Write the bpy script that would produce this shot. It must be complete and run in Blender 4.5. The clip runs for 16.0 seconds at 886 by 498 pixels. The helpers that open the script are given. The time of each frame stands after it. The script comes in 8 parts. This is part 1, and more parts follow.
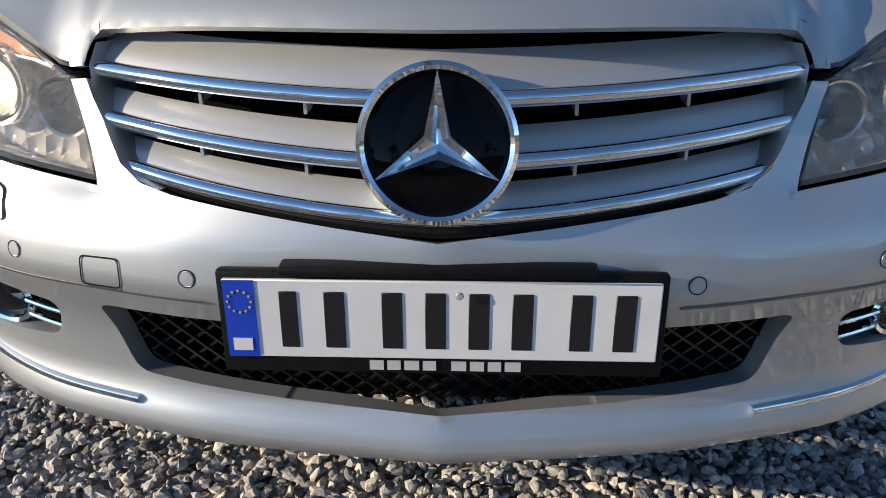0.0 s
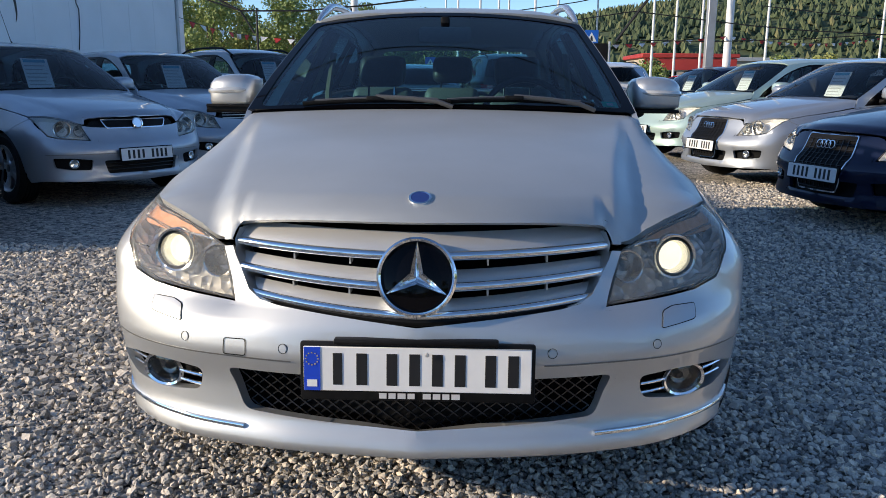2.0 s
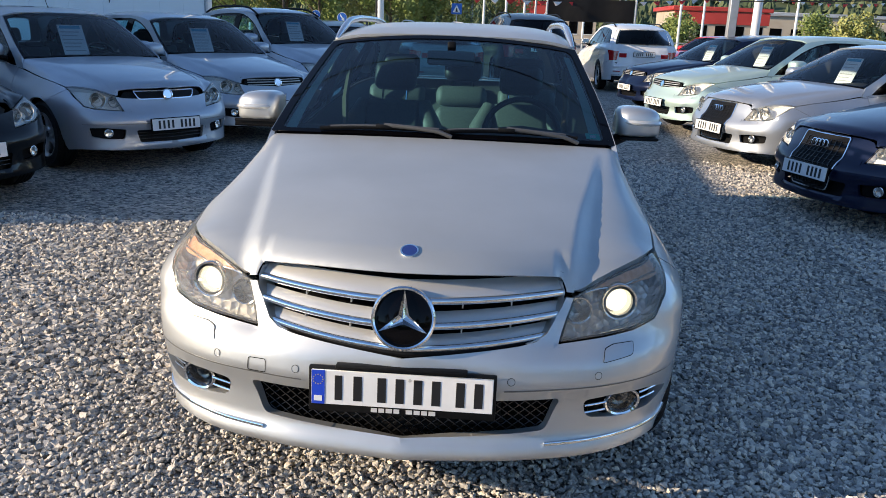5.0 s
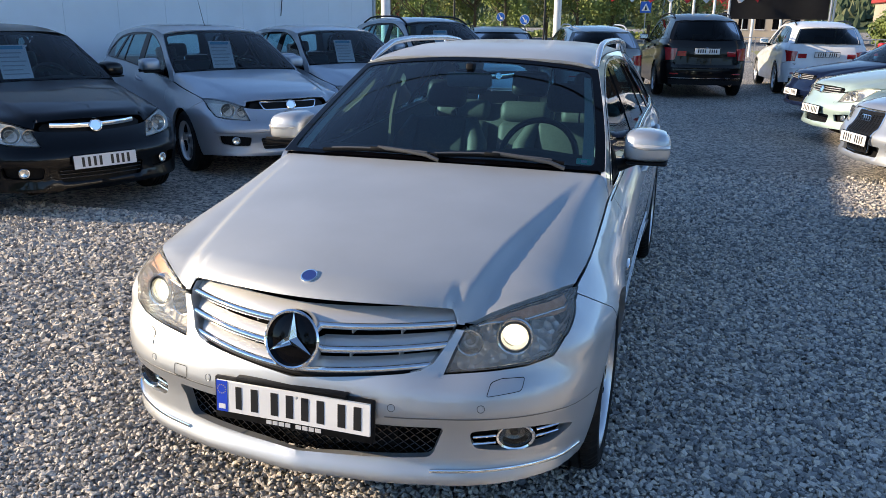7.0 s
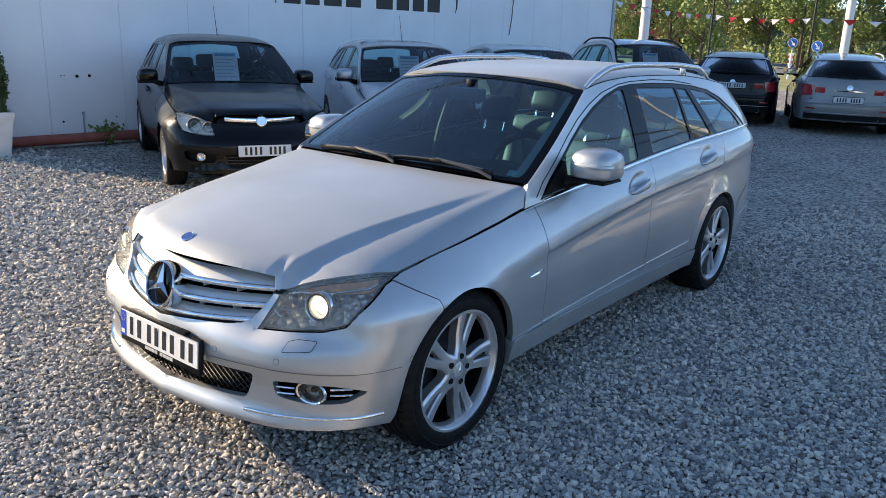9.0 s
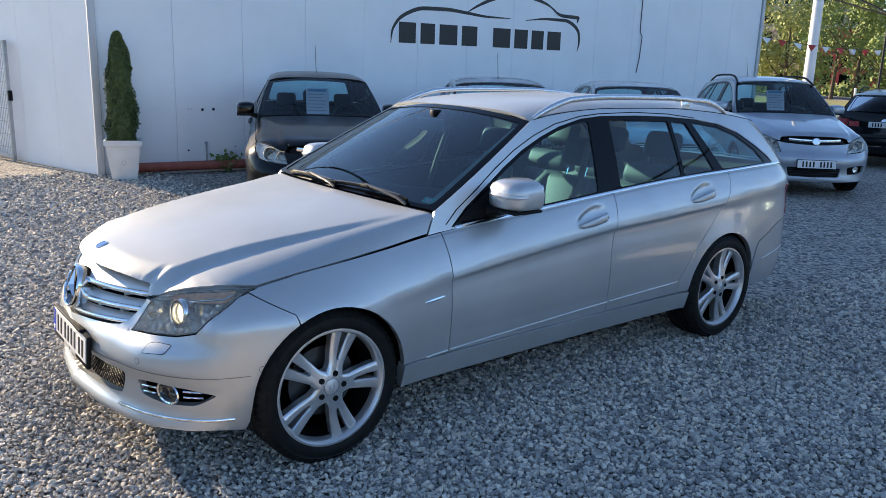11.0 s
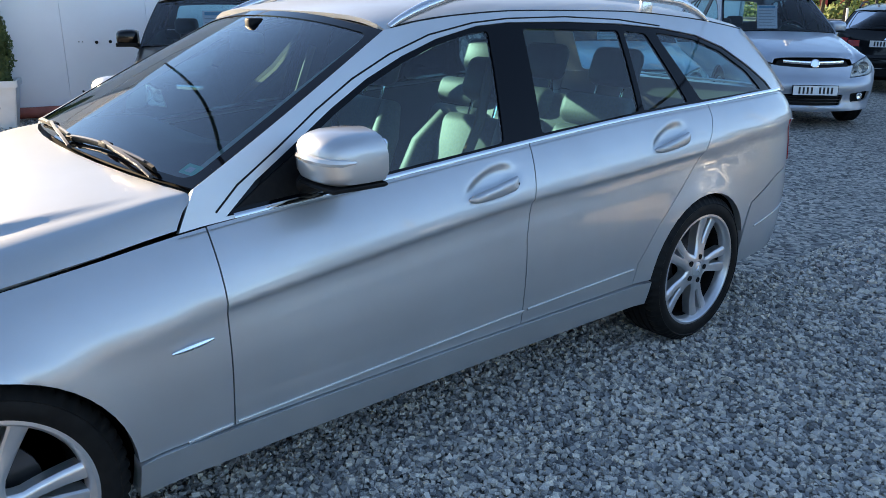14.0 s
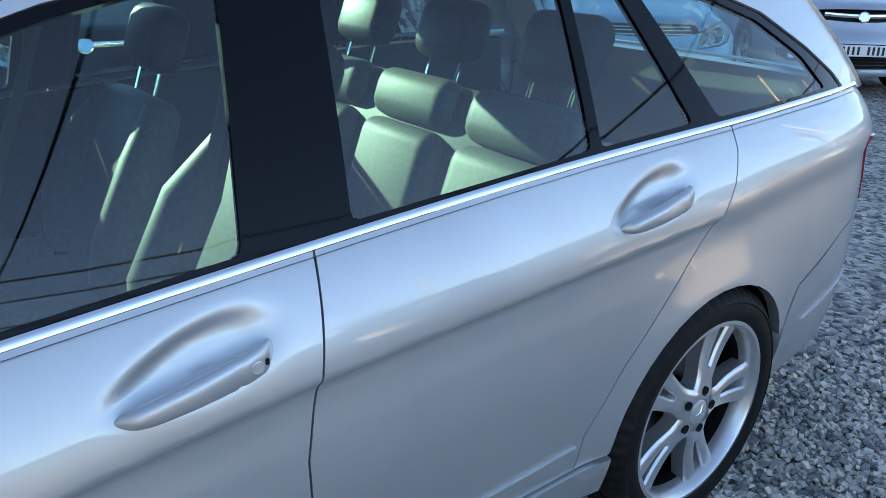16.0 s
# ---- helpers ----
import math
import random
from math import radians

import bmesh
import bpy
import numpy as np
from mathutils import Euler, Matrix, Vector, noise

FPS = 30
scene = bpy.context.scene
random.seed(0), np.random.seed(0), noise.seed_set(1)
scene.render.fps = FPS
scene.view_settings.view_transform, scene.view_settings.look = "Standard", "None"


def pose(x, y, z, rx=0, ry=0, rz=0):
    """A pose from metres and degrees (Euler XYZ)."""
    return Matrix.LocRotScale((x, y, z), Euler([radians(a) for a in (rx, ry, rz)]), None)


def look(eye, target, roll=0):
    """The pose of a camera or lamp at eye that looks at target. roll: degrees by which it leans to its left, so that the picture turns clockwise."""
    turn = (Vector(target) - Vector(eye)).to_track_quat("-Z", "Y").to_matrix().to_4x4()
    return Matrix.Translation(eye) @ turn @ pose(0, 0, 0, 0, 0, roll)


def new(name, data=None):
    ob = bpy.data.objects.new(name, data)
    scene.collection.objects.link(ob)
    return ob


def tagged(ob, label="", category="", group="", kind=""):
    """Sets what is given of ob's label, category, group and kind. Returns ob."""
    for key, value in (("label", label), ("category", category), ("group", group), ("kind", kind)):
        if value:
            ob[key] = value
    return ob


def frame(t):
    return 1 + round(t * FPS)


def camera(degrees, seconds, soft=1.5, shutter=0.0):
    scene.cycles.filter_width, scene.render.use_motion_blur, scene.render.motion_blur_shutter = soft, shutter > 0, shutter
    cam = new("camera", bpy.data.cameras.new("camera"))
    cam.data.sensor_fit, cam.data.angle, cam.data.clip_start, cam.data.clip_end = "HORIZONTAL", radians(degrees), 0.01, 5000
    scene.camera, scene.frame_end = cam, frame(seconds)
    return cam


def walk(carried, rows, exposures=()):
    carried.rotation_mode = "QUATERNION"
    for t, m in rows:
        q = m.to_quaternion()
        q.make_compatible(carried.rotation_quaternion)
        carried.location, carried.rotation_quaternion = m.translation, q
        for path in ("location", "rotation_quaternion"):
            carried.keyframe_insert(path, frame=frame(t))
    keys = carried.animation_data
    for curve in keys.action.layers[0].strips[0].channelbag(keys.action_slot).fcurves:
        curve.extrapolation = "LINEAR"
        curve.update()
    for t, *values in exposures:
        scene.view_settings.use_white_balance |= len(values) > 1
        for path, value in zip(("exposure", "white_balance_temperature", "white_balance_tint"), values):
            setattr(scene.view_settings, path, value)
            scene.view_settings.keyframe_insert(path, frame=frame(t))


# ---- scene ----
cam = camera(59.4, 16.0, 0.55)
EXPOSURES = ((0.0, 0.36, 6500, 8), (0.5, 0.36, 6200, 8), (1.0, 0.42, 6400, 8), (2.3, 0.56, 6600, 9), (3.0, 0.66, 7100, 9), (5.5, 0.92, 6850, 9), (7.0, 1.04, 6950, 10), (9.0, 1.24, 7250, 10), (12.5, 1.4, 7350, 10), (14.0, 1.68, 7900, 10), (15.0, 1.98, 8600, 12), (16.0, 2.14, 8500, 12))
PATH = [
    (0, (0.04, -0.761, 0.921), (-0.036, 1.035, 0.045), -0.4),
    (0.5, (0.073, -0.904, 0.968), (0.004, 0.991, 0.334), -0.4),
    (1, (0.085, -1.144, 0.973), (0.005, 0.786, 0.456), -0.3),
    (1.5, (0.065, -1.388, 1.013), (0.006, 0.549, 0.515), 0.2),
    (2, (0.113, -1.62, 1.074), (0.049, 0.335, 0.656), 0.4),
    (2.5, (0.119, -1.762, 1.071), (0.074, 0.199, 0.679), 0.3),
    (3, (0.096, -1.791, 1.073), (0.086, 0.158, 0.624), 0.4),
    (5.5, (0.333, -1.987, 1.505), (0.16, -0.081, 0.923), 2.8),
    (6, (0.541, -2.007, 1.524), (0.189, -0.135, 0.916), 0.5),
    (6.5, (0.758, -1.938, 1.541), (0.281, -0.084, 0.964), 0.6),
    (7, (1.062, -1.839, 1.562), (0.484, -0.01, 0.996), 0.7),
    (7.5, (1.427, -1.829, 1.567), (0.666, -0.066, 1.008), -0.4),
    (8, (1.779, -1.757, 1.576), (0.857, -0.073, 1.017), -0.1),
    (8.5, (2.172, -1.61, 1.602), (1.115, -0.007, 1.044), 0.6),
    (9, (2.525, -1.46, 1.588), (1.333, 0.055, 1.053), 2.1),
    (11.5, (3.493, -0.529, 1.586), (1.938, 0.639, 1.119), 1.2),
    (12, (3.535, -0.398, 1.583), (1.962, 0.732, 1.088), 1.0),
    (12.5, (3.421, -0.247, 1.542), (1.855, 0.881, 1.02), 1.5),
    (13, (3.129, -0.019, 1.519), (1.612, 1.153, 0.95), 1.8),
    (13.5, (2.891, 0.3, 1.469), (1.395, 1.491, 0.884), 1.2),
    (14, (2.604, 0.654, 1.43), (1.141, 1.871, 0.817), 0.6),
    (14.5, (2.364, 1.042, 1.428), (0.939, 2.283, 0.773), 0.4),
    (15, (2.191, 1.407, 1.441), (0.775, 2.629, 0.732), 1.2),
    (15.5, (1.966, 1.727, 1.437), (0.547, 2.929, 0.7), 0.6),
    (16, (1.72, 2.032, 1.4), (0.277, 3.195, 0.649), 1.3),
]
walk(cam, [(t, look(eye, target, roll)) for t, eye, target, roll in PATH], EXPOSURES)

# world, sun
SUN_EL, SUN_SLOPE = 17.8, 0.285
world = bpy.data.worlds.new("world")
scene.world = world
world.use_nodes = True
wn = world.node_tree
sky = wn.nodes.new("ShaderNodeTexSky")
sky.sky_type, sky.sun_disc = "NISHITA", False
sky.sun_elevation = radians(SUN_EL)
sky.sun_rotation = math.atan2(-1.0, -SUN_SLOPE)
sky.altitude, sky.air_density, sky.dust_density, sky.ozone_density = 1500, 0.85, 0.04, 3.4
wn.links.new(sky.outputs[0], wn.nodes["Background"].inputs[0])
wn.nodes["Background"].inputs[1].default_value = 0.145
sun_data = bpy.data.lights.new("sun", "SUN")
sun_data.energy, sun_data.angle, sun_data.color = 4.1, radians(0.53), (1.0, 0.83, 0.63)
sun = new("sun", sun_data)
sun.matrix_world = look((-40, -40 * SUN_SLOPE, 40 * math.hypot(1, SUN_SLOPE) * math.tan(radians(SUN_EL))), (0, 0, 0))


# ---- materials ----
def shader(name, base, rough=0.5, metal=0.0, coat=0.0, coat_rough=0.03, spec=0.5):
    m = bpy.data.materials.new(name)
    m.use_nodes = True
    b = m.node_tree.nodes["Principled BSDF"]
    b.inputs["Base Color"].default_value = (*base, 1)
    b.inputs["Roughness"].default_value = rough
    b.inputs["Metallic"].default_value = metal
    b.inputs["Coat Weight"].default_value = coat
    b.inputs["Coat Roughness"].default_value = coat_rough
    b.inputs["Specular IOR Level"].default_value = spec
    return m


def node(m, kind, **values):
    n = m.node_tree.nodes.new(kind)
    for key, value in values.items():
        n.inputs[key.replace("_", " ")].default_value = value
    return n


def link(m, a, b):
    m.node_tree.links.new(a, b)


def bsdf(m):
    return m.node_tree.nodes["Principled BSDF"]


def coords(m, kind="Object"):
    return node(m, "ShaderNodeTexCoord").outputs[kind]


def ramp(m, source, stops):
    r = node(m, "ShaderNodeValToRGB")
    while len(r.color_ramp.elements) < len(stops):
        r.color_ramp.elements.new(0.5)
    for e, (at, c) in zip(r.color_ramp.elements, stops):
        e.position, e.color = at, (*c, 1) if len(c) == 3 else c
    link(m, source, r.inputs[0])
    return r.outputs[0]


def grain(m, scale, strength, detail=4.0, distance=0.01, where="Object"):
    t = node(m, "ShaderNodeTexNoise", Scale=scale, Detail=detail)
    link(m, coords(m, where), t.inputs["Vector"])
    b = node(m, "ShaderNodeBump", Strength=strength, Distance=distance)
    link(m, t.outputs[0], b.inputs["Height"])
    link(m, b.outputs[0], bsdf(m).inputs["Normal"])
    return t.outputs[0]


def mottled(name, stops, scale, rough=0.8, bump=0.3, distance=0.01, detail=6.0, **kw):
    m = shader(name, stops[0][1], rough, **kw)
    n = grain(m, scale, bump, detail, distance)
    link(m, ramp(m, n, stops), bsdf(m).inputs["Base Color"])
    return m


def paint(name, base, metal=0.0, rough=0.35, coat=1.0):
    """Car paint: pigment or flakes below a clear coat, with faint dust."""
    m = shader(name, base, rough, metal, coat, 0.02, 0.15 * coat)
    t = node(m, "ShaderNodeTexNoise", Scale=2.2, Detail=5.0)
    link(m, coords(m), t.inputs["Vector"])
    lo, hi = [c * 0.94 for c in base], [min(1, c * 1.05) for c in base]
    link(m, ramp(m, t.outputs[0], ((0.35, lo), (0.65, hi))), bsdf(m).inputs["Base Color"])
    fine = node(m, "ShaderNodeTexNoise", Scale=900.0, Detail=1.0)
    link(m, coords(m), fine.inputs["Vector"])
    r = node(m, "ShaderNodeMapRange")
    r.inputs["To Min"].default_value, r.inputs["To Max"].default_value = rough - 0.05, rough + 0.08
    link(m, fine.outputs[0], r.inputs["Value"])
    link(m, r.outputs[0], bsdf(m).inputs["Roughness"])
    return m


def glass(name, tint, ior=1.85):
    """A thin tinted pane: clear through, mirror-like at both its faces taken together."""
    m = bpy.data.materials.new(name)
    m.use_nodes = True
    nt = m.node_tree
    nt.nodes.remove(nt.nodes["Principled BSDF"])
    clear, shine = node(m, "ShaderNodeBsdfTransparent"), node(m, "ShaderNodeBsdfGlossy")
    clear.inputs[0].default_value = (*tint, 1)
    shine.inputs["Roughness"].default_value = 0.0
    f = node(m, "ShaderNodeFresnel")
    f.inputs["IOR"].default_value = ior
    mix = node(m, "ShaderNodeMixShader")
    link(m, f.outputs[0], mix.inputs[0])
    link(m, clear.outputs[0], mix.inputs[1])
    link(m, shine.outputs[0], mix.inputs[2])
    link(m, mix.outputs[0], nt.nodes["Material Output"].inputs[0])
    return m


def lamp(name, colour, strength):
    m = shader(name, colour, 0.3)
    bsdf(m).inputs["Emission Color"].default_value = (*colour, 1)
    bsdf(m).inputs["Emission Strength"].default_value = strength
    return m


SILVER = paint("silver metallic paint", (0.545, 0.563, 0.572), 0.74, 0.44)
bsdf(SILVER).inputs["Coat IOR"].default_value = 1.6
SILVER_TOP = paint("silver metallic paint with a film of dust", (0.49, 0.51, 0.515), 0.55, 0.52, 0.45)
bsdf(SILVER_TOP).inputs["Coat Roughness"].default_value = 0.16
SILVER_DULL = paint("dusty silver paint", (0.42, 0.455, 0.50), 0.62, 0.40)
BLACK_PAINT = paint("black paint", (0.002, 0.0022, 0.003), 0.0, 0.3, 0.55)
NAVY = paint("dark blue paint", (0.006, 0.011, 0.035), 0.2, 0.3, 0.6)
MINT = paint("pale mint metallic paint", (0.46, 0.60, 0.56), 0.4, 0.4)
WHITE_PAINT = paint("white paint", (0.80, 0.80, 0.80), 0.0, 0.35)
GREY_PAINT = paint("grey beige metallic paint", (0.245, 0.25, 0.25), 0.6, 0.38)
RED_PAINT = paint("red paint", (0.5, 0.02, 0.02), 0.0, 0.35)
CHROME = shader("chrome", (0.86, 0.87, 0.88), 0.06, 1.0)
SATIN = shader("satin silver plastic", (0.62, 0.62, 0.61), 0.38, 0.55)
ALLOY = mottled("alloy wheel paint", ((0.3, (0.64, 0.64, 0.65)), (0.7, (0.74, 0.74, 0.74))), 12, 0.32, 0.05, metal=0.8)
DARK = mottled("black plastic", ((0.3, (0.004, 0.004, 0.0045)), (0.7, (0.009, 0.009, 0.0095))), 60, 0.5, 0.15, 0.002, spec=0.16)
DASH = mottled("grained dashboard plastic", ((0.3, (0.045, 0.047, 0.050)), (0.7, (0.065, 0.067, 0.070))), 70, 0.6, 0.2, 0.002, spec=0.3)
DISC = shader("brake disc steel", (0.10, 0.10, 0.10), 0.4, 0.8)
PILLAR_BLACK = shader("polished black pillar trim", (0.003, 0.004, 0.006), 0.04, spec=0.14)
GLOSS_BLACK = shader("gloss black trim", (0.002, 0.002, 0.003), 0.04, spec=0.16)
# near-black backing for cavities: their deep shade is put into the colour
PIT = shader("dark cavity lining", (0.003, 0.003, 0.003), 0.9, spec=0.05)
RUBBER = mottled("tyre rubber", ((0.3, (0.005, 0.005, 0.005)), (0.7, (0.012, 0.012, 0.0115))), 30, 0.6, 0.3, 0.003, spec=0.2)
LEATHER = mottled("grey leather", ((0.3, (0.12, 0.126, 0.12)), (0.7, (0.155, 0.162, 0.153))), 90, 0.55, 0.25, 0.002)
DARK_LEATHER = mottled("black leather", ((0.3, (0.015, 0.015, 0.017)), (0.7, (0.03, 0.03, 0.032))), 90, 0.5, 0.25, 0.002)
LINING = mottled("pale headliner", ((0.3, (0.36, 0.37, 0.33)), (0.7, (0.42, 0.43, 0.385))), 50, 0.9, 0.2, 0.002)
WINDOW = glass("tinted window glass", (0.47, 0.77, 0.81), 1.68)
SCREEN = glass("coated windscreen glass", (0.56, 0.82, 0.86), 1.84)
CLEAR_SCREEN = glass("pale green windscreen glass", (0.86, 0.94, 0.94), 1.5)
SIGNAL = shader("clear signal plastic", (0.62, 0.62, 0.60), 0.15, 0.3, 1.0)
RAIL = shader("bright aluminium", (0.74, 0.75, 0.76), 0.25, 0.85)
DARK_WINDOW = glass("dark tinted window glass", (0.12, 0.15, 0.15), 1.35)
LENS = glass("clear lamp cover", (0.90, 0.90, 0.88), 1.5)
SMOKED = glass("smoked fog lamp glass", (0.45, 0.45, 0.45), 1.6)
REFLECTOR = shader("lamp reflector", (0.72, 0.72, 0.70), 0.16, 0.95)
LAMP_GREY = shader("lamp housing grey", (0.20, 0.20, 0.19), 0.3, 0.7)
AMBER = mottled("amber lens", ((0.3, (0.62, 0.30, 0.16)), (0.7, (0.80, 0.46, 0.30))), 60, 0.25, 0.6, 0.004, coat=0.6)
YELLOW = shader("yellow print", (0.7, 0.55, 0.05), 0.5)
LAMP_CLEAR = shader("bright lamp reflector", (0.93, 0.93, 0.92), 0.38, 0.25)
LAMP_BRIGHT = shader("faceted lamp reflector", (0.86, 0.86, 0.85), 0.2, 0.45)
MESHWORK = shader("gloss black mesh plastic", (0.012, 0.012, 0.012), 0.22, spec=0.7)
facets = node(LAMP_BRIGHT, "ShaderNodeTexVoronoi", Scale=34.0)
link(LAMP_BRIGHT, coords(LAMP_BRIGHT), facets.inputs["Vector"])
facet_bump = node(LAMP_BRIGHT, "ShaderNodeBump", Strength=1.0, Distance=0.03)
link(LAMP_BRIGHT, facets.outputs["Distance"], facet_bump.inputs["Height"])
link(LAMP_BRIGHT, facet_bump.outputs[0], bsdf(LAMP_BRIGHT).inputs["Normal"])
# lighter copy of the lining: sunlight on the pillar is put into its colour
TRIM_SUNLIT = mottled("pale pillar trim", ((0.3, (0.60, 0.63, 0.54)), (0.7, (0.68, 0.70, 0.61))), 40, 0.8, 0.1, 0.002)
WIPER_GREY = shader("satin grey wiper paint", (0.10, 0.10, 0.10), 0.35, 0.2)
BELT = mottled("beige grey seat belt webbing", ((0.3, (0.13, 0.11, 0.08)), (0.7, (0.18, 0.15, 0.11))), 400, 0.8, 0.3, 0.001)
NET = shader("lamp chrome", (0.8, 0.8, 0.78), 0.12, 1.0)
RED_LENS = shader("red tail lens", (0.42, 0.012, 0.015), 0.12, 0.0, 1.0)
HAZE = glass("weathered lamp cover", (0.93, 0.92, 0.89), 1.5)
haze_mix, haze_film = node(HAZE, "ShaderNodeMixShader"), node(HAZE, "ShaderNodeBsdfDiffuse")
haze_film.inputs[0].default_value = (0.72, 0.69, 0.62, 1)
haze_noise = node(HAZE, "ShaderNodeTexNoise", Scale=9.0, Detail=4.0)
link(HAZE, coords(HAZE), haze_noise.inputs["Vector"])
haze_range = node(HAZE, "ShaderNodeMapRange", To_Min=0.02, To_Max=0.20)
link(HAZE, haze_noise.outputs[0], haze_range.inputs["Value"])
haze_from = HAZE.node_tree.nodes["Material Output"].inputs[0].links[0].from_socket
link(HAZE, haze_range.outputs[0], haze_mix.inputs[0])
link(HAZE, haze_from, haze_mix.inputs[1])
link(HAZE, haze_film.outputs[0], haze_mix.inputs[2])
link(HAZE, haze_mix.outputs[0], HAZE.node_tree.nodes["Material Output"].inputs[0])
XENON = lamp("lit xenon lamp", (1.0, 0.93, 0.74), 1.1)
PLATE_WHITE = mottled("white plate film", ((0.3, (0.74, 0.74, 0.73)), (0.7, (0.8, 0.8, 0.79))), 20, 0.4, 0.04)
PLATE_BLUE = shader("blue plate band", (0.01, 0.06, 0.55), 0.4)
INK = shader("black ink", (0.01, 0.01, 0.011), 0.45)
PRINT = shader("pale grey print", (0.55, 0.55, 0.55), 0.5)
PAPER = mottled("price sheet paper", ((0.3, (0.86, 0.89, 0.89)), (0.7, (0.91, 0.92, 0.92))), 9, 0.7, 0.05)
PAPER_BLUE = shader("light blue print", (0.12, 0.45, 0.62), 0.6)
GREEN_FILM = shader("green vignette film", (0.22, 0.92, 0.72), 0.5)
BADGE_BLUE = shader("blue enamel", (0.03, 0.06, 0.25), 0.15, 0.3, 1.0)


# ---- mesh tools ----
def curve(points):
    """A smooth monotone curve through (x, y) points, flat beyond its ends' slope."""
    px = np.array([p[0] for p in points], float)
    py = np.array([p[1] for p in points], float)
    h = np.diff(px)
    d = np.diff(py) / h
    m = np.zeros(len(px))
    m[0], m[-1] = d[0], d[-1]
    for i in range(1, len(px) - 1):
        if d[i - 1] * d[i] > 0:
            w1, w2 = 2 * h[i] + h[i - 1], h[i] + 2 * h[i - 1]
            m[i] = (w1 + w2) / (w1 / d[i - 1] + w2 / d[i])
    px, py, m = px.tolist(), py.tolist(), m.tolist()

    def at(x):
        if x <= px[0]:
            return py[0] + (x - px[0]) * m[0]
        if x >= px[-1]:
            return py[-1] + (x - px[-1]) * m[-1]
        lo, hi = 0, len(px) - 1
        while hi - lo > 1:
            mid = (lo + hi) // 2
            if px[mid] <= x:
                lo = mid
            else:
                hi = mid
        step = px[hi] - px[lo]
        t = (x - px[lo]) / step
        a, b = 1 - t, t
        return py[lo] * (1 + 2 * t) * a * a + py[hi] * b * b * (3 - 2 * t) + step * (m[lo] * t * a * a - m[hi] * t * t * a)
    return at


def mesh(name, verts, faces, material, smooth=True):
    me = bpy.data.meshes.new(name)
    me.from_pydata([tuple(v) for v in verts], [], faces)
    mats = material if isinstance(material, (list, tuple)) else [material]
    for m in mats:
        me.materials.append(m)
    if smooth:
        me.polygons.foreach_set("use_smooth", [True] * len(faces))
    return me


def piece(name, verts, faces, material, parent=None, label="", smooth=True):
    ob = new(name, mesh(name, verts, faces, material, smooth))
    if parent is not None:
        ob.parent = parent
    return tagged(ob, label)


def part(name, bm, material, parent=None, label="", smooth=True):
    me = bpy.data.meshes.new(name)
    bm.to_mesh(me)
    bm.free()
    for m in material if isinstance(material, (list, tuple)) else [material]:
        me.materials.append(m)
    if smooth:
        me.shade_smooth()
        me.set_sharp_from_angle(angle=radians(38))
    ob = new(name, me)
    if parent is not None:
        ob.parent = parent
    return tagged(ob, label)


def thing(name, label, category, group="", at=None, kind=""):
    ob = tagged(new(name), label, category, group, kind)
    if at is not None:
        ob.matrix_world = at
    return ob


def box(bm, lo, hi, m=None, bevel=0.0, segments=2):
    lo, hi = Vector(lo), Vector(hi)
    made = bmesh.ops.create_cube(bm, size=1.0)["verts"]
    for v in made:
        v.co = Vector([(a + b) / 2 + c * (b - a) for a, b, c in zip(lo, hi, v.co)])
    if bevel:
        edges = list({e for v in made for e in v.link_edges})
        made = bmesh.ops.bevel(bm, geom=edges, offset=bevel, segments=segments, affect="EDGES", profile=0.5)["verts"]
        made = list(set(made))
    if m is not None:
        bmesh.ops.transform(bm, matrix=m, verts=made)
    return made


def tube(bm, points, radius, sides=8, closed=False, flat=1.0):
    """A tube through points; radius may be a list; flat squeezes it along z."""
    pts = [Vector(p) for p in points]
    n = len(pts)
    radii = radius if isinstance(radius, (list, tuple)) else [radius] * n
    rings, side = [], None
    for i, p in enumerate(pts):
        a = pts[i - 1] if (i > 0 or closed) else p
        b = pts[(i + 1) % n] if (i < n - 1 or closed) else p
        d = (b - a).normalized()
        if side is None:
            side = d.orthogonal().normalized()
        side = (side - d * side.dot(d)).normalized()
        up = d.cross(side)
        ring = []
        for k in range(sides):
            w = 2 * math.pi * k / sides
            o = side * math.cos(w) + up * math.sin(w)
            ring.append(bm.verts.new(p + o * radii[i]))
        rings.append(ring)
    pairs = list(zip(rings, rings[1:])) + ([(rings[-1], rings[0])] if closed else [])
    for r, s in pairs:
        for k in range(sides):
            bm.faces.new((r[k], r[(k + 1) % sides], s[(k + 1) % sides], s[k]))
    if not closed:
        bm.faces.new(rings[0][::-1])
        bm.faces.new(rings[-1])


def lathe(bm, profile, axis_m=None, steps=32, closed=True):
    """Turns (radius, height) pairs round z, then applies a matrix."""
    rings = []
    for r, h in profile:
        rings.append([bm.verts.new((r * math.cos(2 * math.pi * k / steps), r * math.sin(2 * math.pi * k / steps), h)) for k in range(steps)])
    for a, b in zip(rings, rings[1:]):
        for k in range(steps):
            bm.faces.new((a[k], a[(k + 1) % steps], b[(k + 1) % steps], b[k]))
    if closed:
        bm.faces.new(rings[0][::-1])
        bm.faces.new(rings[-1])
    if axis_m is not None:
        bmesh.ops.transform(bm, matrix=axis_m, verts=[v for ring in rings for v in ring])


def inside(poly, u, v):
    hit, j = False, len(poly) - 1
    for i in range(len(poly)):
        (a, b), (c, d) = poly[i], poly[j]
        if (b > v) != (d > v) and u < (c - a) * (v - b) / (d - b) + a:
            hit = not hit
        j = i
    return hit


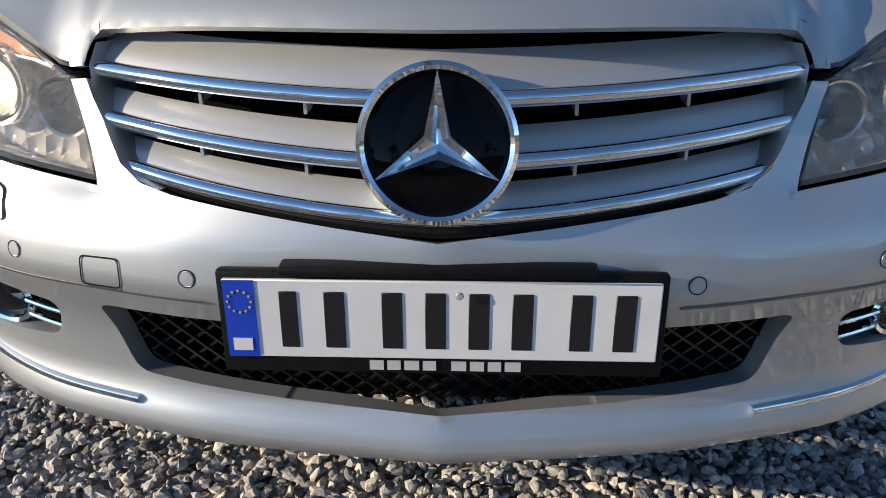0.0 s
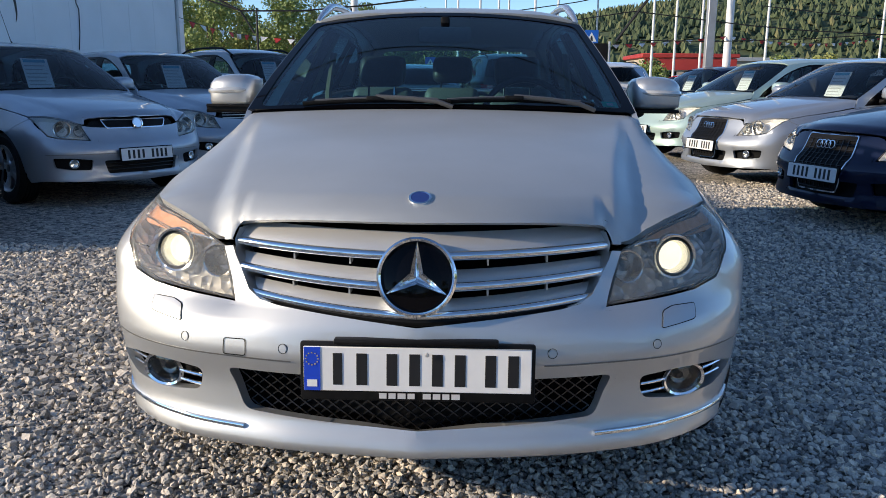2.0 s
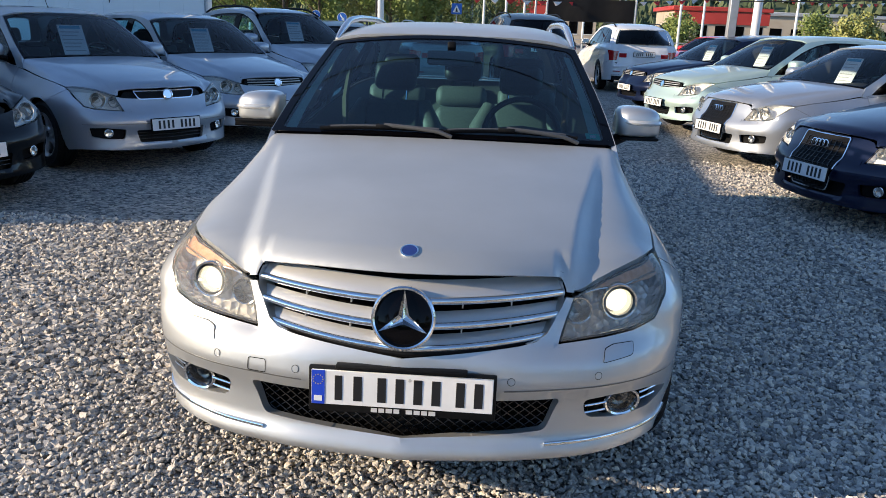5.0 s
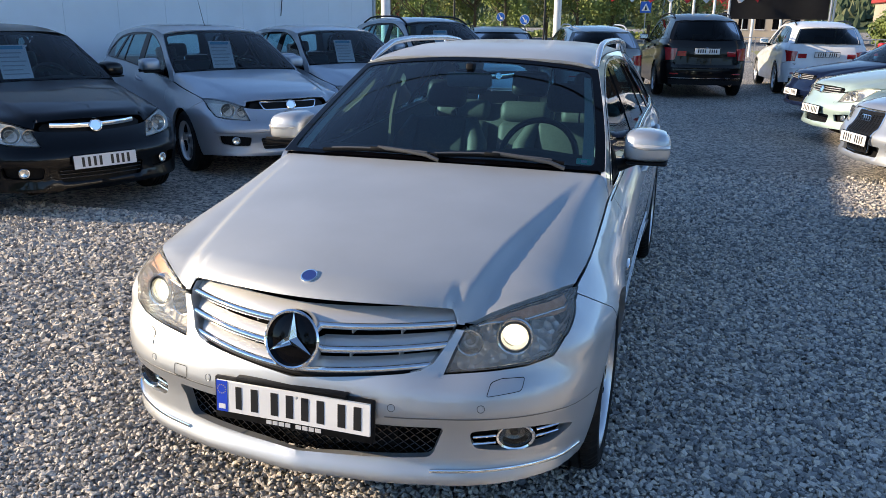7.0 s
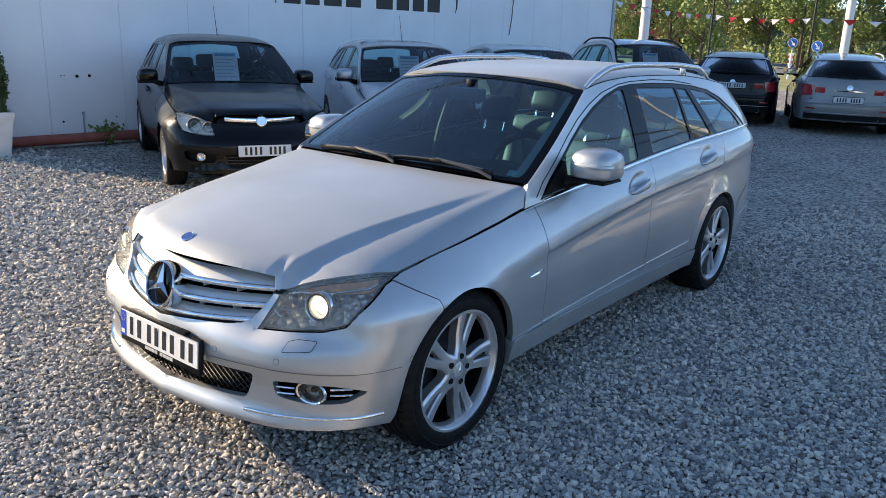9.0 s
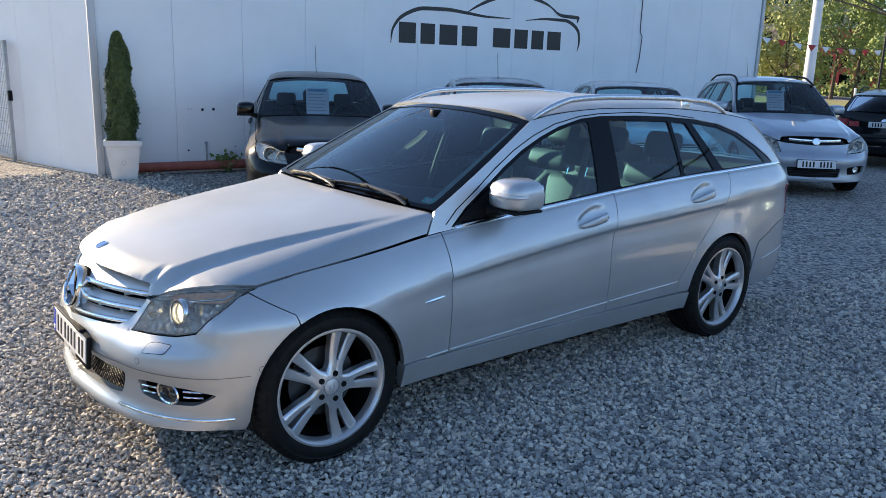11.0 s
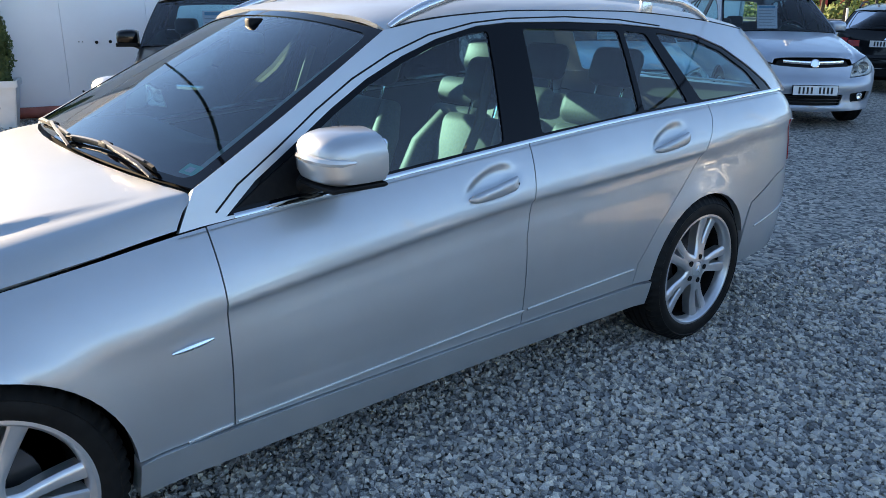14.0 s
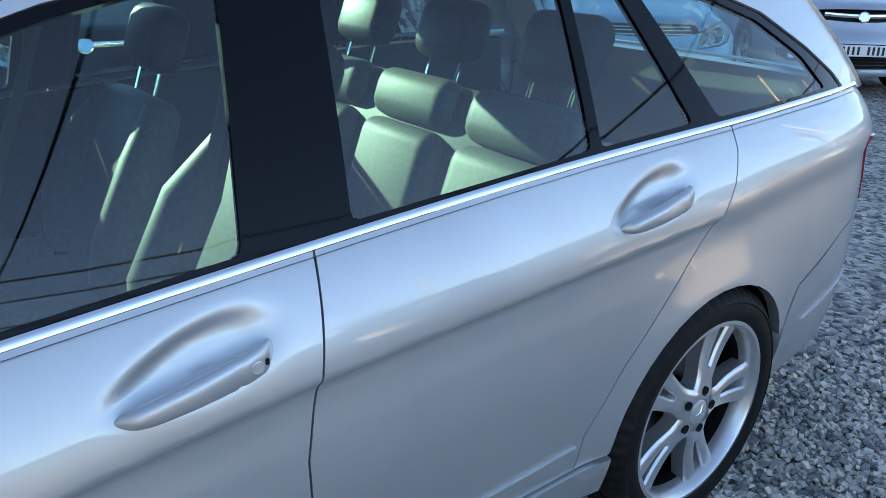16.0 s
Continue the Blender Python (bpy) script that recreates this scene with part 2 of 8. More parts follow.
def cells(poly, holes, du, dv):
    """Cuts a polygon with holes into small convex cells along a grid."""
    us, vs = [p[0] for p in poly], [p[1] for p in poly]
    u0, u1, v0, v1 = min(us), max(us), min(vs), max(vs)
    nu, nv = max(1, math.ceil((u1 - u0) / du)), max(1, math.ceil((v1 - v0) / dv))
    gu = [u0 + (u1 - u0) * i / nu for i in range(nu + 1)]
    gv = [v0 + (v1 - v0) * i / nv for i in range(nv + 1)]
    todo = [[(gu[i], gv[j]), (gu[i + 1], gv[j]), (gu[i + 1], gv[j + 1]), (gu[i], gv[j + 1])] for i in range(nu) for j in range(nv)]
    boxes = [(c[0][0], c[2][0], c[0][1], c[2][1]) for c in todo]
    segs = []
    for ring in [poly, *holes]:
        segs += list(zip(ring, ring[1:] + ring[:1]))
    for (a, b), (c, d) in segs:
        lu, hu, lv, hv = min(a, c) - 1e-9, max(a, c) + 1e-9, min(b, d) - 1e-9, max(b, d) + 1e-9
        nx, ny = b - d, c - a
        size = math.hypot(nx, ny)
        if size < 1e-9:
            continue
        nx, ny = nx / size, ny / size
        out, outb = [], []
        for cell, bb in zip(todo, boxes):
            if bb[1] < lu or bb[0] > hu or bb[3] < lv or bb[2] > hv:
                out.append(cell)
                outb.append(bb)
                continue
            side = [(p[0] - a) * nx + (p[1] - b) * ny for p in cell]
            if min(side) > -1e-7 or max(side) < 1e-7:
                out.append(cell)
                outb.append(bb)
                continue
            left, right = [], []
            for k in range(len(cell)):
                p, q, s, t = cell[k], cell[(k + 1) % len(cell)], side[k], side[(k + 1) % len(cell)]
                if s >= -1e-7:
                    left.append(p)
                if s <= 1e-7:
                    right.append(p)
                if (s > 1e-7 and t < -1e-7) or (s < -1e-7 and t > 1e-7):
                    f = s / (s - t)
                    x = (p[0] + f * (q[0] - p[0]), p[1] + f * (q[1] - p[1]))
                    left.append(x)
                    right.append(x)
            for half in (left, right):
                if len(half) > 2:
                    out.append(half)
                    hu_, hv_ = [p[0] for p in half], [p[1] for p in half]
                    outb.append((min(hu_), max(hu_), min(hv_), max(hv_)))
        todo, boxes = out, outb
    keep = []
    for cell in todo:
        cu, cv = sum(p[0] for p in cell) / len(cell), sum(p[1] for p in cell) / len(cell)
        if inside(poly, cu, cv) and not any(inside(h, cu, cv) for h in holes):
            keep.append(cell)
    return keep, segs


def panel(name, poly, to, material, parent, holes=(), du=0.05, dv=0.05, rim=0.012, raise_=0.0, label="", mirror=False):
    """A sheet cut to a polygon of the (u, v) plane, laid on the surface to(u, v), with its edges turned in by rim."""
    poly, holes = [tuple(p) for p in poly], [[tuple(p) for p in h] for h in holes]
    keep, segs = cells(poly, holes, du, dv)
    index, verts, faces, uv = {}, [], [], []

    def normal(u, v):
        e = 1e-3
        p = Vector(to(u, v))
        return (Vector(to(u + e, v)) - p).cross(Vector(to(u, v + e)) - p).normalized()

    for cell in keep:
        face = []
        for u, v in cell:
            key = (round(u, 5), round(v, 5))
            if key not in index:
                index[key] = len(verts)
                p = Vector(to(u, v))
                if raise_:
                    p += normal(u, v) * raise_
                verts.append(p)
                uv.append((u, v))
            if index[key] not in face:
                face.append(index[key])
        if len(face) > 2:
            faces.append(face)
    body = len(faces)
    if rim:
        used = {}
        for face in faces:
            for a, b in zip(face, face[1:] + face[:1]):
                used[(a, b)] = True
        rimmed = {}

        def lip(i):
            if i not in rimmed:
                n = normal(*uv[i])
                rimmed[i] = (len(verts), len(verts) + 1)
                verts.append(verts[i].copy())
                verts.append(verts[i] - n * rim)
            return rimmed[i]
        for a, b in list(used):
            if (b, a) in used:
                continue
            (ua, va), (ub, vb) = uv[a], uv[b]
            mu, mv = (ua + ub) / 2, (va + vb) / 2
            for (p, q), (r, s) in segs:
                size = math.hypot(r - p, s - q)
                if size < 1e-9:
                    continue
                off = abs((mu - p) * (q - s) + (mv - q) * (r - p)) / size
                along = ((mu - p) * (r - p) + (mv - q) * (s - q)) / size
                if off < 2e-5 and -1e-5 < along < size + 1e-5:
                    (a0, a1), (b0, b1) = lip(a), lip(b)
                    faces.append([b0, a0, a1, b1])
                    break
    if mirror:
        verts = [Vector((-v.x, v.y, v.z)) for v in verts]
        faces = [f[::-1] for f in faces]
    ob = piece(name, verts, faces, material, parent, label)
    return ob


def rounded(points, radius, steps=4):
    """A polygon with its corners rounded."""
    out, n = [], len(points)
    for i in range(n):
        p, a, b = Vector(points[i]), Vector(points[i - 1]), Vector(points[(i + 1) % n])
        r = min(radius, (a - p).length * 0.45, (b - p).length * 0.45)
        s, e = p + (a - p).normalized() * r, p + (b - p).normalized() * r
        for k in range(steps + 1):
            t = k / steps
            q = s * (1 - t) ** 2 + p * 2 * t * (1 - t) + e * t * t
            out.append((q.x, q.y))
    return out


# ---- cars ----
UNDERCUT = curve([(0.0, 0.010), (0.2, 0.004), (0.42, 0.0015), (0.7, 0.007), (0.90, 0.0135), (0.945, 0.0135), (0.98, 0.008), (1.0, 0.0)])


class Body:
    """The outer skin of a car: its plan line and its sections. Nose at y = 0, tail towards +y, wheels on z = 0."""

    def __init__(self, spec):
        self.spec = spec
        s = [0.0]
        for a, b in zip(spec["plan"], spec["plan"][1:]):
            s.append(s[-1] + math.dist(a, b))
        self.end = s[-1]
        self.X, self.Y = curve([(i, p[0]) for i, p in zip(s, spec["plan"])]), curve([(i, p[1]) for i, p in zip(s, spec["plan"])])
        self.belt, self.crease = curve(spec["belt"]), curve(spec["crease"])
        self.front, self.rear = curve(spec["front"]), curve(spec["rear"])
        self.roof, self.roofx = curve(spec["roof"]), curve(spec["roofx"])
        self.nose = curve(spec["nose"])
        self.lean, self.zr = curve(spec["lean"]), spec["zr"]
        self.corner = s[max(range(len(s)), key=lambda i: spec["plan"][i][0])]

    def find(self, f, value, lo, hi):
        for _ in range(40):
            mid = (lo + hi) / 2
            if f(mid) < value:
                lo = mid
            else:
                hi = mid
        return (lo + hi) / 2

    def fx(self, x, z):
        return (self.find(self.X, x, 0, self.corner), z)

    def sy(self, y, z):
        return (self.find(self.Y, y, 0, self.end), z)

    def rx(self, x, z):
        lo, hi = self.corner, self.end
        for _ in range(40):
            mid = (lo + hi) / 2
            if self.X(mid) > x:
                lo = mid
            else:
                hi = mid
        return ((lo + hi) / 2, z)

    def side(self, y, z):
        zc, zb = self.crease(y), self.belt(y)
        if z < 0.42:
            return 0.010 + 0.045 * ((0.42 - z) / 0.22) ** 1.6
        if z < zc:
            k = (z - 0.42) / max(0.02, zc - 0.42)
            fade = min(1.0, max(0.0, (y - 0.95) / 0.75))
            return fade * UNDERCUT(k) + (1 - fade) * 0.010 * (1 - k) ** 2
        t = (z - zc) / max(0.03, zb - zc)
        lin = 0.10 + 0.35 * min(1.0, max(0.0, (1.7 - y) / 0.9))
        return self.lean(y) * (lin * t + (1 - lin) * t ** 1.8)

    def skin(self, s, z):
        flip = -1 if s < 0 else 1
        s = abs(s)
        x, y = self.X(s), self.Y(s)
        e = 0.004
        tx, ty = self.X(s + e) - self.X(max(0, s - e)), self.Y(s + e) - self.Y(max(0, s - e))
        if s < 2 * e:
            ty = 0.0
        size = math.hypot(tx, ty) or 1
        nx, ny = ty / size, -tx / size
        mid = self.spec["length"] / 2
        if y < mid:
            f = self.front(z)
            lean = self.spec.get("centre_lean", 1.0)
            if z > 0.5 and x < 0.46 and lean < 1:
                f0 = self.front(0.5)
                f = f0 + (f - f0) * (lean + (1 - lean) * (x / 0.46) ** 2)
        else:
            f = self.rear(z)
        d = nx * nx * self.side(y, z) + ny * ny * f
        for hy, hz in self.spec.get("cups", ()):
            d += 0.022 * math.exp(-(((y - hy - 0.006) / 0.104) ** 2 + ((z - hz - 0.019 - 0.17 * (y - hy)) / (0.038 + 0.08 * (y - hy))) ** 2) ** 2.4) * nx * nx if abs(y - hy) < 0.24 else 0.0
        for ay in self.spec["axles"]:
            r = math.hypot(y - ay, z - self.spec["radius"])
            d -= 0.010 * math.exp(-((r - self.spec["arch"]) / 0.05) ** 2) * nx * nx
        return (flip * (x - nx * d), y - ny * d, z)

    def glasshouse(self, y, z):
        zb = self.belt(y)
        xb = self.skin(self.sy(y, zb)[0], zb)[0]
        t = (z - zb) / (self.zr - zb)
        return (xb + (self.roofx(y) - xb) * (0.86 * t + 0.14 * t * t), y, z)

    def hood_edge(self):
        if not hasattr(self, "edge"):
            rim = [self.fx(*p) for p in self.spec["hood_front"]] + [self.sy(*p) for p in self.spec["hood_side"]]
            dense = []
            for (s0, z0), (s1, z1) in zip(rim, rim[1:]):
                n = max(1, math.ceil((s1 - s0) / 0.03))
                dense += [(s0 + (s1 - s0) * k / n, z0 + (z1 - z0) * k / n) for k in range(n)]
            pts = [Vector(self.skin(*p)) for p in dense + rim[-1:]]
            for i in range(1, len(pts)):
                pts[i].y = max(pts[i].y, pts[i - 1].y + 0.004)
            self.edge = pts
            self.xe, self.ze = curve([(p.y, p.x) for p in pts]), curve([(p.y, p.z) for p in pts])
        return self.edge

    def hood_lines(self):
        """The lines that carry the bonnet: its crown, its crease and its front rim."""
        n = self.spec["nose"]
        self.top = curve(n[3:])
        self.line = curve(self.spec["hood_line"])
        z0, tip = n[0][1], self.spec["hood_tip"]
        turn = [self.skin(*self.fx(*c)) for c in self.spec["hood_corner"]]
        x1, z1 = turn[0][0] - 0.012, turn[0][2] + 0.008
        rim = [(u, tip + self.spec["sweep"] * u * u, z0 - (z0 - z1) * (u / x1) ** 4) for u in np.linspace(0, x1, 14).tolist()]
        line = rim + turn
        for p in self.edge:
            if p.x > line[-1][0] + 0.012 and p.y > line[-1][1] - 0.004:
                line.append(tuple(p))
        self.rim_y, self.rim_z = curve([(p[0], p[1]) for p in line]), curve([(p[0], p[2]) for p in line])
        self.front_line = [(a, self.rim_y(a)) for a in np.linspace(0, x1, 40).tolist() + np.linspace(x1, self.edge[0].x, 24).tolist()[1:-1]]
        self.rim_end = line[-1][0]

    def hood(self, x, y):
        """The bonnet skin: crowned between two creases, stepped down outside them, rolled over at its front rim."""
        self.hood_edge()
        if not hasattr(self, "front_line"):
            self.hood_lines()
        a = abs(x)
        yy = max(y, self.edge[0].y)
        top, xc = self.top(y), self.line(y)
        far = min(1.0, max(0.0, y / self.spec["screen"][0][0]))
        zc = top - 0.030 - 0.026 * max(0.0, 1 - max(0.0, y - 0.2) / 0.45) ** 2
        if a <= xc:
            z = top - (top - zc) * (a / xc) ** 2.2
        else:
            xe, ze = max(self.xe(yy), xc + 0.05), self.ze(yy)
            t = min(1.0, (a - xc) / (xe - xc))
            band = min(0.056 - 0.030 * far, 0.6 * (xe - xc))
            k = min(1.0, (a - xc) / band)
            step = 0.038 * max(0.0, 1.03 - far) ** 0.8
            drop = step * (0.8 * k + 0.2 * (1 - (1 - k) ** 2))
            w = far ** 3
            z = zc - drop - (zc - step - ze) * ((1 - w) * (0.22 * t + 0.78 * t ** 2.8) + w * t ** 4)
        if a < self.rim_end:
            side = min(1.0, max(0.0, (a - 0.40) / 0.10))
            out = min(1.0, max(0.0, (a - 0.52) / 0.12))
            side, out = side * side * (3 - 2 * side), out * out * (3 - 2 * out)
            reach = 0.080 + 0.015 * side - 0.065 * out
            u = (y - self.rim_y(a)) / reach
            if u < 1:
                u = max(0.0, u)
                zr = self.rim_z(a)
                z = zr + (z - zr) * (0.85 * math.sqrt(max(0.0, 1 - (1 - u) ** 2)) + 0.15 * u) if z > zr else z
        return (x, y, z)

    def roof_top(self, a, y):
        k = abs(a)
        e = self.glasshouse(y, self.spec["cant"](y))
        z = self.roof(y)
        return (math.copysign(k * e[0], a), y, z - (z - e[2]) * (0.45 * k ** 2.4 + 0.55 * k ** 8))

    def screen(self, a, t):
        """The windscreen: a from -1 to 1 across, t from 0 at its foot to 1 at its top."""
        (y0, z0), (y1, z1) = self.spec["pillar"]
        (c0, d0), (c1, d1) = self.spec["screen"]
        bow = 0.02 * math.sin(math.pi * t)
        e = self.glasshouse(y0 + (y1 - y0) * t, z0 + (z1 - z0) * t)
        c = (c0 + (c1 - c0) * t - bow * 0.4, d0 + (d1 - d0) * t + bow)
        k = abs(a) ** 2.2
        return (a * e[0], c[0] + (e[1] - c[0]) * k, c[1] + (e[2] - c[1]) * k)

    def back(self, a, t):
        """The rear window: t from 0 at its top to 1 at its foot."""
        (y0, z0), (y1, z1) = self.spec["back_edge"]
        (c0, d0), (c1, d1) = self.spec["back"]
        e = self.glasshouse(y0 + (y1 - y0) * t, z0 + (z1 - z0) * t)
        c = (c0 + (c1 - c0) * t + 0.02 * math.sin(math.pi * t), d0 + (d1 - d0) * t)
        k = abs(a) ** 2.5
        return (-a * e[0], c[0] + (e[1] - c[0]) * k, c[1] + (e[2] - c[1]) * k)


def wheel(parent, at, flip, radius, rim, width, style):
    """A road wheel with its face towards +x, or -x where flip is -1."""
    m = Matrix.Translation(at) @ Matrix.Rotation(radians(90 * flip), 4, "Y") @ Matrix.Rotation(radians(style.get("turn", 18)), 4, "Z")
    hub = new("wheel")
    hub.parent, hub.matrix_basis = parent, m
    fine = style.get("fine", False)
    steps = 180 if fine else 32
    bm = bmesh.new()
    w = width / 2
    tread = []
    for k in range(5):
        c = -0.62 * w + k * 0.31 * w
        tread += [(radius - 0.001, c - 0.11 * w), (radius, c), (radius - 0.001, c + 0.11 * w)]
        if k < 4:
            tread += [(radius - 0.008, c + 0.13 * w), (radius - 0.008, c + 0.18 * w)]
    lathe(bm, [(rim - 0.02, -w * 0.85), (rim, -w * 0.95), (rim + 0.03, -w), (radius - 0.03, -w * 0.98), (radius - 0.008, -w * 0.82), *tread, (radius - 0.008, w * 0.82), (radius - 0.03, w * 0.98), (radius - 0.034, w * 0.96), (rim + 0.035, w), (rim + 0.012, w * 0.97), (rim + 0.004, w * 0.91), (rim + 0.002, w * 0.7)], None, steps, False)
    if fine:
        for v in bm.verts:
            r = math.hypot(v.co.x, v.co.y)
            if r > radius - 0.012 and abs(v.co.z) > w * 0.45:
                turn = round(math.atan2(v.co.y, v.co.x) / (2 * math.pi) * steps + (3 if v.co.z > 0 else 0)) % 3
                if turn == 0:
                    v.co.x, v.co.y = v.co.x * (1 - 0.008 / r), v.co.y * (1 - 0.008 / r)
    part("tyre", bm, RUBBER, hub, "black road tyre")
    bm = bmesh.new()
    lathe(bm, [(rim - 0.017, w * 0.50), (rim - 0.015, w * 0.70), (rim - 0.009, w * 0.87), (rim - 0.002, w * 0.935), (rim + 0.007, w * 0.93), (rim + 0.006, w * 0.86)], None, 72, False)
    part("rim", bm, ALLOY, hub)
    bm = bmesh.new()
    lathe(bm, [(rim - 0.012, -w * 0.8), (rim - 0.03, -w * 0.5), (rim - 0.017, w * 0.50)], None, 48, False)
    part("barrel", bm, DARK, hub)
    bm = bmesh.new()
    lathe(bm, [(0.06, w * 0.05), (0.15, w * 0.05), (0.15, -w * 0.05), (0.06, -w * 0.05)], None, 32, False)
    part("brake_disc", bm, DISC, hub)
    # near-black disc behind the spokes stands in for the shade in the wheel
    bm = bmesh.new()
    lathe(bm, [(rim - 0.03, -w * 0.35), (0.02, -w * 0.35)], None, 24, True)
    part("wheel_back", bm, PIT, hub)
    n, twin = style.get("spokes", 5), style.get("twin", True)
    top = w * style.get("face", 0.62)
    for k in range(n):
        bm = bmesh.new()
        for side in (-1, 1):
            rows = []
            for r in (0.045, 0.06, 0.075, 0.092, 0.112, 0.118, 0.135, 0.155, 0.18, 0.205, 0.225, 0.24):
                r = 0.045 + (r - 0.045) * (rim - 0.007 - 0.045) / 0.195
                t = (r - 0.045) / (rim - 0.052)
                wide = 0.034 + 0.029 * max(0.0, t - 0.24) / 0.76 + 0.012 * max(0.0, (0.24 - t) / 0.24) ** 2
                slot = 0.0 if t < 0.36 or not twin else 0.004 + 0.0115 * ((t - 0.36) / 0.64) ** 0.8
                if not twin:
                    wide *= 0.62 * style.get("wide", 1.0)
                z = top - 0.010 * math.sin(math.pi * t) - 0.006 * t
                lip = 0.005 if slot else 0.0
                rows.append([bm.verts.new((r, side * y, h)) for y, h in ((slot, z - 0.045), (slot, z - lip), (slot + lip, z + 0.001), (0.6 * wide + 0.4 * slot, z + 0.003), (wide - 0.006, z + 0.0005), (wide, z - 0.006), (wide - 0.003, z - 0.045))])
            for a, b in zip(rows, rows[1:]):
                for j in range(7):
                    if j == 6 and twin is False:
                        continue
                    bm.faces.new((a[j], a[(j + 1) % 7], b[(j + 1) % 7], b[j]))
        bmesh.ops.remove_doubles(bm, verts=bm.verts, dist=0.0004)
        bmesh.ops.recalc_face_normals(bm, faces=bm.faces)
        bmesh.ops.transform(bm, matrix=Matrix.Rotation(2 * math.pi * k / n, 4, "Z"), verts=bm.verts)
        part("spoke", bm, ALLOY, hub)
    bm = bmesh.new()
    lathe(bm, [(0.070, top - 0.05), (0.070, top - 0.012), (0.060, top - 0.001), (0.036, top + 0.002), (0.034, top - 0.006), (0.0, top - 0.006)], None, 30, False)
    part("hub", bm, ALLOY, hub)
    bm = bmesh.new()
    lathe(bm, [(0.033, top - 0.008), (0.033, top + 0.001), (0.028, top + 0.004), (0.0, top + 0.005)], None, 30, False)
    part("hub_cap", bm, SATIN if fine else LAMP_GREY, hub)
    if fine:
        for k in range(3):
            bm = bmesh.new()
            vs = [bm.verts.new(p) for p in ((0.0, -0.003, top + 0.006), (0.023, 0, top + 0.006), (0.0, 0.003, top + 0.006), (0.0, 0, top + 0.009))]
            for f in ((0, 1, 3), (1, 2, 3), (2, 0, 3)):
                bm.faces.new([vs[i] for i in f])
            bmesh.ops.transform(bm, matrix=Matrix.Rotation(2 * math.pi * k / 3 + 0.4, 4, "Z"), verts=bm.verts)
            tri = part("emblem_arm", bm, CHROME, hub, "", False)
        for k in range(5):
            bm = bmesh.new()
            lathe(bm, [(0.0125, top - 0.004), (0.0120, top + 0.0035), (0.0095, top + 0.002), (0.008, top + 0.0005), (0.0, top + 0.0005)], Matrix.Rotation(2 * math.pi * k / 5, 4, "Z") @ Matrix.Translation((0.056, 0, 0)), 14, False)
            part("wheel_bolt", bm, DARK, hub)
    return hub


def plate(parent, at, width=0.53, height=0.125, blue=True, caption=True, bars=None):
    """A number plate in a black holder; at is the pose of its middle, its face towards -y. Characters are plain bars."""
    holder = new("number_plate")
    holder.parent, holder.matrix_basis = parent, at
    bm = bmesh.new()
    w, h = width / 2, height / 2
    box(bm, (-w, -0.004, -h), (w, 0.014, h), None, 0.005, 2)
    part("plate_holder", bm, GLOSS_BLACK if not blue else DARK, holder)
    low = -h + 0.024 if caption else -h + 0.010
    bm = bmesh.new()
    box(bm, (-w + 0.009, -0.0085, low), (w - 0.009, -0.002, h - 0.009), None, 0.0015, 1)
    part("plate_sheet", bm, PLATE_WHITE, holder)
    tall = h - 0.009 - low
    mid = (h - 0.009 + low) / 2
    if blue:
        bm = bmesh.new()
        box(bm, (-w + 0.010, -0.0100, low + 0.001), (-w + 0.047, -0.0078, h - 0.010))
        part("plate_band", bm, PLATE_BLUE, holder)
        bm = bmesh.new()
        box(bm, (-w + 0.017, -0.0112, low + 0.010), (-w + 0.040, -0.0098, low + 0.026))
        part("printed_bar", bm, PLATE_WHITE, holder)
        for k in range(12):
            bm = bmesh.new()
            c, s = math.cos(k * math.pi / 6) * 0.014, math.sin(k * math.pi / 6) * 0.014
            box(bm, (-w + 0.0285 + c - 0.0012, -0.0112, h - 0.037 + s - 0.0012), (-w + 0.0285 + c + 0.0012, -0.0098, h - 0.037 + s + 0.0012))
            part("printed_dot", bm, YELLOW, holder)
    for x0, x1 in [(0.83 * a + 0.17 * c, 0.17 * a + 0.83 * c) for a, c in bars or ()]:
        bm = bmesh.new()
        box(bm, (x0, -0.0100, mid - tall * 0.36), (x1, -0.0080, mid + tall * 0.36), None, 0.0008, 1)
        part("printed_bar", bm, INK, holder)
    if caption:
        x = -0.086
        for wide in (0.017, 0.016, 0.018, 0.016, -0.014, 0.018, 0.017, 0.016, 0.019):
            if wide > 0:
                bm = bmesh.new()
                box(bm, (x, -0.0062, -h + 0.007), (x + wide, -0.0035, -h + 0.019))
                part("caption_bar", bm, PRINT, holder)
                x += wide + 0.0045
            else:
                x -= wide
    return holder


PLATE_BARS = ((-0.195, -0.163), (-0.143, -0.106), (-0.075, -0.038), (-0.024, 0.013), (0.027, 0.064), (0.078, 0.115), (0.146, 0.183), (0.197, 0.234))
DEALER_BARS = tuple((-0.20 + k * 0.047, -0.166 + k * 0.047) for k in range(4)) + tuple((0.035 + k * 0.045, 0.070 + k * 0.045) for k in range(4))


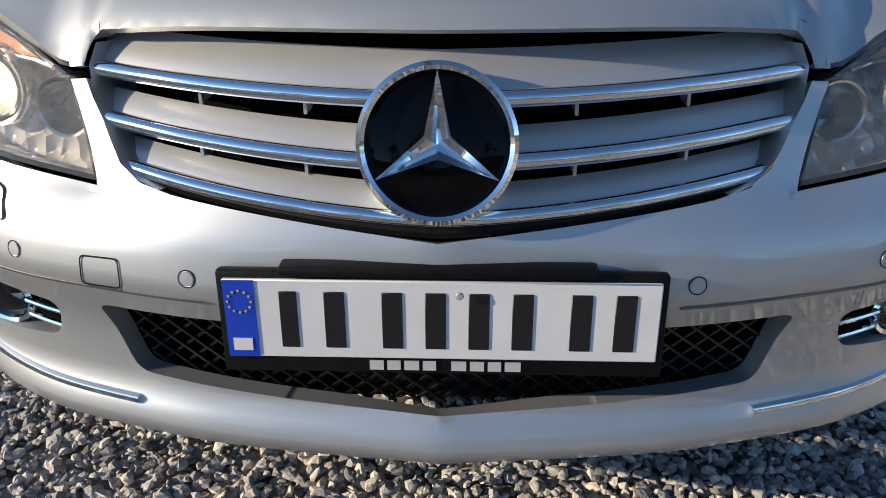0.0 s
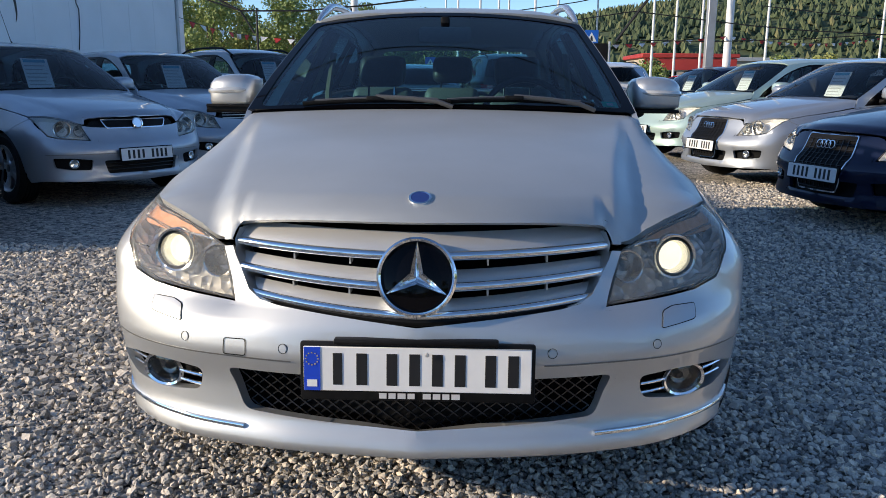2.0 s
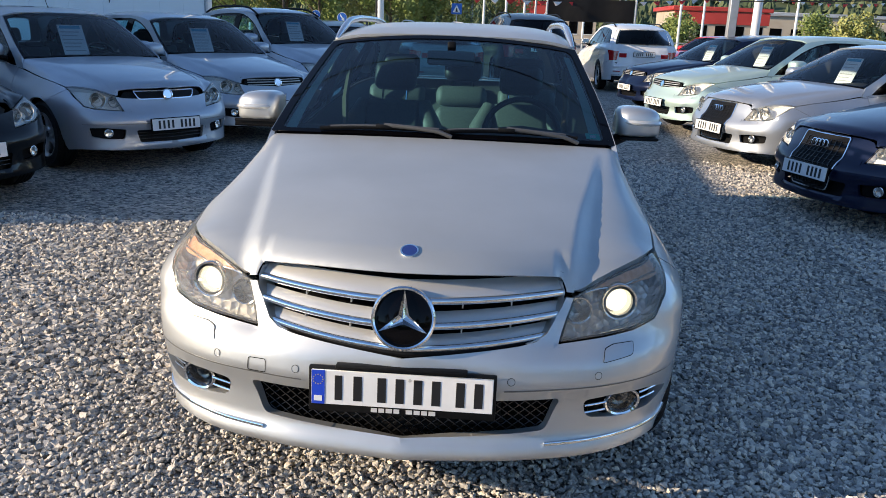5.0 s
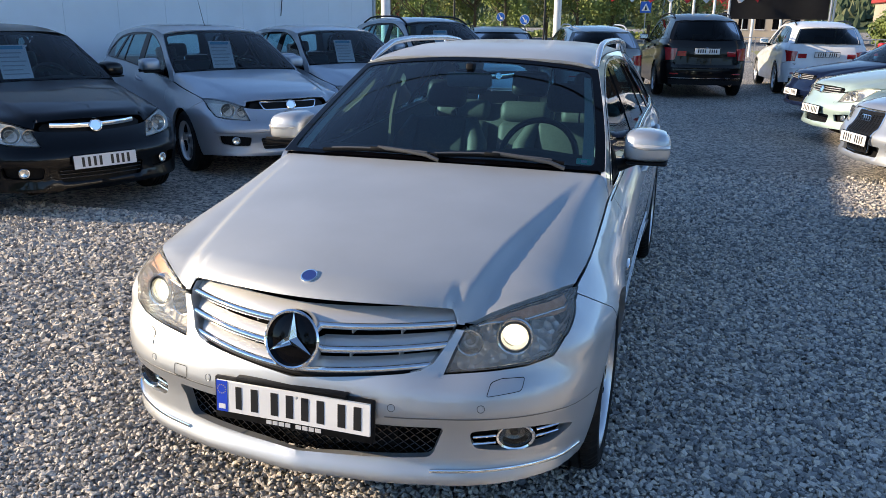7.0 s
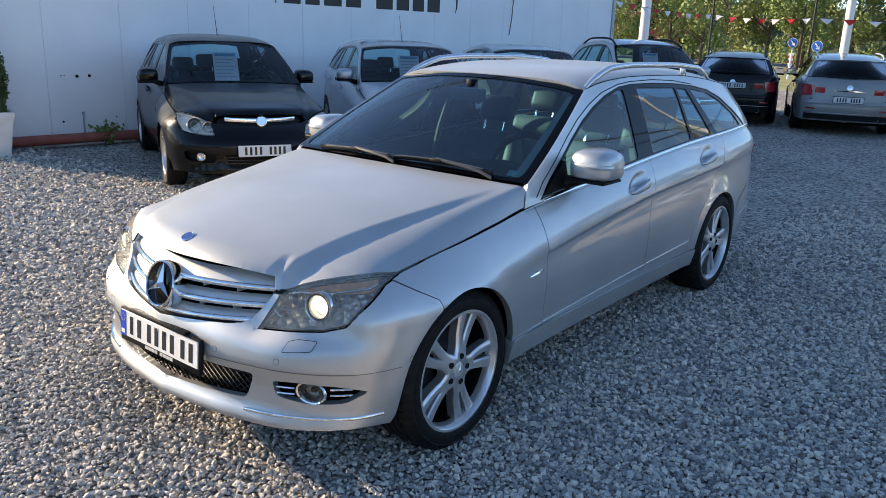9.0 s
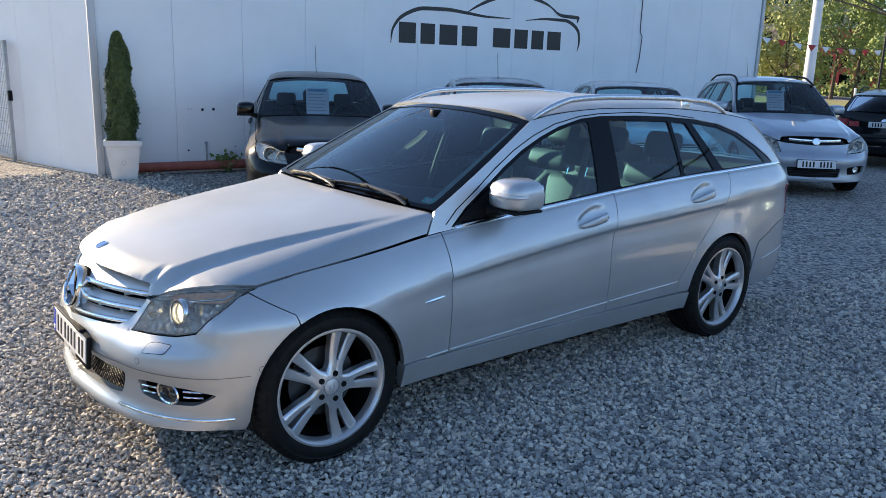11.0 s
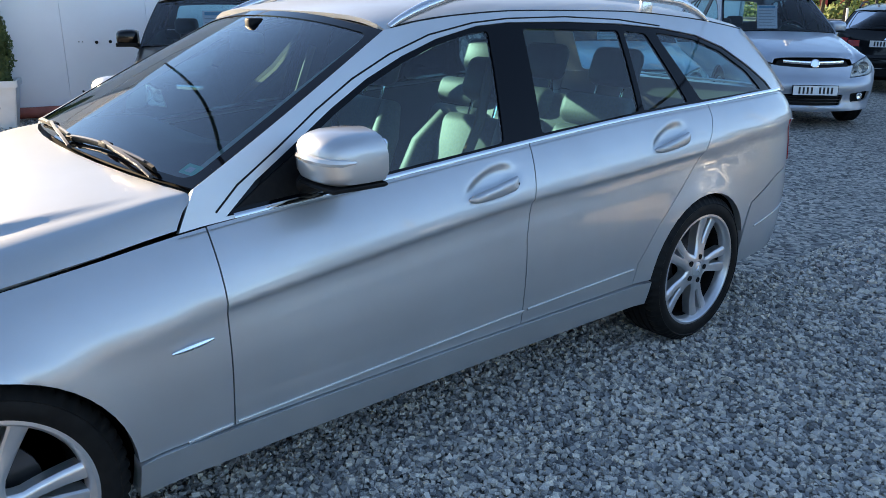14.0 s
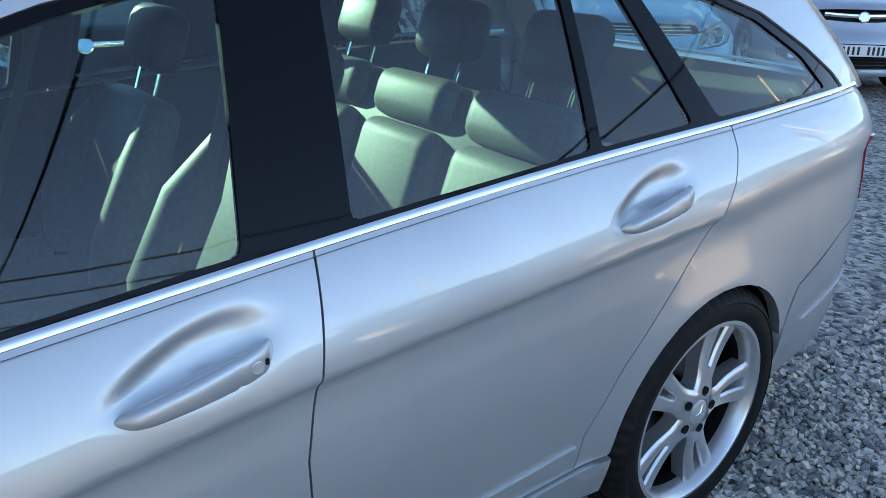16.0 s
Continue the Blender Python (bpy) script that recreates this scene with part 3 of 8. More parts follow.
def strip(name, points, width, depth, material, parent, label="", up=(0, 0, 1)):
    """A thin moulding along points."""
    bm = bmesh.new()
    rows = []
    pts = [Vector(p) for p in points]
    for i, p in enumerate(pts):
        d = (pts[min(i + 1, len(pts) - 1)] - pts[max(i - 1, 0)]).normalized()
        u = Vector(up)
        u = (u - d * u.dot(d)).normalized()
        n = d.cross(u).normalized()
        rows.append([bm.verts.new(p + n * a * depth + u * b * width) for a, b in ((-1, -0.5), (0.6, -0.5), (1, -0.2), (1, 0.2), (0.6, 0.5), (-1, 0.5))])
    for a, b in zip(rows, rows[1:]):
        for j in range(6):
            bm.faces.new((a[j], b[j], b[(j + 1) % 6], a[(j + 1) % 6]))
    bm.faces.new(rows[0])
    bm.faces.new(rows[-1][::-1])
    bmesh.ops.recalc_face_normals(bm, faces=bm.faces)
    return part(name, bm, material, parent, label)


def disc(name, at, normal, profile, material, parent, steps=28, label="", closed=False):
    bm = bmesh.new()
    m = Matrix.Translation(at) @ Vector(normal).to_track_quat("Z", "Y").to_matrix().to_4x4()
    lathe(bm, profile, m, steps, closed)
    return part(name, bm, material, parent, label)


def mirror_poly(half):
    """A polygon across the middle from its right half, listed from the top middle down to the bottom middle."""
    return half + [(-u, v) for u, v in reversed(half) if u > 1e-6]


def shrink(poly, d):
    cx, cy = sum(p[0] for p in poly) / len(poly), sum(p[1] for p in poly) / len(poly)
    out, n = [], len(poly)
    area = sum(poly[i][0] * poly[(i + 1) % n][1] - poly[(i + 1) % n][0] * poly[i][1] for i in range(n))
    s = 1 if area > 0 else -1
    for i in range(n):
        a, p, b = Vector(poly[i - 1]), Vector(poly[i]), Vector(poly[(i + 1) % n])
        e, f = (p - a), (b - p)
        if e.length < 1e-9 or f.length < 1e-9:
            out.append(tuple(p))
            continue
        e, f = e.normalized(), f.normalized()
        n1, n2 = Vector((-e.y, e.x)) * s, Vector((-f.y, f.x)) * s
        v = n1 + n2
        k = max(0.35, v.length / 2)
        v = v.normalized() * d / k if v.length > 1e-6 else n1 * d
        out.append((p.x + v.x, p.y + v.y))
    return out


def seat(parent, x, y, z, width, leather, headrest=True, bolster=True, wide_back=0.56):
    """A car seat facing -y."""
    s = new("seat")
    s.parent = parent
    s.matrix_basis = pose(x, y, z)
    w = width / 2
    bm = bmesh.new()
    box(bm, (-w * 0.72, -0.50, 0.02), (w * 0.72, 0.05, 0.16), None, 0.045, 3)
    part("seat_cushion", bm, leather, s)
    lean = Matrix.Translation((0, 0.02, 0.10)) @ Matrix.Rotation(radians(-20), 4, "X")
    bm = bmesh.new()
    box(bm, (-w * 0.66, -0.02, 0.0), (w * 0.66, 0.10, wide_back), lean, 0.045, 3)
    part("seat_back", bm, leather, s)
    if bolster:
        for k in (-1, 1):
            bm = bmesh.new()
            tube(bm, [(k * w * 0.86, -0.48, 0.13), (k * w * 0.88, -0.2, 0.15), (k * w * 0.86, 0.0, 0.14)], [0.05, 0.062, 0.05], 12)
            part("seat_bolster", bm, leather, s)
            bm = bmesh.new()
            tube(bm, [lean @ Vector(p) for p in ((k * w * 0.80, 0.0, 0.05), (k * w * 0.92, -0.02, 0.2), (k * w * 0.88, 0.0, 0.40), (k * w * 0.66, 0.03, wide_back - 0.02))], [0.055, 0.065, 0.062, 0.045], 12)
            part("back_bolster", bm, leather, s)
    if headrest:
        bm = bmesh.new()
        box(bm, (-0.125, -0.01, wide_back + 0.06), (0.125, 0.085, wide_back + 0.23), lean, 0.045, 3)
        part("headrest", bm, DARK_LEATHER, s)
        for k in (-1, 1):
            bm = bmesh.new()
            tube(bm, [lean @ Vector((k * 0.07, 0.04, wide_back - 0.02)), lean @ Vector((k * 0.07, 0.04, wide_back + 0.09))], 0.006, 8)
            part("headrest_post", bm, CHROME, s)
    return s


def lamp_unit(b, car, poly, sgn, bulbs, lit, style):
    """A headlamp: clear cover, bucket, reflectors, amber corner."""
    unit = new("headlight")
    unit.parent = car
    m = sgn < 0
    cover = panel("lamp_cover", poly, b.skin, HAZE if lit else LENS, unit, (), 0.04, 0.03, 0.004, -0.001, "", m)
    cover.visible_shadow = False
    panel("lamp_bucket", shrink(poly, 0.006), b.skin, style.get("bucket", LAMP_GREY), unit, (), 0.06, 0.05, -0.050, -0.056, "", m)
    for kind, x, z, r in bulbs:
        s = b.fx(x, z) if kind != "y" else b.sy(x, z)
        p = Vector(b.skin(*s))
        n = Vector((0.18, -1, 0.10)).normalized()
        p -= n * 0.012
        p.x *= sgn
        n.x *= sgn
        disc("reflector", p - n * 0.05, n, [(r * 0.55, -0.005), (r * 0.8, 0.018), (r, 0.052), (r * 1.1, 0.054), (r * 1.1, 0.046)], REFLECTOR, unit)
        if lit:
            disc("lamp_bezel", p - n * 0.03, n, [(r * 1.0, 0.026), (r * 1.06, 0.030), (r * 1.14, 0.024), (r * 1.18, -0.01)], REFLECTOR, unit)
        if lit and kind == "lit":
            disc("projector_tube", p - n * 0.05, n, [(r * 0.84, 0.050), (r * 0.90, 0.046), (r * 0.88, 0.030), (r * 0.86, 0.012)], LAMP_GREY, unit)
            disc("projector_lens", p - n * 0.05, n, [(r * 0.83, 0.036), (r * 0.72, 0.050), (r * 0.42, 0.060), (0.0, 0.064)], LENS, unit)
            disc("light_source", p - n * 0.05, n, [(r * 0.74, 0.014), (r * 0.62, 0.024), (r * 0.36, 0.031), (0.0, 0.034)], XENON, unit)
            disc("projector_shield", p - n * 0.05, n, [(r * 0.90, 0.022), (r * 0.73, 0.013)], REFLECTOR, unit)
        else:
            k = 0.44
            disc("bulb", p - n * 0.042, n, [(r * k, 0.0), (r * k * 0.96, 0.018), (r * k * 0.73, 0.030), (r * k * 0.32, 0.036), (0.0, 0.037)], LENS, unit)
        disc("bulb_back", p - n * 0.05, n, [(r * 0.56, 0.0), (0.0, 0.0)], LAMP_GREY if not lit else REFLECTOR, unit)
    if style.get("amber"):
        panel("turn_signal", [b.sy(y, z) if k == "y" else b.fx(y, z) for k, y, z in style["amber"]], b.skin, AMBER, unit, (), 0.03, 0.03, 0.01, -0.016, "amber turn signal", m)
        if lit:
            low = [("x", 0.565, 0.690), ("x", 0.60, 0.697), ("x", 0.66, 0.700), ("x", 0.72, 0.704), ("x", 0.765, 0.712), ("y", 0.35, 0.722), ("y", 0.39, 0.735)]
            pts = [Vector(b.skin(*(b.sy(v, z) if k == "y" else b.fx(v, z)))) for k, v, z in low]
            bm = bmesh.new()
            tube(bm, [(sgn * (p.x - 0.006), p.y + 0.016, p.z) for p in pts], 0.004, 8)
            part("lamp_divider", bm, NET, unit)
    return unit


def car(spec, label, category, at, group="", name="car"):
    b = Body(spec)
    fine = spec.get("fine", False)
    g = 0.03 if fine else 0.075
    col = spec["paint"]
    root = thing(name, label, category, group, at)
    A, R = spec["arch"], spec["radius"]
    yF, yR = spec["axles"]
    zS = spec.get("sill", 0.30)
    zL = spec.get("low", 0.22)
    gap = 0.002
    fx, sy, rx = b.fx, b.sy, b.rx
    hl = [sy(y, z) if k == "y" else fx(y, z) for k, y, z in spec["headlight"]]
    b.hood_edge()

    # bumper
    half = [fx(x, z) for x, z in spec["bumper_top"]] + [sy(y, z) for y, z in spec["bumper_side"]]
    ang = [a for a in range(118, 181, 7)]
    half += [sy(yF + A * math.cos(radians(a)), R + A * math.sin(radians(a))) for a in ang]
    half += [sy(yF - A - 0.01, 0.25), sy(yF - A - 0.025, zL + 0.012)] + [fx(x, z) for x, z in spec["bumper_low"]]
    holes = []
    for ring in spec.get("openings", ()):
        holes.append(rounded([(math.copysign(fx(abs(x), z)[0], x) if k == "x" else math.copysign(sy(abs(x), z)[0], x), z) for k, x, z in ring], 0.022, 4))
        if not spec.get("one_opening") and ring[0][1] > 0 and min(r[1] for r in ring) > 0:
            holes.append([(-u, v) for u, v in holes[-1]][::-1])
    bump = panel("front_bumper", mirror_poly(half), b.skin, spec.get("bumper_paint", col), root, holes, g, g * 0.7, 0.03)
    for ring in holes:
        panel("bumper_opening", ring, b.skin, DARK, root, (), 0.06, 0.06, 0.0, -0.085 if fine else -0.05)
    # bonnet
    b.hood(0.0, 0.5)
    front = [(c[0], c[1] + 0.001) for c in b.front_line]
    side = [(p.x - 0.003, p.y + 0.002) for p in b.edge]
    foot = spec["pillar"][0]
    for k in (0.5, 1.0):
        q = b.glasshouse(b.edge[-1].y + (foot[0] - b.edge[-1].y) * k, b.edge[-1].z + (foot[1] - b.edge[-1].z) * k)
        side.append((q[0] - 0.005, q[1] - 0.003))
    c0 = spec["screen"][0][0]
    last = side[-1]
    back = [(last[0] * k, c0 - 0.02 + (last[1] - c0 + 0.02) * k ** 2.2) for k in (0.85, 0.65, 0.4, 0.2, 0.0)]
    panel("bonnet", mirror_poly(front + side + back), b.hood, spec.get("roof_paint", col), root, (), g * 0.42, g * 0.42, 0.02)
    # cowl below the windscreen
    panel("cowl", mirror_poly([(0, c0 - 0.02), (0.3, c0 - 0.01), (0.56, last[1] - 0.06), (0.58, last[1] + 0.02), (0.3, c0 + 0.10), (0, c0 + 0.08)]), lambda x, y: (x, y, b.hood(x, min(y, c0))[2] - 0.03), DARK, root, (), 0.1, 0.1, 0)
    seam1, seam2 = spec["seams"]
    for sgn in (1, -1):
        m = sgn < 0
        # wing
        topw = [(y, b.belt(y) - 0.003) for y in np.linspace(spec["wing_tip"][-1][0] + 0.005, seam1 - gap, 12).tolist()]
        wing = [sy(*p) for p in spec["wing_tip"]] + [sy(*p) for p in topw] + [sy(seam1 - gap, zS)]
        a0 = math.degrees(math.asin((zS - R) / A)) if abs(zS - R) < A else 0
        wing += [sy(yF + A * math.cos(radians(a)), R + A * math.sin(radians(a))) for a in np.linspace(a0, 117, 18).tolist()]
        wing += [sy(spec["bumper_side"][-1][0] + 0.003, spec["bumper_side"][-1][1] + 0.002)]
        panel("front_wing", wing, b.skin, col, root, (), g, g, 0.03, 0, "", m)
        # doors
        def door(y0, y1, cut):
            n = 8
            lean0, lean1 = (spec.get("seam_lean", 0.0), 0.0) if cut else (0.0, spec.get("seam_lean", 0.0))
            pts = [sy(y0 + gap - lean0, 0.66), sy(y0 + gap - lean0, zS)]
            if cut:
                pts += [sy(*p) for p in spec["door_cut"]]
            else:
                pts += [sy(y1 - gap - lean1, zS), sy(y1 - gap - lean1, 0.66)]
            pts += [sy(y, b.belt(y) - 0.002) for y in np.linspace(y1 - gap, y0 + gap, 10).tolist()]
            return pts
        gd = 0.010 if fine else g
        d1 = panel("front_door", door(seam1, seam2, False), b.skin, col, root, (), gd, gd * 0.8, 0.03, 0, "", m)
        d2 = None
        if spec.get("five", True):
            d2 = panel("rear_door", door(seam2, spec["rear_seam"], True), b.skin, col, root, (), gd, gd * 0.7, 0.03, 0, "", m)
        # quarter panel
        ys = spec["rear_seam"]
        tail_y = spec["quarter_end"]
        q = [sy(ys + gap, b.belt(ys) - 0.002)] + [sy(p[0] + 0.004, p[1]) for p in reversed(spec["door_cut"])]
        a1 = math.degrees(math.asin(max(-1, min(1, (spec["door_cut"][0][1] - R) / A))))
        q += [sy(yR + A * math.cos(radians(a)), R + A * math.sin(radians(a))) for a in np.linspace(180 - a1, spec.get("rear_arch_end", 20), 18).tolist()]
        q += [sy(*p) for p in spec["quarter_tail"]]
        q += [sy(y, b.belt(y) - 0.002) for y in np.linspace(tail_y, ys + 0.05, 8).tolist()]
        panel("quarter_panel", q, b.skin, col, root, (), g, g, 0.03, 0, "", m)
        # sill
        low_s = spec.get("sill_low", zL)
        panel("sill", [sy(yF + A * math.cos(radians(-10)), low_s), sy(yR - A - 0.0, low_s), sy(yR - A, zS - 0.004), sy(yF + A * math.cos(radians(a0)), zS - 0.004)], b.skin, spec.get("sill_paint", col), root, (), g * 2, g, 0.05, 0.010 if fine else -0.006, "", m)
        # side frame round the windows
        (p0, p1) = spec["pillar"]
        dlo = spec["dlo"]
        frame_poly = [(spec["hood_side"][-1][0] + 0.003, b.belt(spec["hood_side"][-1][0]) + 0.001), (p0[0], p0[1])]
        frame_poly += [(p0[0] + (p1[0] - p0[0]) * k, p0[1] + (p1[1] - p0[1]) * k) for k in (0.33, 0.66)]
        yend = spec["back_edge"][0][0]
        frame_poly += [(y, spec["cant"](y)) for y in np.linspace(p1[0], yend, 16).tolist()]
        frame_poly += [spec["back_edge"][0], spec["back_edge"][1]]
        frame_poly += [(spec["back_edge"][1][0], b.belt(spec["back_edge"][1][0]) + 0.001)] if spec["back_edge"][1][1] > b.belt(spec["back_edge"][1][0]) + 0.02 else []
        frame_poly += [(y, b.belt(y) + 0.001) for y in np.linspace(spec["back_edge"][1][0] - 0.05, p0[0], 10).tolist()]
        panel("window_surround", frame_poly, b.glasshouse, col, root, [dlo], g, g * 0.7, 0.02, 0, "", m)
        panes = spec["panes"]
        panel("window_frame", dlo, b.glasshouse, PILLAR_BLACK if fine else GLOSS_BLACK, root, [rounded(p, 0.015, 2) for p in panes], g * 1.5, g, 0.015, -0.005, "", m)
        for p in panes:
            o = panel("side_window", rounded(p, 0.015, 2), b.glasshouse, spec.get("rear_glass", WINDOW) if p[0][0] > seam2 else WINDOW, root, (), 0.15, 0.12, 0, -0.009, "", m)
        # mouldings
        if spec.get("belt_trim"):
            pts = [b.glasshouse(y, b.belt(y) + (0.006 if fine else 0.002)) for y in np.linspace(dlo[0][0] + 0.02, spec["trim_end"], 24).tolist()]
            strip("belt_moulding", [(sgn * (x + 0.003), y, z) for x, y, z in pts], 0.013 if fine else 0.008, 0.003 * (1 if sgn > 0 else -1), CHROME if fine else spec["belt_trim"], root, "", (-0.55 * sgn, 0, 0.83))
        # mirror
        mx, my, mz = spec["mirror"]
        mir = new("door_mirror")
        mir.parent = root
        bm = bmesh.new()
        rows = []
        for dx, w, h0, h1 in ((-0.098, 0.060, -0.026, 0.046), (-0.094, 0.088, -0.038, 0.068), (-0.080, 0.106, -0.043, 0.082), (-0.05, 0.116, -0.045, 0.091), (0.0, 0.118, -0.046, 0.092), (0.045, 0.112, -0.046, 0.087), (0.075, 0.098, -0.044, 0.077), (0.092, 0.078, -0.038, 0.062), (0.099, 0.050, -0.024, 0.040)):
            mid, hh = (h0 + h1) / 2, (h1 - h0) / 2
            ring = [(0.060, mid + hh * 0.97), (0.066, mid + hh * 0.7), (0.066, mid - hh * 0.7), (0.060, mid - hh * 0.97)]
            for a in range(-90, 91, 15):
                ca, sa = math.cos(radians(a)), math.sin(radians(a))
                ring.append((-w * abs(ca) ** (0.42 if sa < 0 else 0.62), mid + hh * math.copysign(abs(sa) ** (0.42 if sa < 0 else 0.62), sa)))
            rows.append([bm.verts.new((sgn * (mx + dx), my + yy, mz + zz)) for yy, zz in ring])
        n = len(rows[0])
        for r, s in zip(rows, rows[1:]):
            for j in range(n):
                bm.faces.new((r[j], r[(j + 1) % n], s[(j + 1) % n], s[j]))
        bm.faces.new(rows[0])
        bm.faces.new(rows[-1][::-1])
        bmesh.ops.recalc_face_normals(bm, faces=bm.faces)
        part("mirror_shell", bm, spec.get("mirror_paint", col), mir)
        bm = bmesh.new()
        box(bm, (sgn * (mx - 0.09), my + 0.062, mz - 0.03), (sgn * (mx + 0.09), my + 0.074, mz + 0.068), None, 0.006, 1)
        part("mirror_glass", bm, CHROME, mir)
        bm = bmesh.new()
        rim_x = b.glasshouse(my, b.belt(my) + 0.02)[0]
        box(bm, (sgn * (mx - 0.085), my - 0.104, mz - 0.058), (sgn * (mx + 0.092), my + 0.072, mz - 0.042), None, 0.010, 2)
        tube(bm, [(sgn * (rim_x - 0.02), my - 0.06, mz - 0.075), (sgn * (mx - 0.05), my - 0.01, mz - 0.052)], [0.032, 0.022], 10)
        part("mirror_foot", bm, DARK, mir)
        if fine:
            bm = bmesh.new()
            arcs = [(-0.075, -0.098), (-0.05, -0.113), (0.0, -0.1155), (0.045, -0.109), (0.075, -0.095), (0.092, -0.072), (0.098, -0.035)]
            tube(bm, [(sgn * (mx + dx), my + dy, mz + 0.024 - 0.03 * dx) for dx, dy in arcs], [0.005, 0.011, 0.012, 0.012, 0.012, 0.011, 0.005], 8)
            part("mirror_signal", bm, SIGNAL, mir, "clear turn signal in the mirror shell")
        # wheels and wells
        for ay in (yF, yR):
            wheel(root, (sgn * (spec["track"] - spec["tyre"] / 2), ay, R), sgn, spec.get("wheel_radius", R), spec["rim"], spec["tyre"], spec.get("wheel", {}))
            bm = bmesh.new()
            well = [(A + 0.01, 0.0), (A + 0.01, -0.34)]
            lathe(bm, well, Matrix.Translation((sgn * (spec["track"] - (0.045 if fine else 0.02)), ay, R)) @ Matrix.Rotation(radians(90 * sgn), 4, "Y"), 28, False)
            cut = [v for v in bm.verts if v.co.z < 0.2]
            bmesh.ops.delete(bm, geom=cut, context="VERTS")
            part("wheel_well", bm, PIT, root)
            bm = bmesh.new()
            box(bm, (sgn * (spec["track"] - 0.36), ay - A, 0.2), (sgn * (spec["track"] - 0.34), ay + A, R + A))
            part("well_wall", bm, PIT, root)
        lamp_unit(b, root, hl, sgn, spec["bulbs"], spec.get("lit", False), spec.get("lamp", {}))
        # tail lamp
        tl = [rx(x, z) if k == "x" else sy(x, z) for k, x, z in spec["tail_lamp"]]
        panel("tail_lamp", tl, b.skin, RED_LENS, root, (), 0.04, 0.04, 0.03, 0.004, "red tail lamp", m)
        # body corner round the lamp
        inner = rx(0.54, 0.8)[0]
        corner = [(sy(tail_y - 0.012, z)[0], z) for z in (spec["quarter_tail"][2][1] - 0.03, b.belt(tail_y) - 0.004)]
        panel("rear_corner", [corner[0], (inner, corner[0][1]), (inner, spec["back_edge"][1][1]), (corner[1][0], spec["back_edge"][1][1])], b.skin, col, root, (), 0.06, 0.06, 0, -0.005, "", m)
        # handles
        for d, (hy, hz) in zip((d1, d2), spec["handles"]):
            if d is None:
                continue
            p = Vector(b.skin(*sy(hy, hz + 0.06)))
            slope = 0.15
            bm = bmesh.new()
            rows = []
            x0 = Vector(b.skin(*sy(hy - 0.135, hz - 0.02))).x
            x1 = Vector(b.skin(*sy(hy + 0.135, hz + 0.03))).x
            grip = curve([(-1, -0.006), (-0.8, 0.008), (-0.4, 0.018), (0.0, 0.022), (0.5, 0.021), (0.8, 0.014), (1.0, 0.0)])
            tall_at = curve([(-1, 0.003), (-0.9, 0.010), (-0.6, 0.0165), (-0.1, 0.0195), (0.4, 0.022), (0.8, 0.0225), (0.95, 0.018), (1.0, 0.010)])
            m_ = 24 if fine else 12
            for t in np.linspace(-1, 1, 33 if fine else 11).tolist():
                y, z = hy + 0.110 * t, hz + 0.110 * t * slope + 0.003 * (1 - t * t) - 0.002
                out, tall = grip(t) - (0.0022 if fine and abs(t - 0.44) < 0.04 else 0), tall_at(t) - (0.0012 if fine and abs(t - 0.44) < 0.04 else 0)
                thick = 0.003 + 0.010 * min(1, 6 * (1 - abs(t)))
                x = x0 + (x1 - x0) * (t + 1) / 2 + out + 0.003
                rows.append([bm.verts.new((sgn * (x + thick * math.copysign(abs(cx) ** 0.8, cx)), y, z + tall * math.copysign(abs(cz) ** 0.8, cz))) for cx, cz in [(math.cos(2 * k * math.pi / m_), math.sin(2 * k * math.pi / m_)) for k in range(m_)]])
            for r, s in zip(rows, rows[1:]):
                for k in range(m_):
                    bm.faces.new((r[k], r[(k + 1) % m_], s[(k + 1) % m_], s[k]))
            bm.faces.new(rows[0])
            bm.faces.new(rows[-1])
            bmesh.ops.recalc_face_normals(bm, faces=bm.faces)
            if fine and d is d1:
                at = Vector((sgn * (x0 + (x1 - x0) * 0.83 + grip(0.66) + 0.0165), hy + 0.110 * 0.66, hz + 0.110 * 0.66 * slope))
                disc("door_lock", at, (sgn, 0.06, 0.1), [(0.0095, -0.006), (0.0095, 0.0012), (0.0082, 0.0016), (0.0078, 0.0004), (0.0, 0.0006)], SATIN, d, 24)
                nb = bmesh.new()
                box(nb, (at.x - sgn * 0.012, at.y + 0.013, at.z - 0.003), (at.x - sgn * 0.0035, at.y + 0.019, at.z + 0.006), None, 0.001, 1)
                part("lock_sensor", nb, DARK, d)
            part("door_handle", bm, col if spec.get("body_handles", True) else DARK, d)
    # roof, screens
    (p0, p1), (s0, s1) = spec["pillar"], spec["screen"]
    yend, ycen = spec["back_edge"][0][0], spec["back"][0][0]
    half = [(0, s1[0] + 0.006)] + [(k, s1[0] + 0.006 + (p1[0] - s1[0]) * k ** 2.2) for k in (0.3, 0.6, 0.85, 1.0)] + [(1.0, yend), (0.85, yend + (ycen - yend) * 0.4), (0.5, ycen - 0.01), (0, ycen)]
    panel("roof", mirror_poly(half), b.roof_top, spec.get("roof_paint", col), root, (), 0.06 if fine else 0.14, g * 2, 0.015)
    sc = rounded([(-1, 0), (1, 0), (1, 1), (-1, 1)], 0.06, 4)
    o = panel("windscreen", sc, b.screen, SCREEN if fine else CLEAR_SCREEN, root, (), 0.12, 0.12, 0, -0.004)
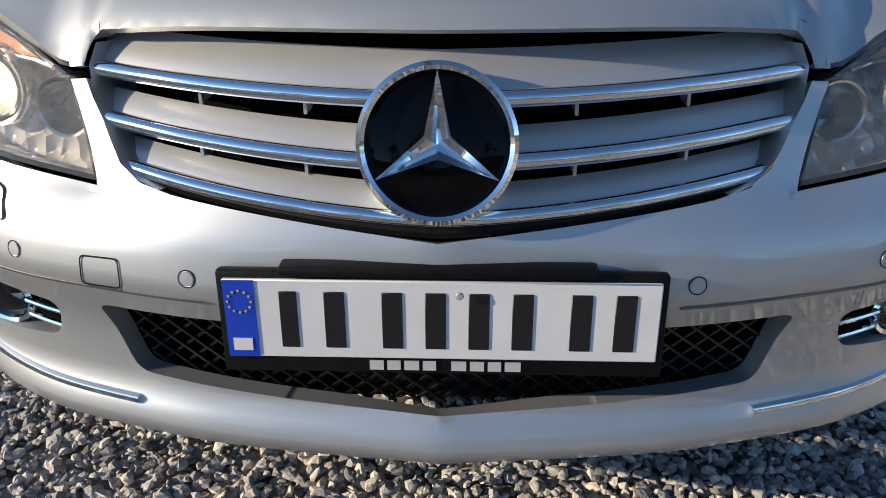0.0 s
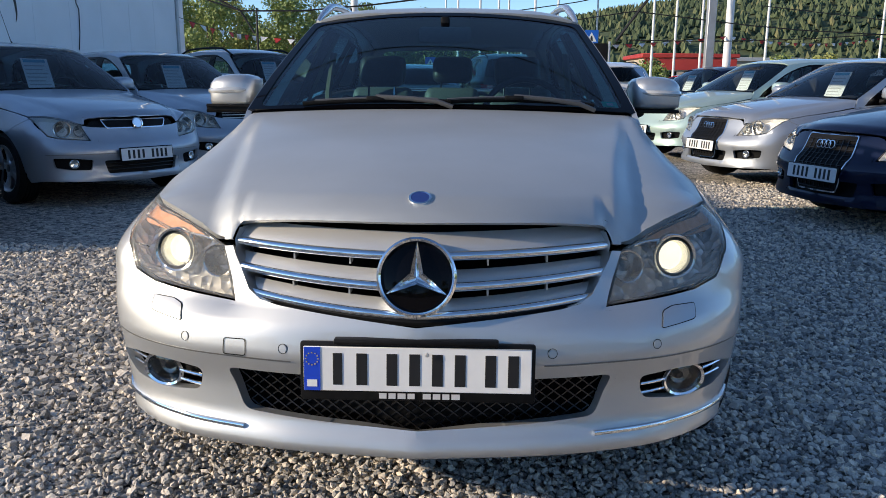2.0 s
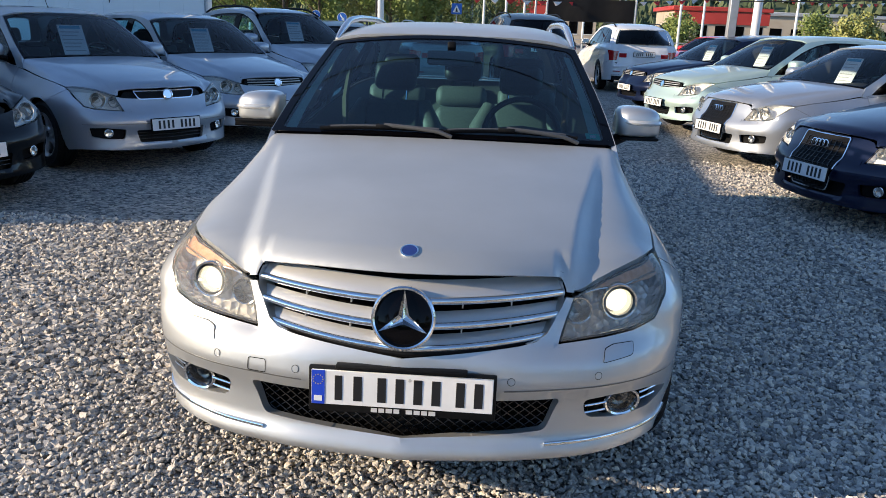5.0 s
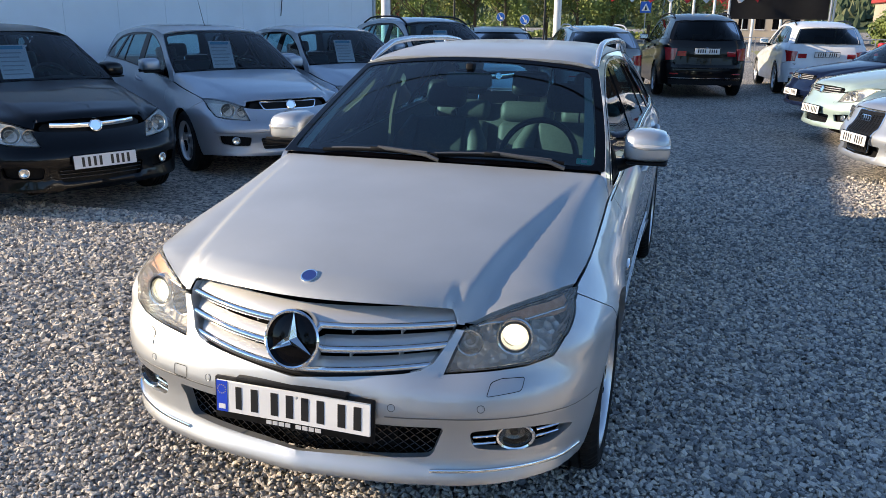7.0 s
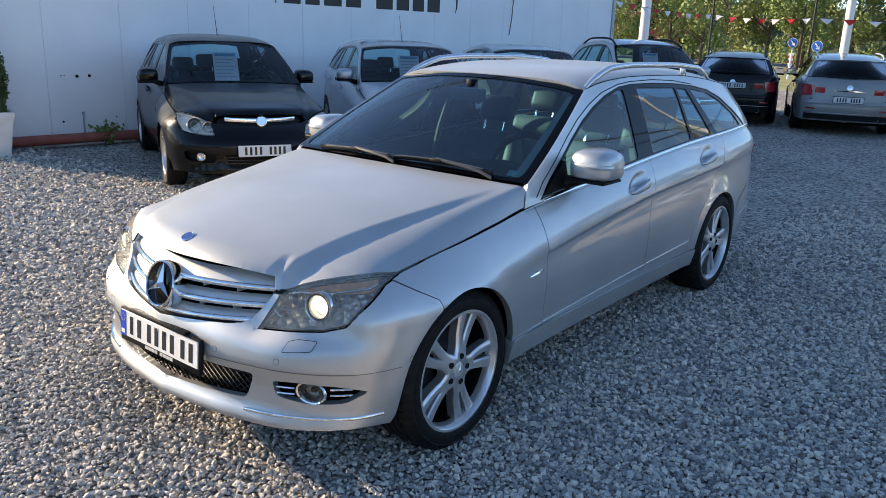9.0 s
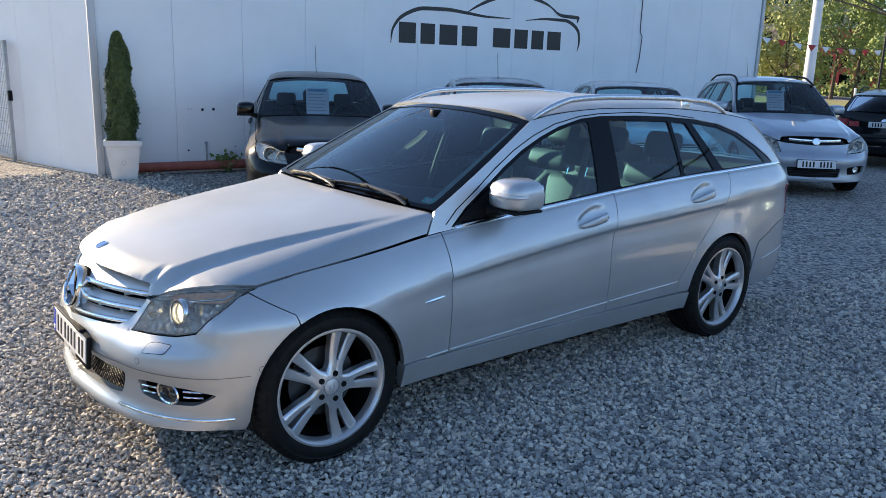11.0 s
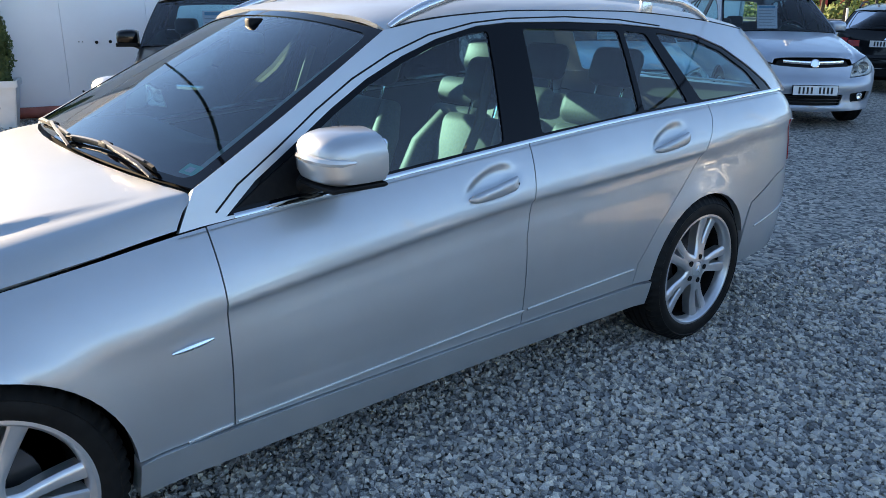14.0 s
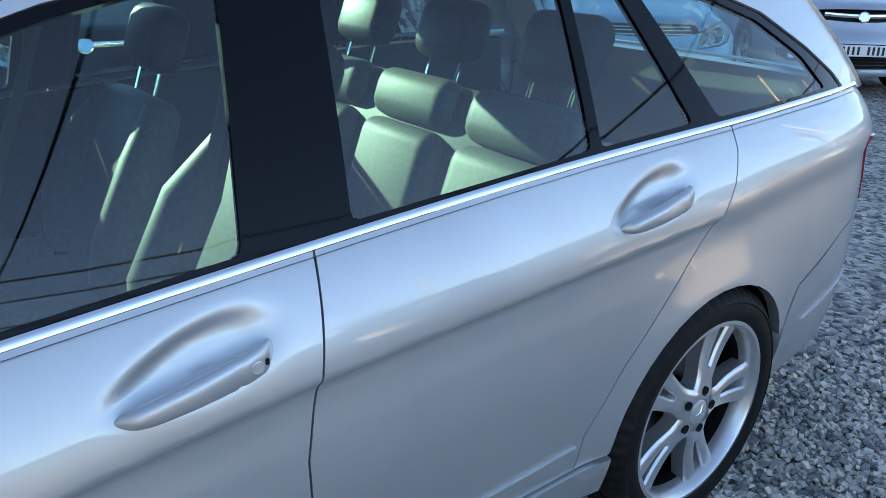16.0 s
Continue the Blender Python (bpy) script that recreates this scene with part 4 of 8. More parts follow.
    panel("windscreen_seal", [(-1, 0), (1, 0), (1, 1), (-1, 1)], b.screen, GLOSS_BLACK, root, [[(u * 0.942, 0.03 + v * 0.925) for u, v in sc]], 0.1, 0.1, 0.012, -0.001 if fine else -0.007)
    panel("rear_window", [(-0.9, 0.04), (0.9, 0.04), (0.9, 1), (-0.9, 1)], b.back, spec.get("rear_glass", WINDOW), root, (), 0.2, 0.2, 0, -0.004)
    panel("tailgate_frame", [(-1, -0.0), (1, -0.0), (1, 1), (-1, 1)], b.back, col if spec.get("back_paint", True) else GLOSS_BLACK, root, [rounded([(-0.86, 0.07), (0.86, 0.07), (0.84, 0.97), (-0.84, 0.97)], 0.06, 3)], 0.1, 0.1, 0.01, 0.0)
    # tail: lower gate and bumper
    zb = spec["gate_split"]
    e_z = spec["back_edge"][1][1]
    top = b.rear
    gate_half = [rx(0.0, e_z), rx(0.55, e_z)] + [rx(x, z) for x, z in spec["gate_side"]] + [rx(0.0, zb)]
    end = b.end

    def rear_skin(u, z):
        x, y, zz = b.skin(end - abs(u), z)
        return (-x if u > 0 else x, y, zz)
    gh = [(end - s, z) for s, z in gate_half]
    panel("tailgate", [(u, z) for u, z in gh] + [(-u, z) for u, z in reversed(gh) if u > 1e-4], rear_skin, col, root, (), g * 1.5, g * 1.5, 0.02)
    rb = [(end - rx(0, zb)[0], zb - 0.004)] + [(end - (rx(x, z)[0] if k == "x" else sy(x, z)[0]), z) for k, x, z in spec["rear_bumper"]] + [(0.0, spec.get("tail_low", 0.26))]
    panel("rear_bumper", rb + [(-u, z) for u, z in reversed(rb) if u > 1e-4], rear_skin, spec.get("rear_bumper_paint", col), root, (), g * 1.5, g * 1.5, 0.03)
    # floor, dashboard and trim inside
    W = spec["track"]
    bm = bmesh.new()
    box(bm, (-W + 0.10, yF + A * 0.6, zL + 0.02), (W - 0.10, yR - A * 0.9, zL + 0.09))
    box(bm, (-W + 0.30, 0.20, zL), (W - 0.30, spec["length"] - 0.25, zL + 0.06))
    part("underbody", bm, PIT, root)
    cab0, cab1 = p0[0] - 0.06, spec["back_edge"][1][0] - 0.08
    bm = bmesh.new()
    for sgn in (1, -1):
        pts0 = [b.skin(*sy(y, b.belt(y) - 0.02)) for y in np.linspace(cab0, cab1, 14).tolist()]
        lo = [bm.verts.new((sgn * (min(x, W) - 0.09), y, zL + 0.06)) for x, y, z in pts0]
        hi = [bm.verts.new((sgn * (x - 0.045), y, z)) for x, y, z in pts0]
        ed = [bm.verts.new((sgn * (x - 0.003), y, z + 0.012)) for x, y, z in pts0]
        for i in range(13):
            bm.faces.new((lo[i], lo[i + 1], hi[i + 1], hi[i]))
            bm.faces.new((hi[i], hi[i + 1], ed[i + 1], ed[i]))
    part("door_lining", bm, DARK_LEATHER, root)
    bm = bmesh.new()
    z0 = s0[1]
    y0 = s0[0]
    prof = [(y0 - 0.05, z0 - 0.09), (y0 + 0.05, z0 - 0.035), (y0 + 0.30, z0 - 0.02), (y0 + 0.45, z0 - 0.03), (y0 + 0.52, z0 - 0.09), (y0 + 0.50, z0 - 0.28), (y0 + 0.42, z0 - 0.50), (y0 - 0.05, z0 - 0.5)]
    rows = []
    for k, x in enumerate(np.linspace(-W + 0.16, W - 0.16, 9).tolist()):
        hump = 0.035 * math.exp(-((x - 0.35) / 0.2) ** 2)
        rows.append([bm.verts.new((x, y + 0.06 * abs(x), z + hump * (1 if 1 < j < 5 else 0))) for j, (y, z) in enumerate(prof)])
    for r, s in zip(rows, rows[1:]):
        for j in range(len(prof)):
            bm.faces.new((r[j], r[(j + 1) % len(prof)], s[(j + 1) % len(prof)], s[j]))
    bmesh.ops.recalc_face_normals(bm, faces=bm.faces)
    part("dashboard", bm, DASH, root)
    # steering wheel
    bm = bmesh.new()
    tilt = pose(0.36, y0 + 0.62, z0 - 0.06, 65, 0, 0)
    ring = [tilt @ Vector((0.185 * math.cos(t), 0.185 * math.sin(t), 0)) for t in np.linspace(0, 2 * math.pi, 28, endpoint=False).tolist()]
    tube(bm, ring, 0.015, 8, True)
    for a in (200, 340, 270):
        tube(bm, [tilt @ Vector((0, 0, -0.02)), tilt @ Vector((0.18 * math.cos(radians(a)), 0.18 * math.sin(radians(a)), 0))], [0.035, 0.016], 8)
    part("steering_wheel", bm, DARK_LEATHER, root)
    # seats
    leather = spec.get("leather", DARK_LEATHER)
    sz = zL + 0.08
    for x in (-0.37, 0.37):
        st = seat(root, x, seam2 - 0.10, sz + 0.10, 0.52, leather)
    bench = seat(root, 0, yR - 0.42, sz + 0.12, 1.26, leather, True, False)
    if fine:
        for x, w in ((-0.43, 0.19), (0.43, 0.19), (0.0, 0.17)):
            bm = bmesh.new()
            lean = Matrix.Translation((x, 0.0, 0.10)) @ Matrix.Rotation(radians(-20), 4, "X")
            box(bm, (-w, -0.055, 0.03), (w, 0.05, 0.43), lean, 0.05, 4)
            box(bm, (-w, -0.045, 0.435), (w, 0.05, 0.575), lean, 0.05, 4)
            part("back_cushion", bm, leather, bench)
    if fine:
        for x in (-0.42, 0.42):
            bm = bmesh.new()
            lean = Matrix.Translation((x, 0.02, 0.10)) @ Matrix.Rotation(radians(-20), 4, "X")
            box(bm, (-0.125, -0.01, 0.62), (0.125, 0.085, 0.79), lean, 0.045, 3)
            part("headrest", bm, DARK_LEATHER, bench)
            for k in (-1, 1):
                bm = bmesh.new()
                tube(bm, [lean @ Vector((k * 0.07, 0.04, 0.5)), lean @ Vector((k * 0.07, 0.04, 0.66))], 0.006, 8)
                part("headrest_post", bm, CHROME, bench)
    panel("headliner", mirror_poly([(0, s1[0] + 0.04), (0.9, p1[0] + 0.04), (0.9, yend - 0.06), (0, yend - 0.02)]), lambda a, y: tuple(Vector(b.roof_top(a, y)) - Vector((0, 0, 0.03))), LINING, root, (), 0.2, 0.2, 0)
    # plate
    if spec.get("plate"):
        x, y, z, lean = spec["plate"]
        plate(root, pose(x, y, z, lean), 0.53, spec.get("plate_tall", 0.125), spec.get("plate_blue", False), spec.get("plate_blue", False) or False, PLATE_BARS if spec.get("plate_blue") else DEALER_BARS)
    if spec.get("rear_plate"):
        x, y, z, lean = spec["rear_plate"]
        plate(root, pose(x, y, z, lean, 0, 180), 0.53, 0.125, False, False, DEALER_BARS)
    return root, b


WAGON = dict(
    fine=True, centre_lean=0.3, paint=SILVER, roof_paint=SILVER_TOP, length=4.59, axles=(0.80, 3.56), radius=0.316, wheel_radius=0.327, seam_lean=0.06, cups=((2.335, 0.847), (3.285, 0.900)), arch=0.343, track=0.868, tyre=0.225, rim=0.241,
    wheel=dict(fine=True, turn=18, face=0.80), sill=0.342, five=True, lit=True, low=0.205, sill_low=0.238,
    lean=[(0.3, 0.105), (1.2, 0.102), (1.7, 0.085), (2.5, 0.074), (3.6, 0.075), (4.5, 0.085)],
    plan=[(0, 0.024), (0.15, 0.038), (0.31, 0.058), (0.444, 0.090), (0.562, 0.127), (0.68, 0.190), (0.76, 0.255), (0.81, 0.315), (0.85, 0.41), (0.872, 0.55), (0.882, 0.75), (0.877, 1.1), (0.866, 1.45), (0.854, 2.5), (0.857, 3.2), (0.863, 3.6), (0.850, 3.95), (0.822, 4.22), (0.77, 4.40), (0.68, 4.50), (0.5, 4.56), (0.25, 4.585), (0, 4.59)],
    belt=[(0.30, 0.745), (0.50, 0.757), (0.69, 0.79), (0.90, 0.812), (1.14, 0.842), (1.32, 0.868), (1.47, 0.885), (1.86, 0.915), (2.54, 0.968), (3.1, 1.003), (3.6, 1.022), (4.1, 1.032), (4.5, 1.03)],
    crease=[(0.3, 0.62), (1.0, 0.645), (1.46, 0.69), (2.0, 0.745), (2.5, 0.790), (3.0, 0.815), (3.48, 0.842), (4.07, 0.88), (4.5, 0.90)],
    front=[(0.16, 0.09), (0.205, 0.045), (0.222, 0.006), (0.232, -0.004), (0.244, -0.001), (0.290, 0.026), (0.36, 0.030), (0.43, 0.010), (0.447, 0.0), (0.47, 0.003), (0.52, 0.018), (0.566, 0.066), (0.65, 0.108), (0.70, 0.125), (0.76, 0.155), (0.82, 0.19)],
    rear=[(0.2, 0.08), (0.28, 0.02), (0.40, 0.0), (0.58, 0.0), (0.62, 0.02), (0.9, 0.05), (1.0, 0.085), (1.1, 0.13)],
    roof=[(1.9, 1.33), (2.03, 1.385), (2.25, 1.424), (2.6, 1.447), (3.1, 1.450), (3.6, 1.428), (4.0, 1.386), (4.3, 1.335)],
    roofx=[(1.4, 0.60), (2.0, 0.585), (2.6, 0.585), (3.4, 0.575), (3.9, 0.55), (4.45, 0.50)],
    cant=curve([(1.9, 1.29), (2.07, 1.338), (2.35, 1.376), (2.7, 1.392), (3.2, 1.389), (3.7, 1.360), (4.1, 1.312), (4.25, 1.285)]),
    zr=1.385, nose=[(0.115, 0.757), (0.135, 0.782), (0.176, 0.803), (0.25, 0.828), (0.40, 0.860), (0.70, 0.910), (1.0, 0.950), (1.29, 0.982)],
    hood_tip=0.115, sweep=0.55, hood_corner=[(0.478, 0.731), (0.486, 0.716), (0.490, 0.702), (0.492, 0.689)], wing_tip=[(0.474, 0.744), (0.509, 0.752)], hood_line=[(0.18, 0.462), (0.50, 0.508), (0.90, 0.585), (1.30, 0.658), (1.42, 0.685)],
    hood_front=[(0.519, 0.690), (0.56, 0.708), (0.61, 0.728), (0.68, 0.746), (0.75, 0.758), (0.816, 0.767)],
    hood_side=[(0.42, 0.768), (0.511, 0.760), (0.69, 0.79), (0.90, 0.812), (1.14, 0.842), (1.24, 0.857), (1.325, 0.868)],
    bumper_top=[(0, 0.536), (0.18, 0.552), (0.34, 0.566), (0.39, 0.574), (0.425, 0.592), (0.455, 0.63), (0.478, 0.662), (0.490, 0.684), (0.515, 0.682), (0.483, 0.622), (0.455, 0.562), (0.595, 0.573), (0.70, 0.583), (0.768, 0.604)],
    bumper_side=[(0.303, 0.652), (0.378, 0.702), (0.434, 0.731), (0.470, 0.740), (0.63, 0.655)],
    bumper_low=[(0.80, 0.232), (0.70, 0.230), (0.5, 0.222), (0.2, 0.212), (0.02, 0.205), (0.0, 0.205)],
    openings=[
        [("x", 0.462, 0.410), ("x", 0.424, 0.306), ("x", 0.20, 0.292), ("x", 0.0001, 0.284), ("x", -0.20, 0.292), ("x", -0.424, 0.306), ("x", -0.462, 0.410)],
        [("x", 0.532, 0.396), ("x", 0.62, 0.404), ("x", 0.745, 0.398), ("y", 0.335, 0.376), ("x", 0.765, 0.330), ("x", 0.66, 0.322), ("x", 0.545, 0.338)],
    ],
    headlight=[("x", 0.460, 0.567), ("x", 0.487, 0.625), ("x", 0.518, 0.686), ("x", 0.56, 0.704), ("x", 0.61, 0.724), ("x", 0.68, 0.742), ("x", 0.75, 0.754), ("x", 0.816, 0.763), ("y", 0.42, 0.764), ("y", 0.505, 0.755), ("y", 0.43, 0.735), ("y", 0.374, 0.706), ("x", 0.800, 0.655), ("x", 0.768, 0.609), ("x", 0.70, 0.588), ("x", 0.595, 0.578)],
    bulbs=[("lit", 0.672, 0.660, 0.049), ("x", 0.532, 0.645, 0.036)], lamp=dict(bucket=LAMP_BRIGHT, amber=[("x", 0.60, 0.708), ("x", 0.66, 0.727), ("x", 0.74, 0.743), ("y", 0.36, 0.754), ("y", 0.43, 0.757), ("y", 0.41, 0.738), ("y", 0.37, 0.722), ("x", 0.75, 0.712), ("x", 0.68, 0.704)]),
    pillar=((1.385, 0.970), (2.07, 1.338)), screen=((1.29, 0.985), (2.03, 1.385)),
    back_edge=((4.11, 1.305), (4.36, 1.02)), back=((4.32, 1.332), (4.53, 1.02)),
    dlo=[(1.455, 0.892), (1.7, 0.906), (2.0, 0.930), (2.54, 0.973), (3.1, 1.008), (3.6, 1.027), (4.02, 1.037), (4.20, 1.040), (4.16, 1.080), (4.05, 1.150), (3.88, 1.240), (3.70, 1.294), (3.46, 1.326), (3.2, 1.345), (2.9, 1.355), (2.60, 1.356), (2.45, 1.346), (2.266, 1.310), (2.111, 1.262), (1.965, 1.204), (1.822, 1.131), (1.684, 1.049), (1.55, 0.969)],
    panes=[
        [(1.70, 0.922), (2.44, 0.981), (2.50, 1.332), (2.40, 1.322), (2.26, 1.291), (2.11, 1.243), (1.965, 1.184), (1.83, 1.114), (1.715, 1.045)],
        [(2.620, 0.994), (3.158, 1.026), (3.188, 1.322), (2.665, 1.336)],
        [(3.186, 1.027), (3.475, 1.040), (3.355, 1.308), (3.218, 1.320)],
        [(3.565, 1.042), (4.09, 1.052), (4.01, 1.135), (3.85, 1.225), (3.68, 1.278), (3.50, 1.302), (3.415, 1.310)],
    ],
    seams=(1.40, 2.545), rear_seam=3.595, door_cut=[(3.11, 0.345), (3.125, 0.43), (3.225, 0.57), (3.37, 0.71), (3.48, 0.82), (3.55, 0.91), (3.585, 0.975)],
    quarter_end=4.40, quarter_tail=[(3.95, 0.56), (4.20, 0.655), (4.38, 0.68), (4.40, 0.90)],
    tail_lamp=[("y", 4.30, 0.90), ("y", 4.37, 0.78), ("y", 4.40, 0.69), ("x", 0.62, 0.70), ("x", 0.58, 0.88)],
    gate_split=0.62, gate_side=[(0.56, 0.9), (0.60, 0.62)],
    rear_bumper=[("x", 0.60, 0.625), ("x", 0.70, 0.675), ("y", 4.38, 0.672), ("y", 4.20, 0.648), ("y", 3.955, 0.552), ("y", 3.90, 0.40), ("y", 3.89, 0.26)],
    handles=[(2.335, 0.847), (3.285, 0.900)], mirror=(0.885, 1.75, 1.015), belt_trim=CHROME, trim_end=4.30, leather=LEATHER,
    plate=(0.003, 0.030, 0.436, -4), plate_blue=True, plate_tall=0.135,
)
main_car, MAIN = car(WAGON, "silver estate car with roof rails, parked on gravel", "car", Matrix.Identity(4), "", "estate_car")


# ---- details of the estate car ----
def on_skin(x, z, out=0.0, b=MAIN):
    s, _ = b.fx(abs(x), z)
    p = Vector(b.skin(s, z))
    e = 1e-3
    n = (Vector(b.skin(s + e, z)) - p).cross(Vector(b.skin(s, z + e)) - p).normalized()
    p += n * out
    return Vector((math.copysign(p.x, x), p.y, p.z)), Vector((math.copysign(n.x, x), n.y, n.z))


def side_point(y, z, out=0.0, b=MAIN):
    s, _ = b.sy(y, z)
    p = Vector(b.skin(s, z))
    e = 1e-3
    n = (Vector(b.skin(s + e, z)) - p).cross(Vector(b.skin(s, z + e)) - p).normalized()
    return p + n * out, n


def grille_front(x, z):
    """The slope of the grille: a V in plan, leaning back."""
    return 0.050 + 0.62 * x * x + 0.03 * abs(x) + (z - 0.54) * 0.30


# near-black sheet behind the slats, painted as the shade of the opening
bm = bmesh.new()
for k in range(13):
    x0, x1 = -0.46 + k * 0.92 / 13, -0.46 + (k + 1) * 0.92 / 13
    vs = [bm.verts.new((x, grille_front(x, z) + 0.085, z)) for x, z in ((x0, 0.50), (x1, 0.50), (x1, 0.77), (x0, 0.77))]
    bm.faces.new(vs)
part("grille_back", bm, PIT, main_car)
for sgn in (1, -1):
    for zl, xe0, xe1, tall in ((0.690, 0.448, 0.446, 0.045), (0.622, 0.436, 0.446, 0.030), (0.560, 0.396, 0.418, 0.028)):
        bm = bmesh.new()
        cols = 15
        rows = []
        for i in range(cols):
            t = i / (cols - 1)
            ring = []
            lift = 0.022 * t ** 1.3 if zl < 0.6 else (0.014 * t ** 1.3 if zl < 0.65 else 0.004 * t)
            for v in range(5):
                k = v / 4
                x = (xe0 + (xe1 - xe0) * k) * t
                z = zl + lift + tall * k
                ring.append(bm.verts.new((sgn * x, grille_front(x, zl) + 0.004 + (0.050 if zl > 0.65 else 0.034) * k ** 1.25, z)))
            for k in (1.0, 0.0):
                x = xe0 * t
                ring.append(bm.verts.new((sgn * x, grille_front(x, zl) + 0.010 + (0.048 if zl > 0.65 else 0.032) * k, zl + lift + (tall - 0.006) * k - (0.006 if k == 0 else 0))))
            rows.append(ring)
        for a, b in zip(rows, rows[1:]):
            for j in range(7):
                bm.faces.new((a[j], a[(j + 1) % 7], b[(j + 1) % 7], b[j]))
        bmesh.ops.recalc_face_normals(bm, faces=bm.faces)
        slat = part("grille_slat", bm, SATIN, main_car, "satin silver grille slat")
        pts = []
        for i in range(20):
            t = i / 19
            lift = 0.022 * t ** 1.3 if zl < 0.6 else (0.014 * t ** 1.3 if zl < 0.65 else 0.004 * t)
            x = (0.0 if zl < 0.6 else 0.05) + (xe0 + 0.002 - (0.0 if zl < 0.6 else 0.05)) * t
            pts.append((sgn * x, grille_front(x, zl) - 0.002, zl + lift))
        bm = bmesh.new()
        tube(bm, pts, 0.0108 if zl > 0.6 else 0.0098, 10)
        part("chrome_strip", bm, CHROME, slat)
        for x in (0.16, 0.30) if zl > 0.6 else ():
            bm = bmesh.new()
            box(bm, (sgn * x - 0.002, grille_front(x, zl) + 0.015, zl - 0.028), (sgn * x + 0.002, grille_front(x, zl) + 0.05, zl + 0.002))
            part("grille_rib", bm, SATIN, slat)
# body-coloured cheeks beside the grille
for sgn in (1, -1):
    bm = bmesh.new()
    rows = []
    for x, z in ((0.36, 0.568), (0.398, 0.577), (0.428, 0.596), (0.458, 0.634), (0.478, 0.664), (0.488, 0.70), (0.482, 0.726)):
        x, y, _ = MAIN.skin(*MAIN.fx(x, z))
        rows.append([bm.verts.new((sgn * x, y + 0.002, z)), bm.verts.new((sgn * (x - 0.012), y + 0.03, z - 0.002)), bm.verts.new((sgn * (x - 0.012), y + 0.10, z - 0.002))])
    for a, b in zip(rows, rows[1:]):
        for j in range(2):
            bm.faces.new((a[j], a[j + 1], b[j + 1], b[j]))
    bmesh.ops.recalc_face_normals(bm, faces=bm.faces)
    part("grille_cheek", bm, SILVER, main_car)
# lower V trim below the grille
bm = bmesh.new()
tube(bm, [(x, grille_front(abs(x), 0.55) + 0.004, 0.546 + 0.030 * (abs(x) / 0.39) ** 1.2) for x in np.linspace(-0.39, 0.39, 31).tolist()], 0.011, 8)
part("grille_gasket", bm, DARK, main_car)
# emblem: a ring with three faceted arms over a black dish
tilt = Matrix.Translation((0, 0.052, 0.652)) @ Matrix.Rotation(radians(90 - 16), 4, "X")
emblem = new("grille_emblem")
emblem.parent = main_car
bm = bmesh.new()
lathe(bm, [(0.082, -0.03), (0.082, -0.006), (0.079, -0.004), (0.0, -0.008)], tilt, 48, False)
part("emblem_dish", bm, GLOSS_BLACK, emblem)
bm = bmesh.new()
lathe(bm, [(0.078, -0.008), (0.080, 0.004), (0.0845, 0.008), (0.0895, 0.003), (0.0905, -0.02), (0.086, -0.05)], tilt, 64, False)
part("emblem_ring", bm, CHROME, emblem)
for k in range(3):
    bm = bmesh.new()
    turn = tilt @ Matrix.Rotation(radians(90 + 120 * k), 4, "Z")
    tip, base = 0.080, 0.0
    v = [bm.verts.new(turn @ Vector(p)) for p in ((tip, 0, 0.003), (0.0085, 0.0147, -0.001), (-0.004, 0, -0.001), (0.0085, -0.0147, -0.001), (0.0, 0, 0.017))]
    for f in ((0, 1, 4), (3, 0, 4), (1, 2, 4), (2, 3, 4)):
        bm.faces.new([v[i] for i in f])
    part("emblem_arm", bm, CHROME, emblem, "", False)
# bonnet badge
bp = Vector(MAIN.hood(0, 0.178))
bn = Vector((0, -0.42, 0.91))
disc("bonnet_badge", bp, bn, [(0.026, -0.002), (0.0265, 0.002), (0.0225, 0.004), (0.0215, 0.0032), (0.0, 0.0036)], BADGE_BLUE, main_car)
disc("badge_ring", bp, bn, [(0.0268, -0.001), (0.027, 0.0032), (0.0235, 0.0046), (0.022, 0.0038)], CHROME, main_car)
# sensors, tow cover, washer covers
for x, z in ((0.309, 0.475), (-0.309, 0.475), (0.562, 0.479), (-0.562, 0.479)):
    p, n = on_skin(x, z, -0.001)
    disc("parking_sensor", p, n, [(0.0105, 0.0), (0.0105, 0.0012), (0.0092, 0.0004), (0.0088, 0.002), (0.0, 0.0022)], [SILVER], main_car, 20)
    disc("sensor_groove", p, n, [(0.0118, 0.0014), (0.0104, 0.0014)], DARK, main_car, 20)
for y in (0.52,):
    for sgn in (1, -1):
        p, n = side_point(0.49, 0.470, 0.0)
        p.x, n.x = p.x * sgn, n.x * sgn
        disc("parking_sensor", p, n, [(0.0118, 0.0014), (0.0104, 0.0014)], DARK, main_car, 20)


def groove(name, ring, width, to, parent, mirror=False, raise_=0.0012, material=DARK):
    """A thin dark shut line round a cover."""
    return panel(name, ring, to, material, parent, [shrink(ring, width)], 0.03, 0.03, 0, raise_, "", mirror)


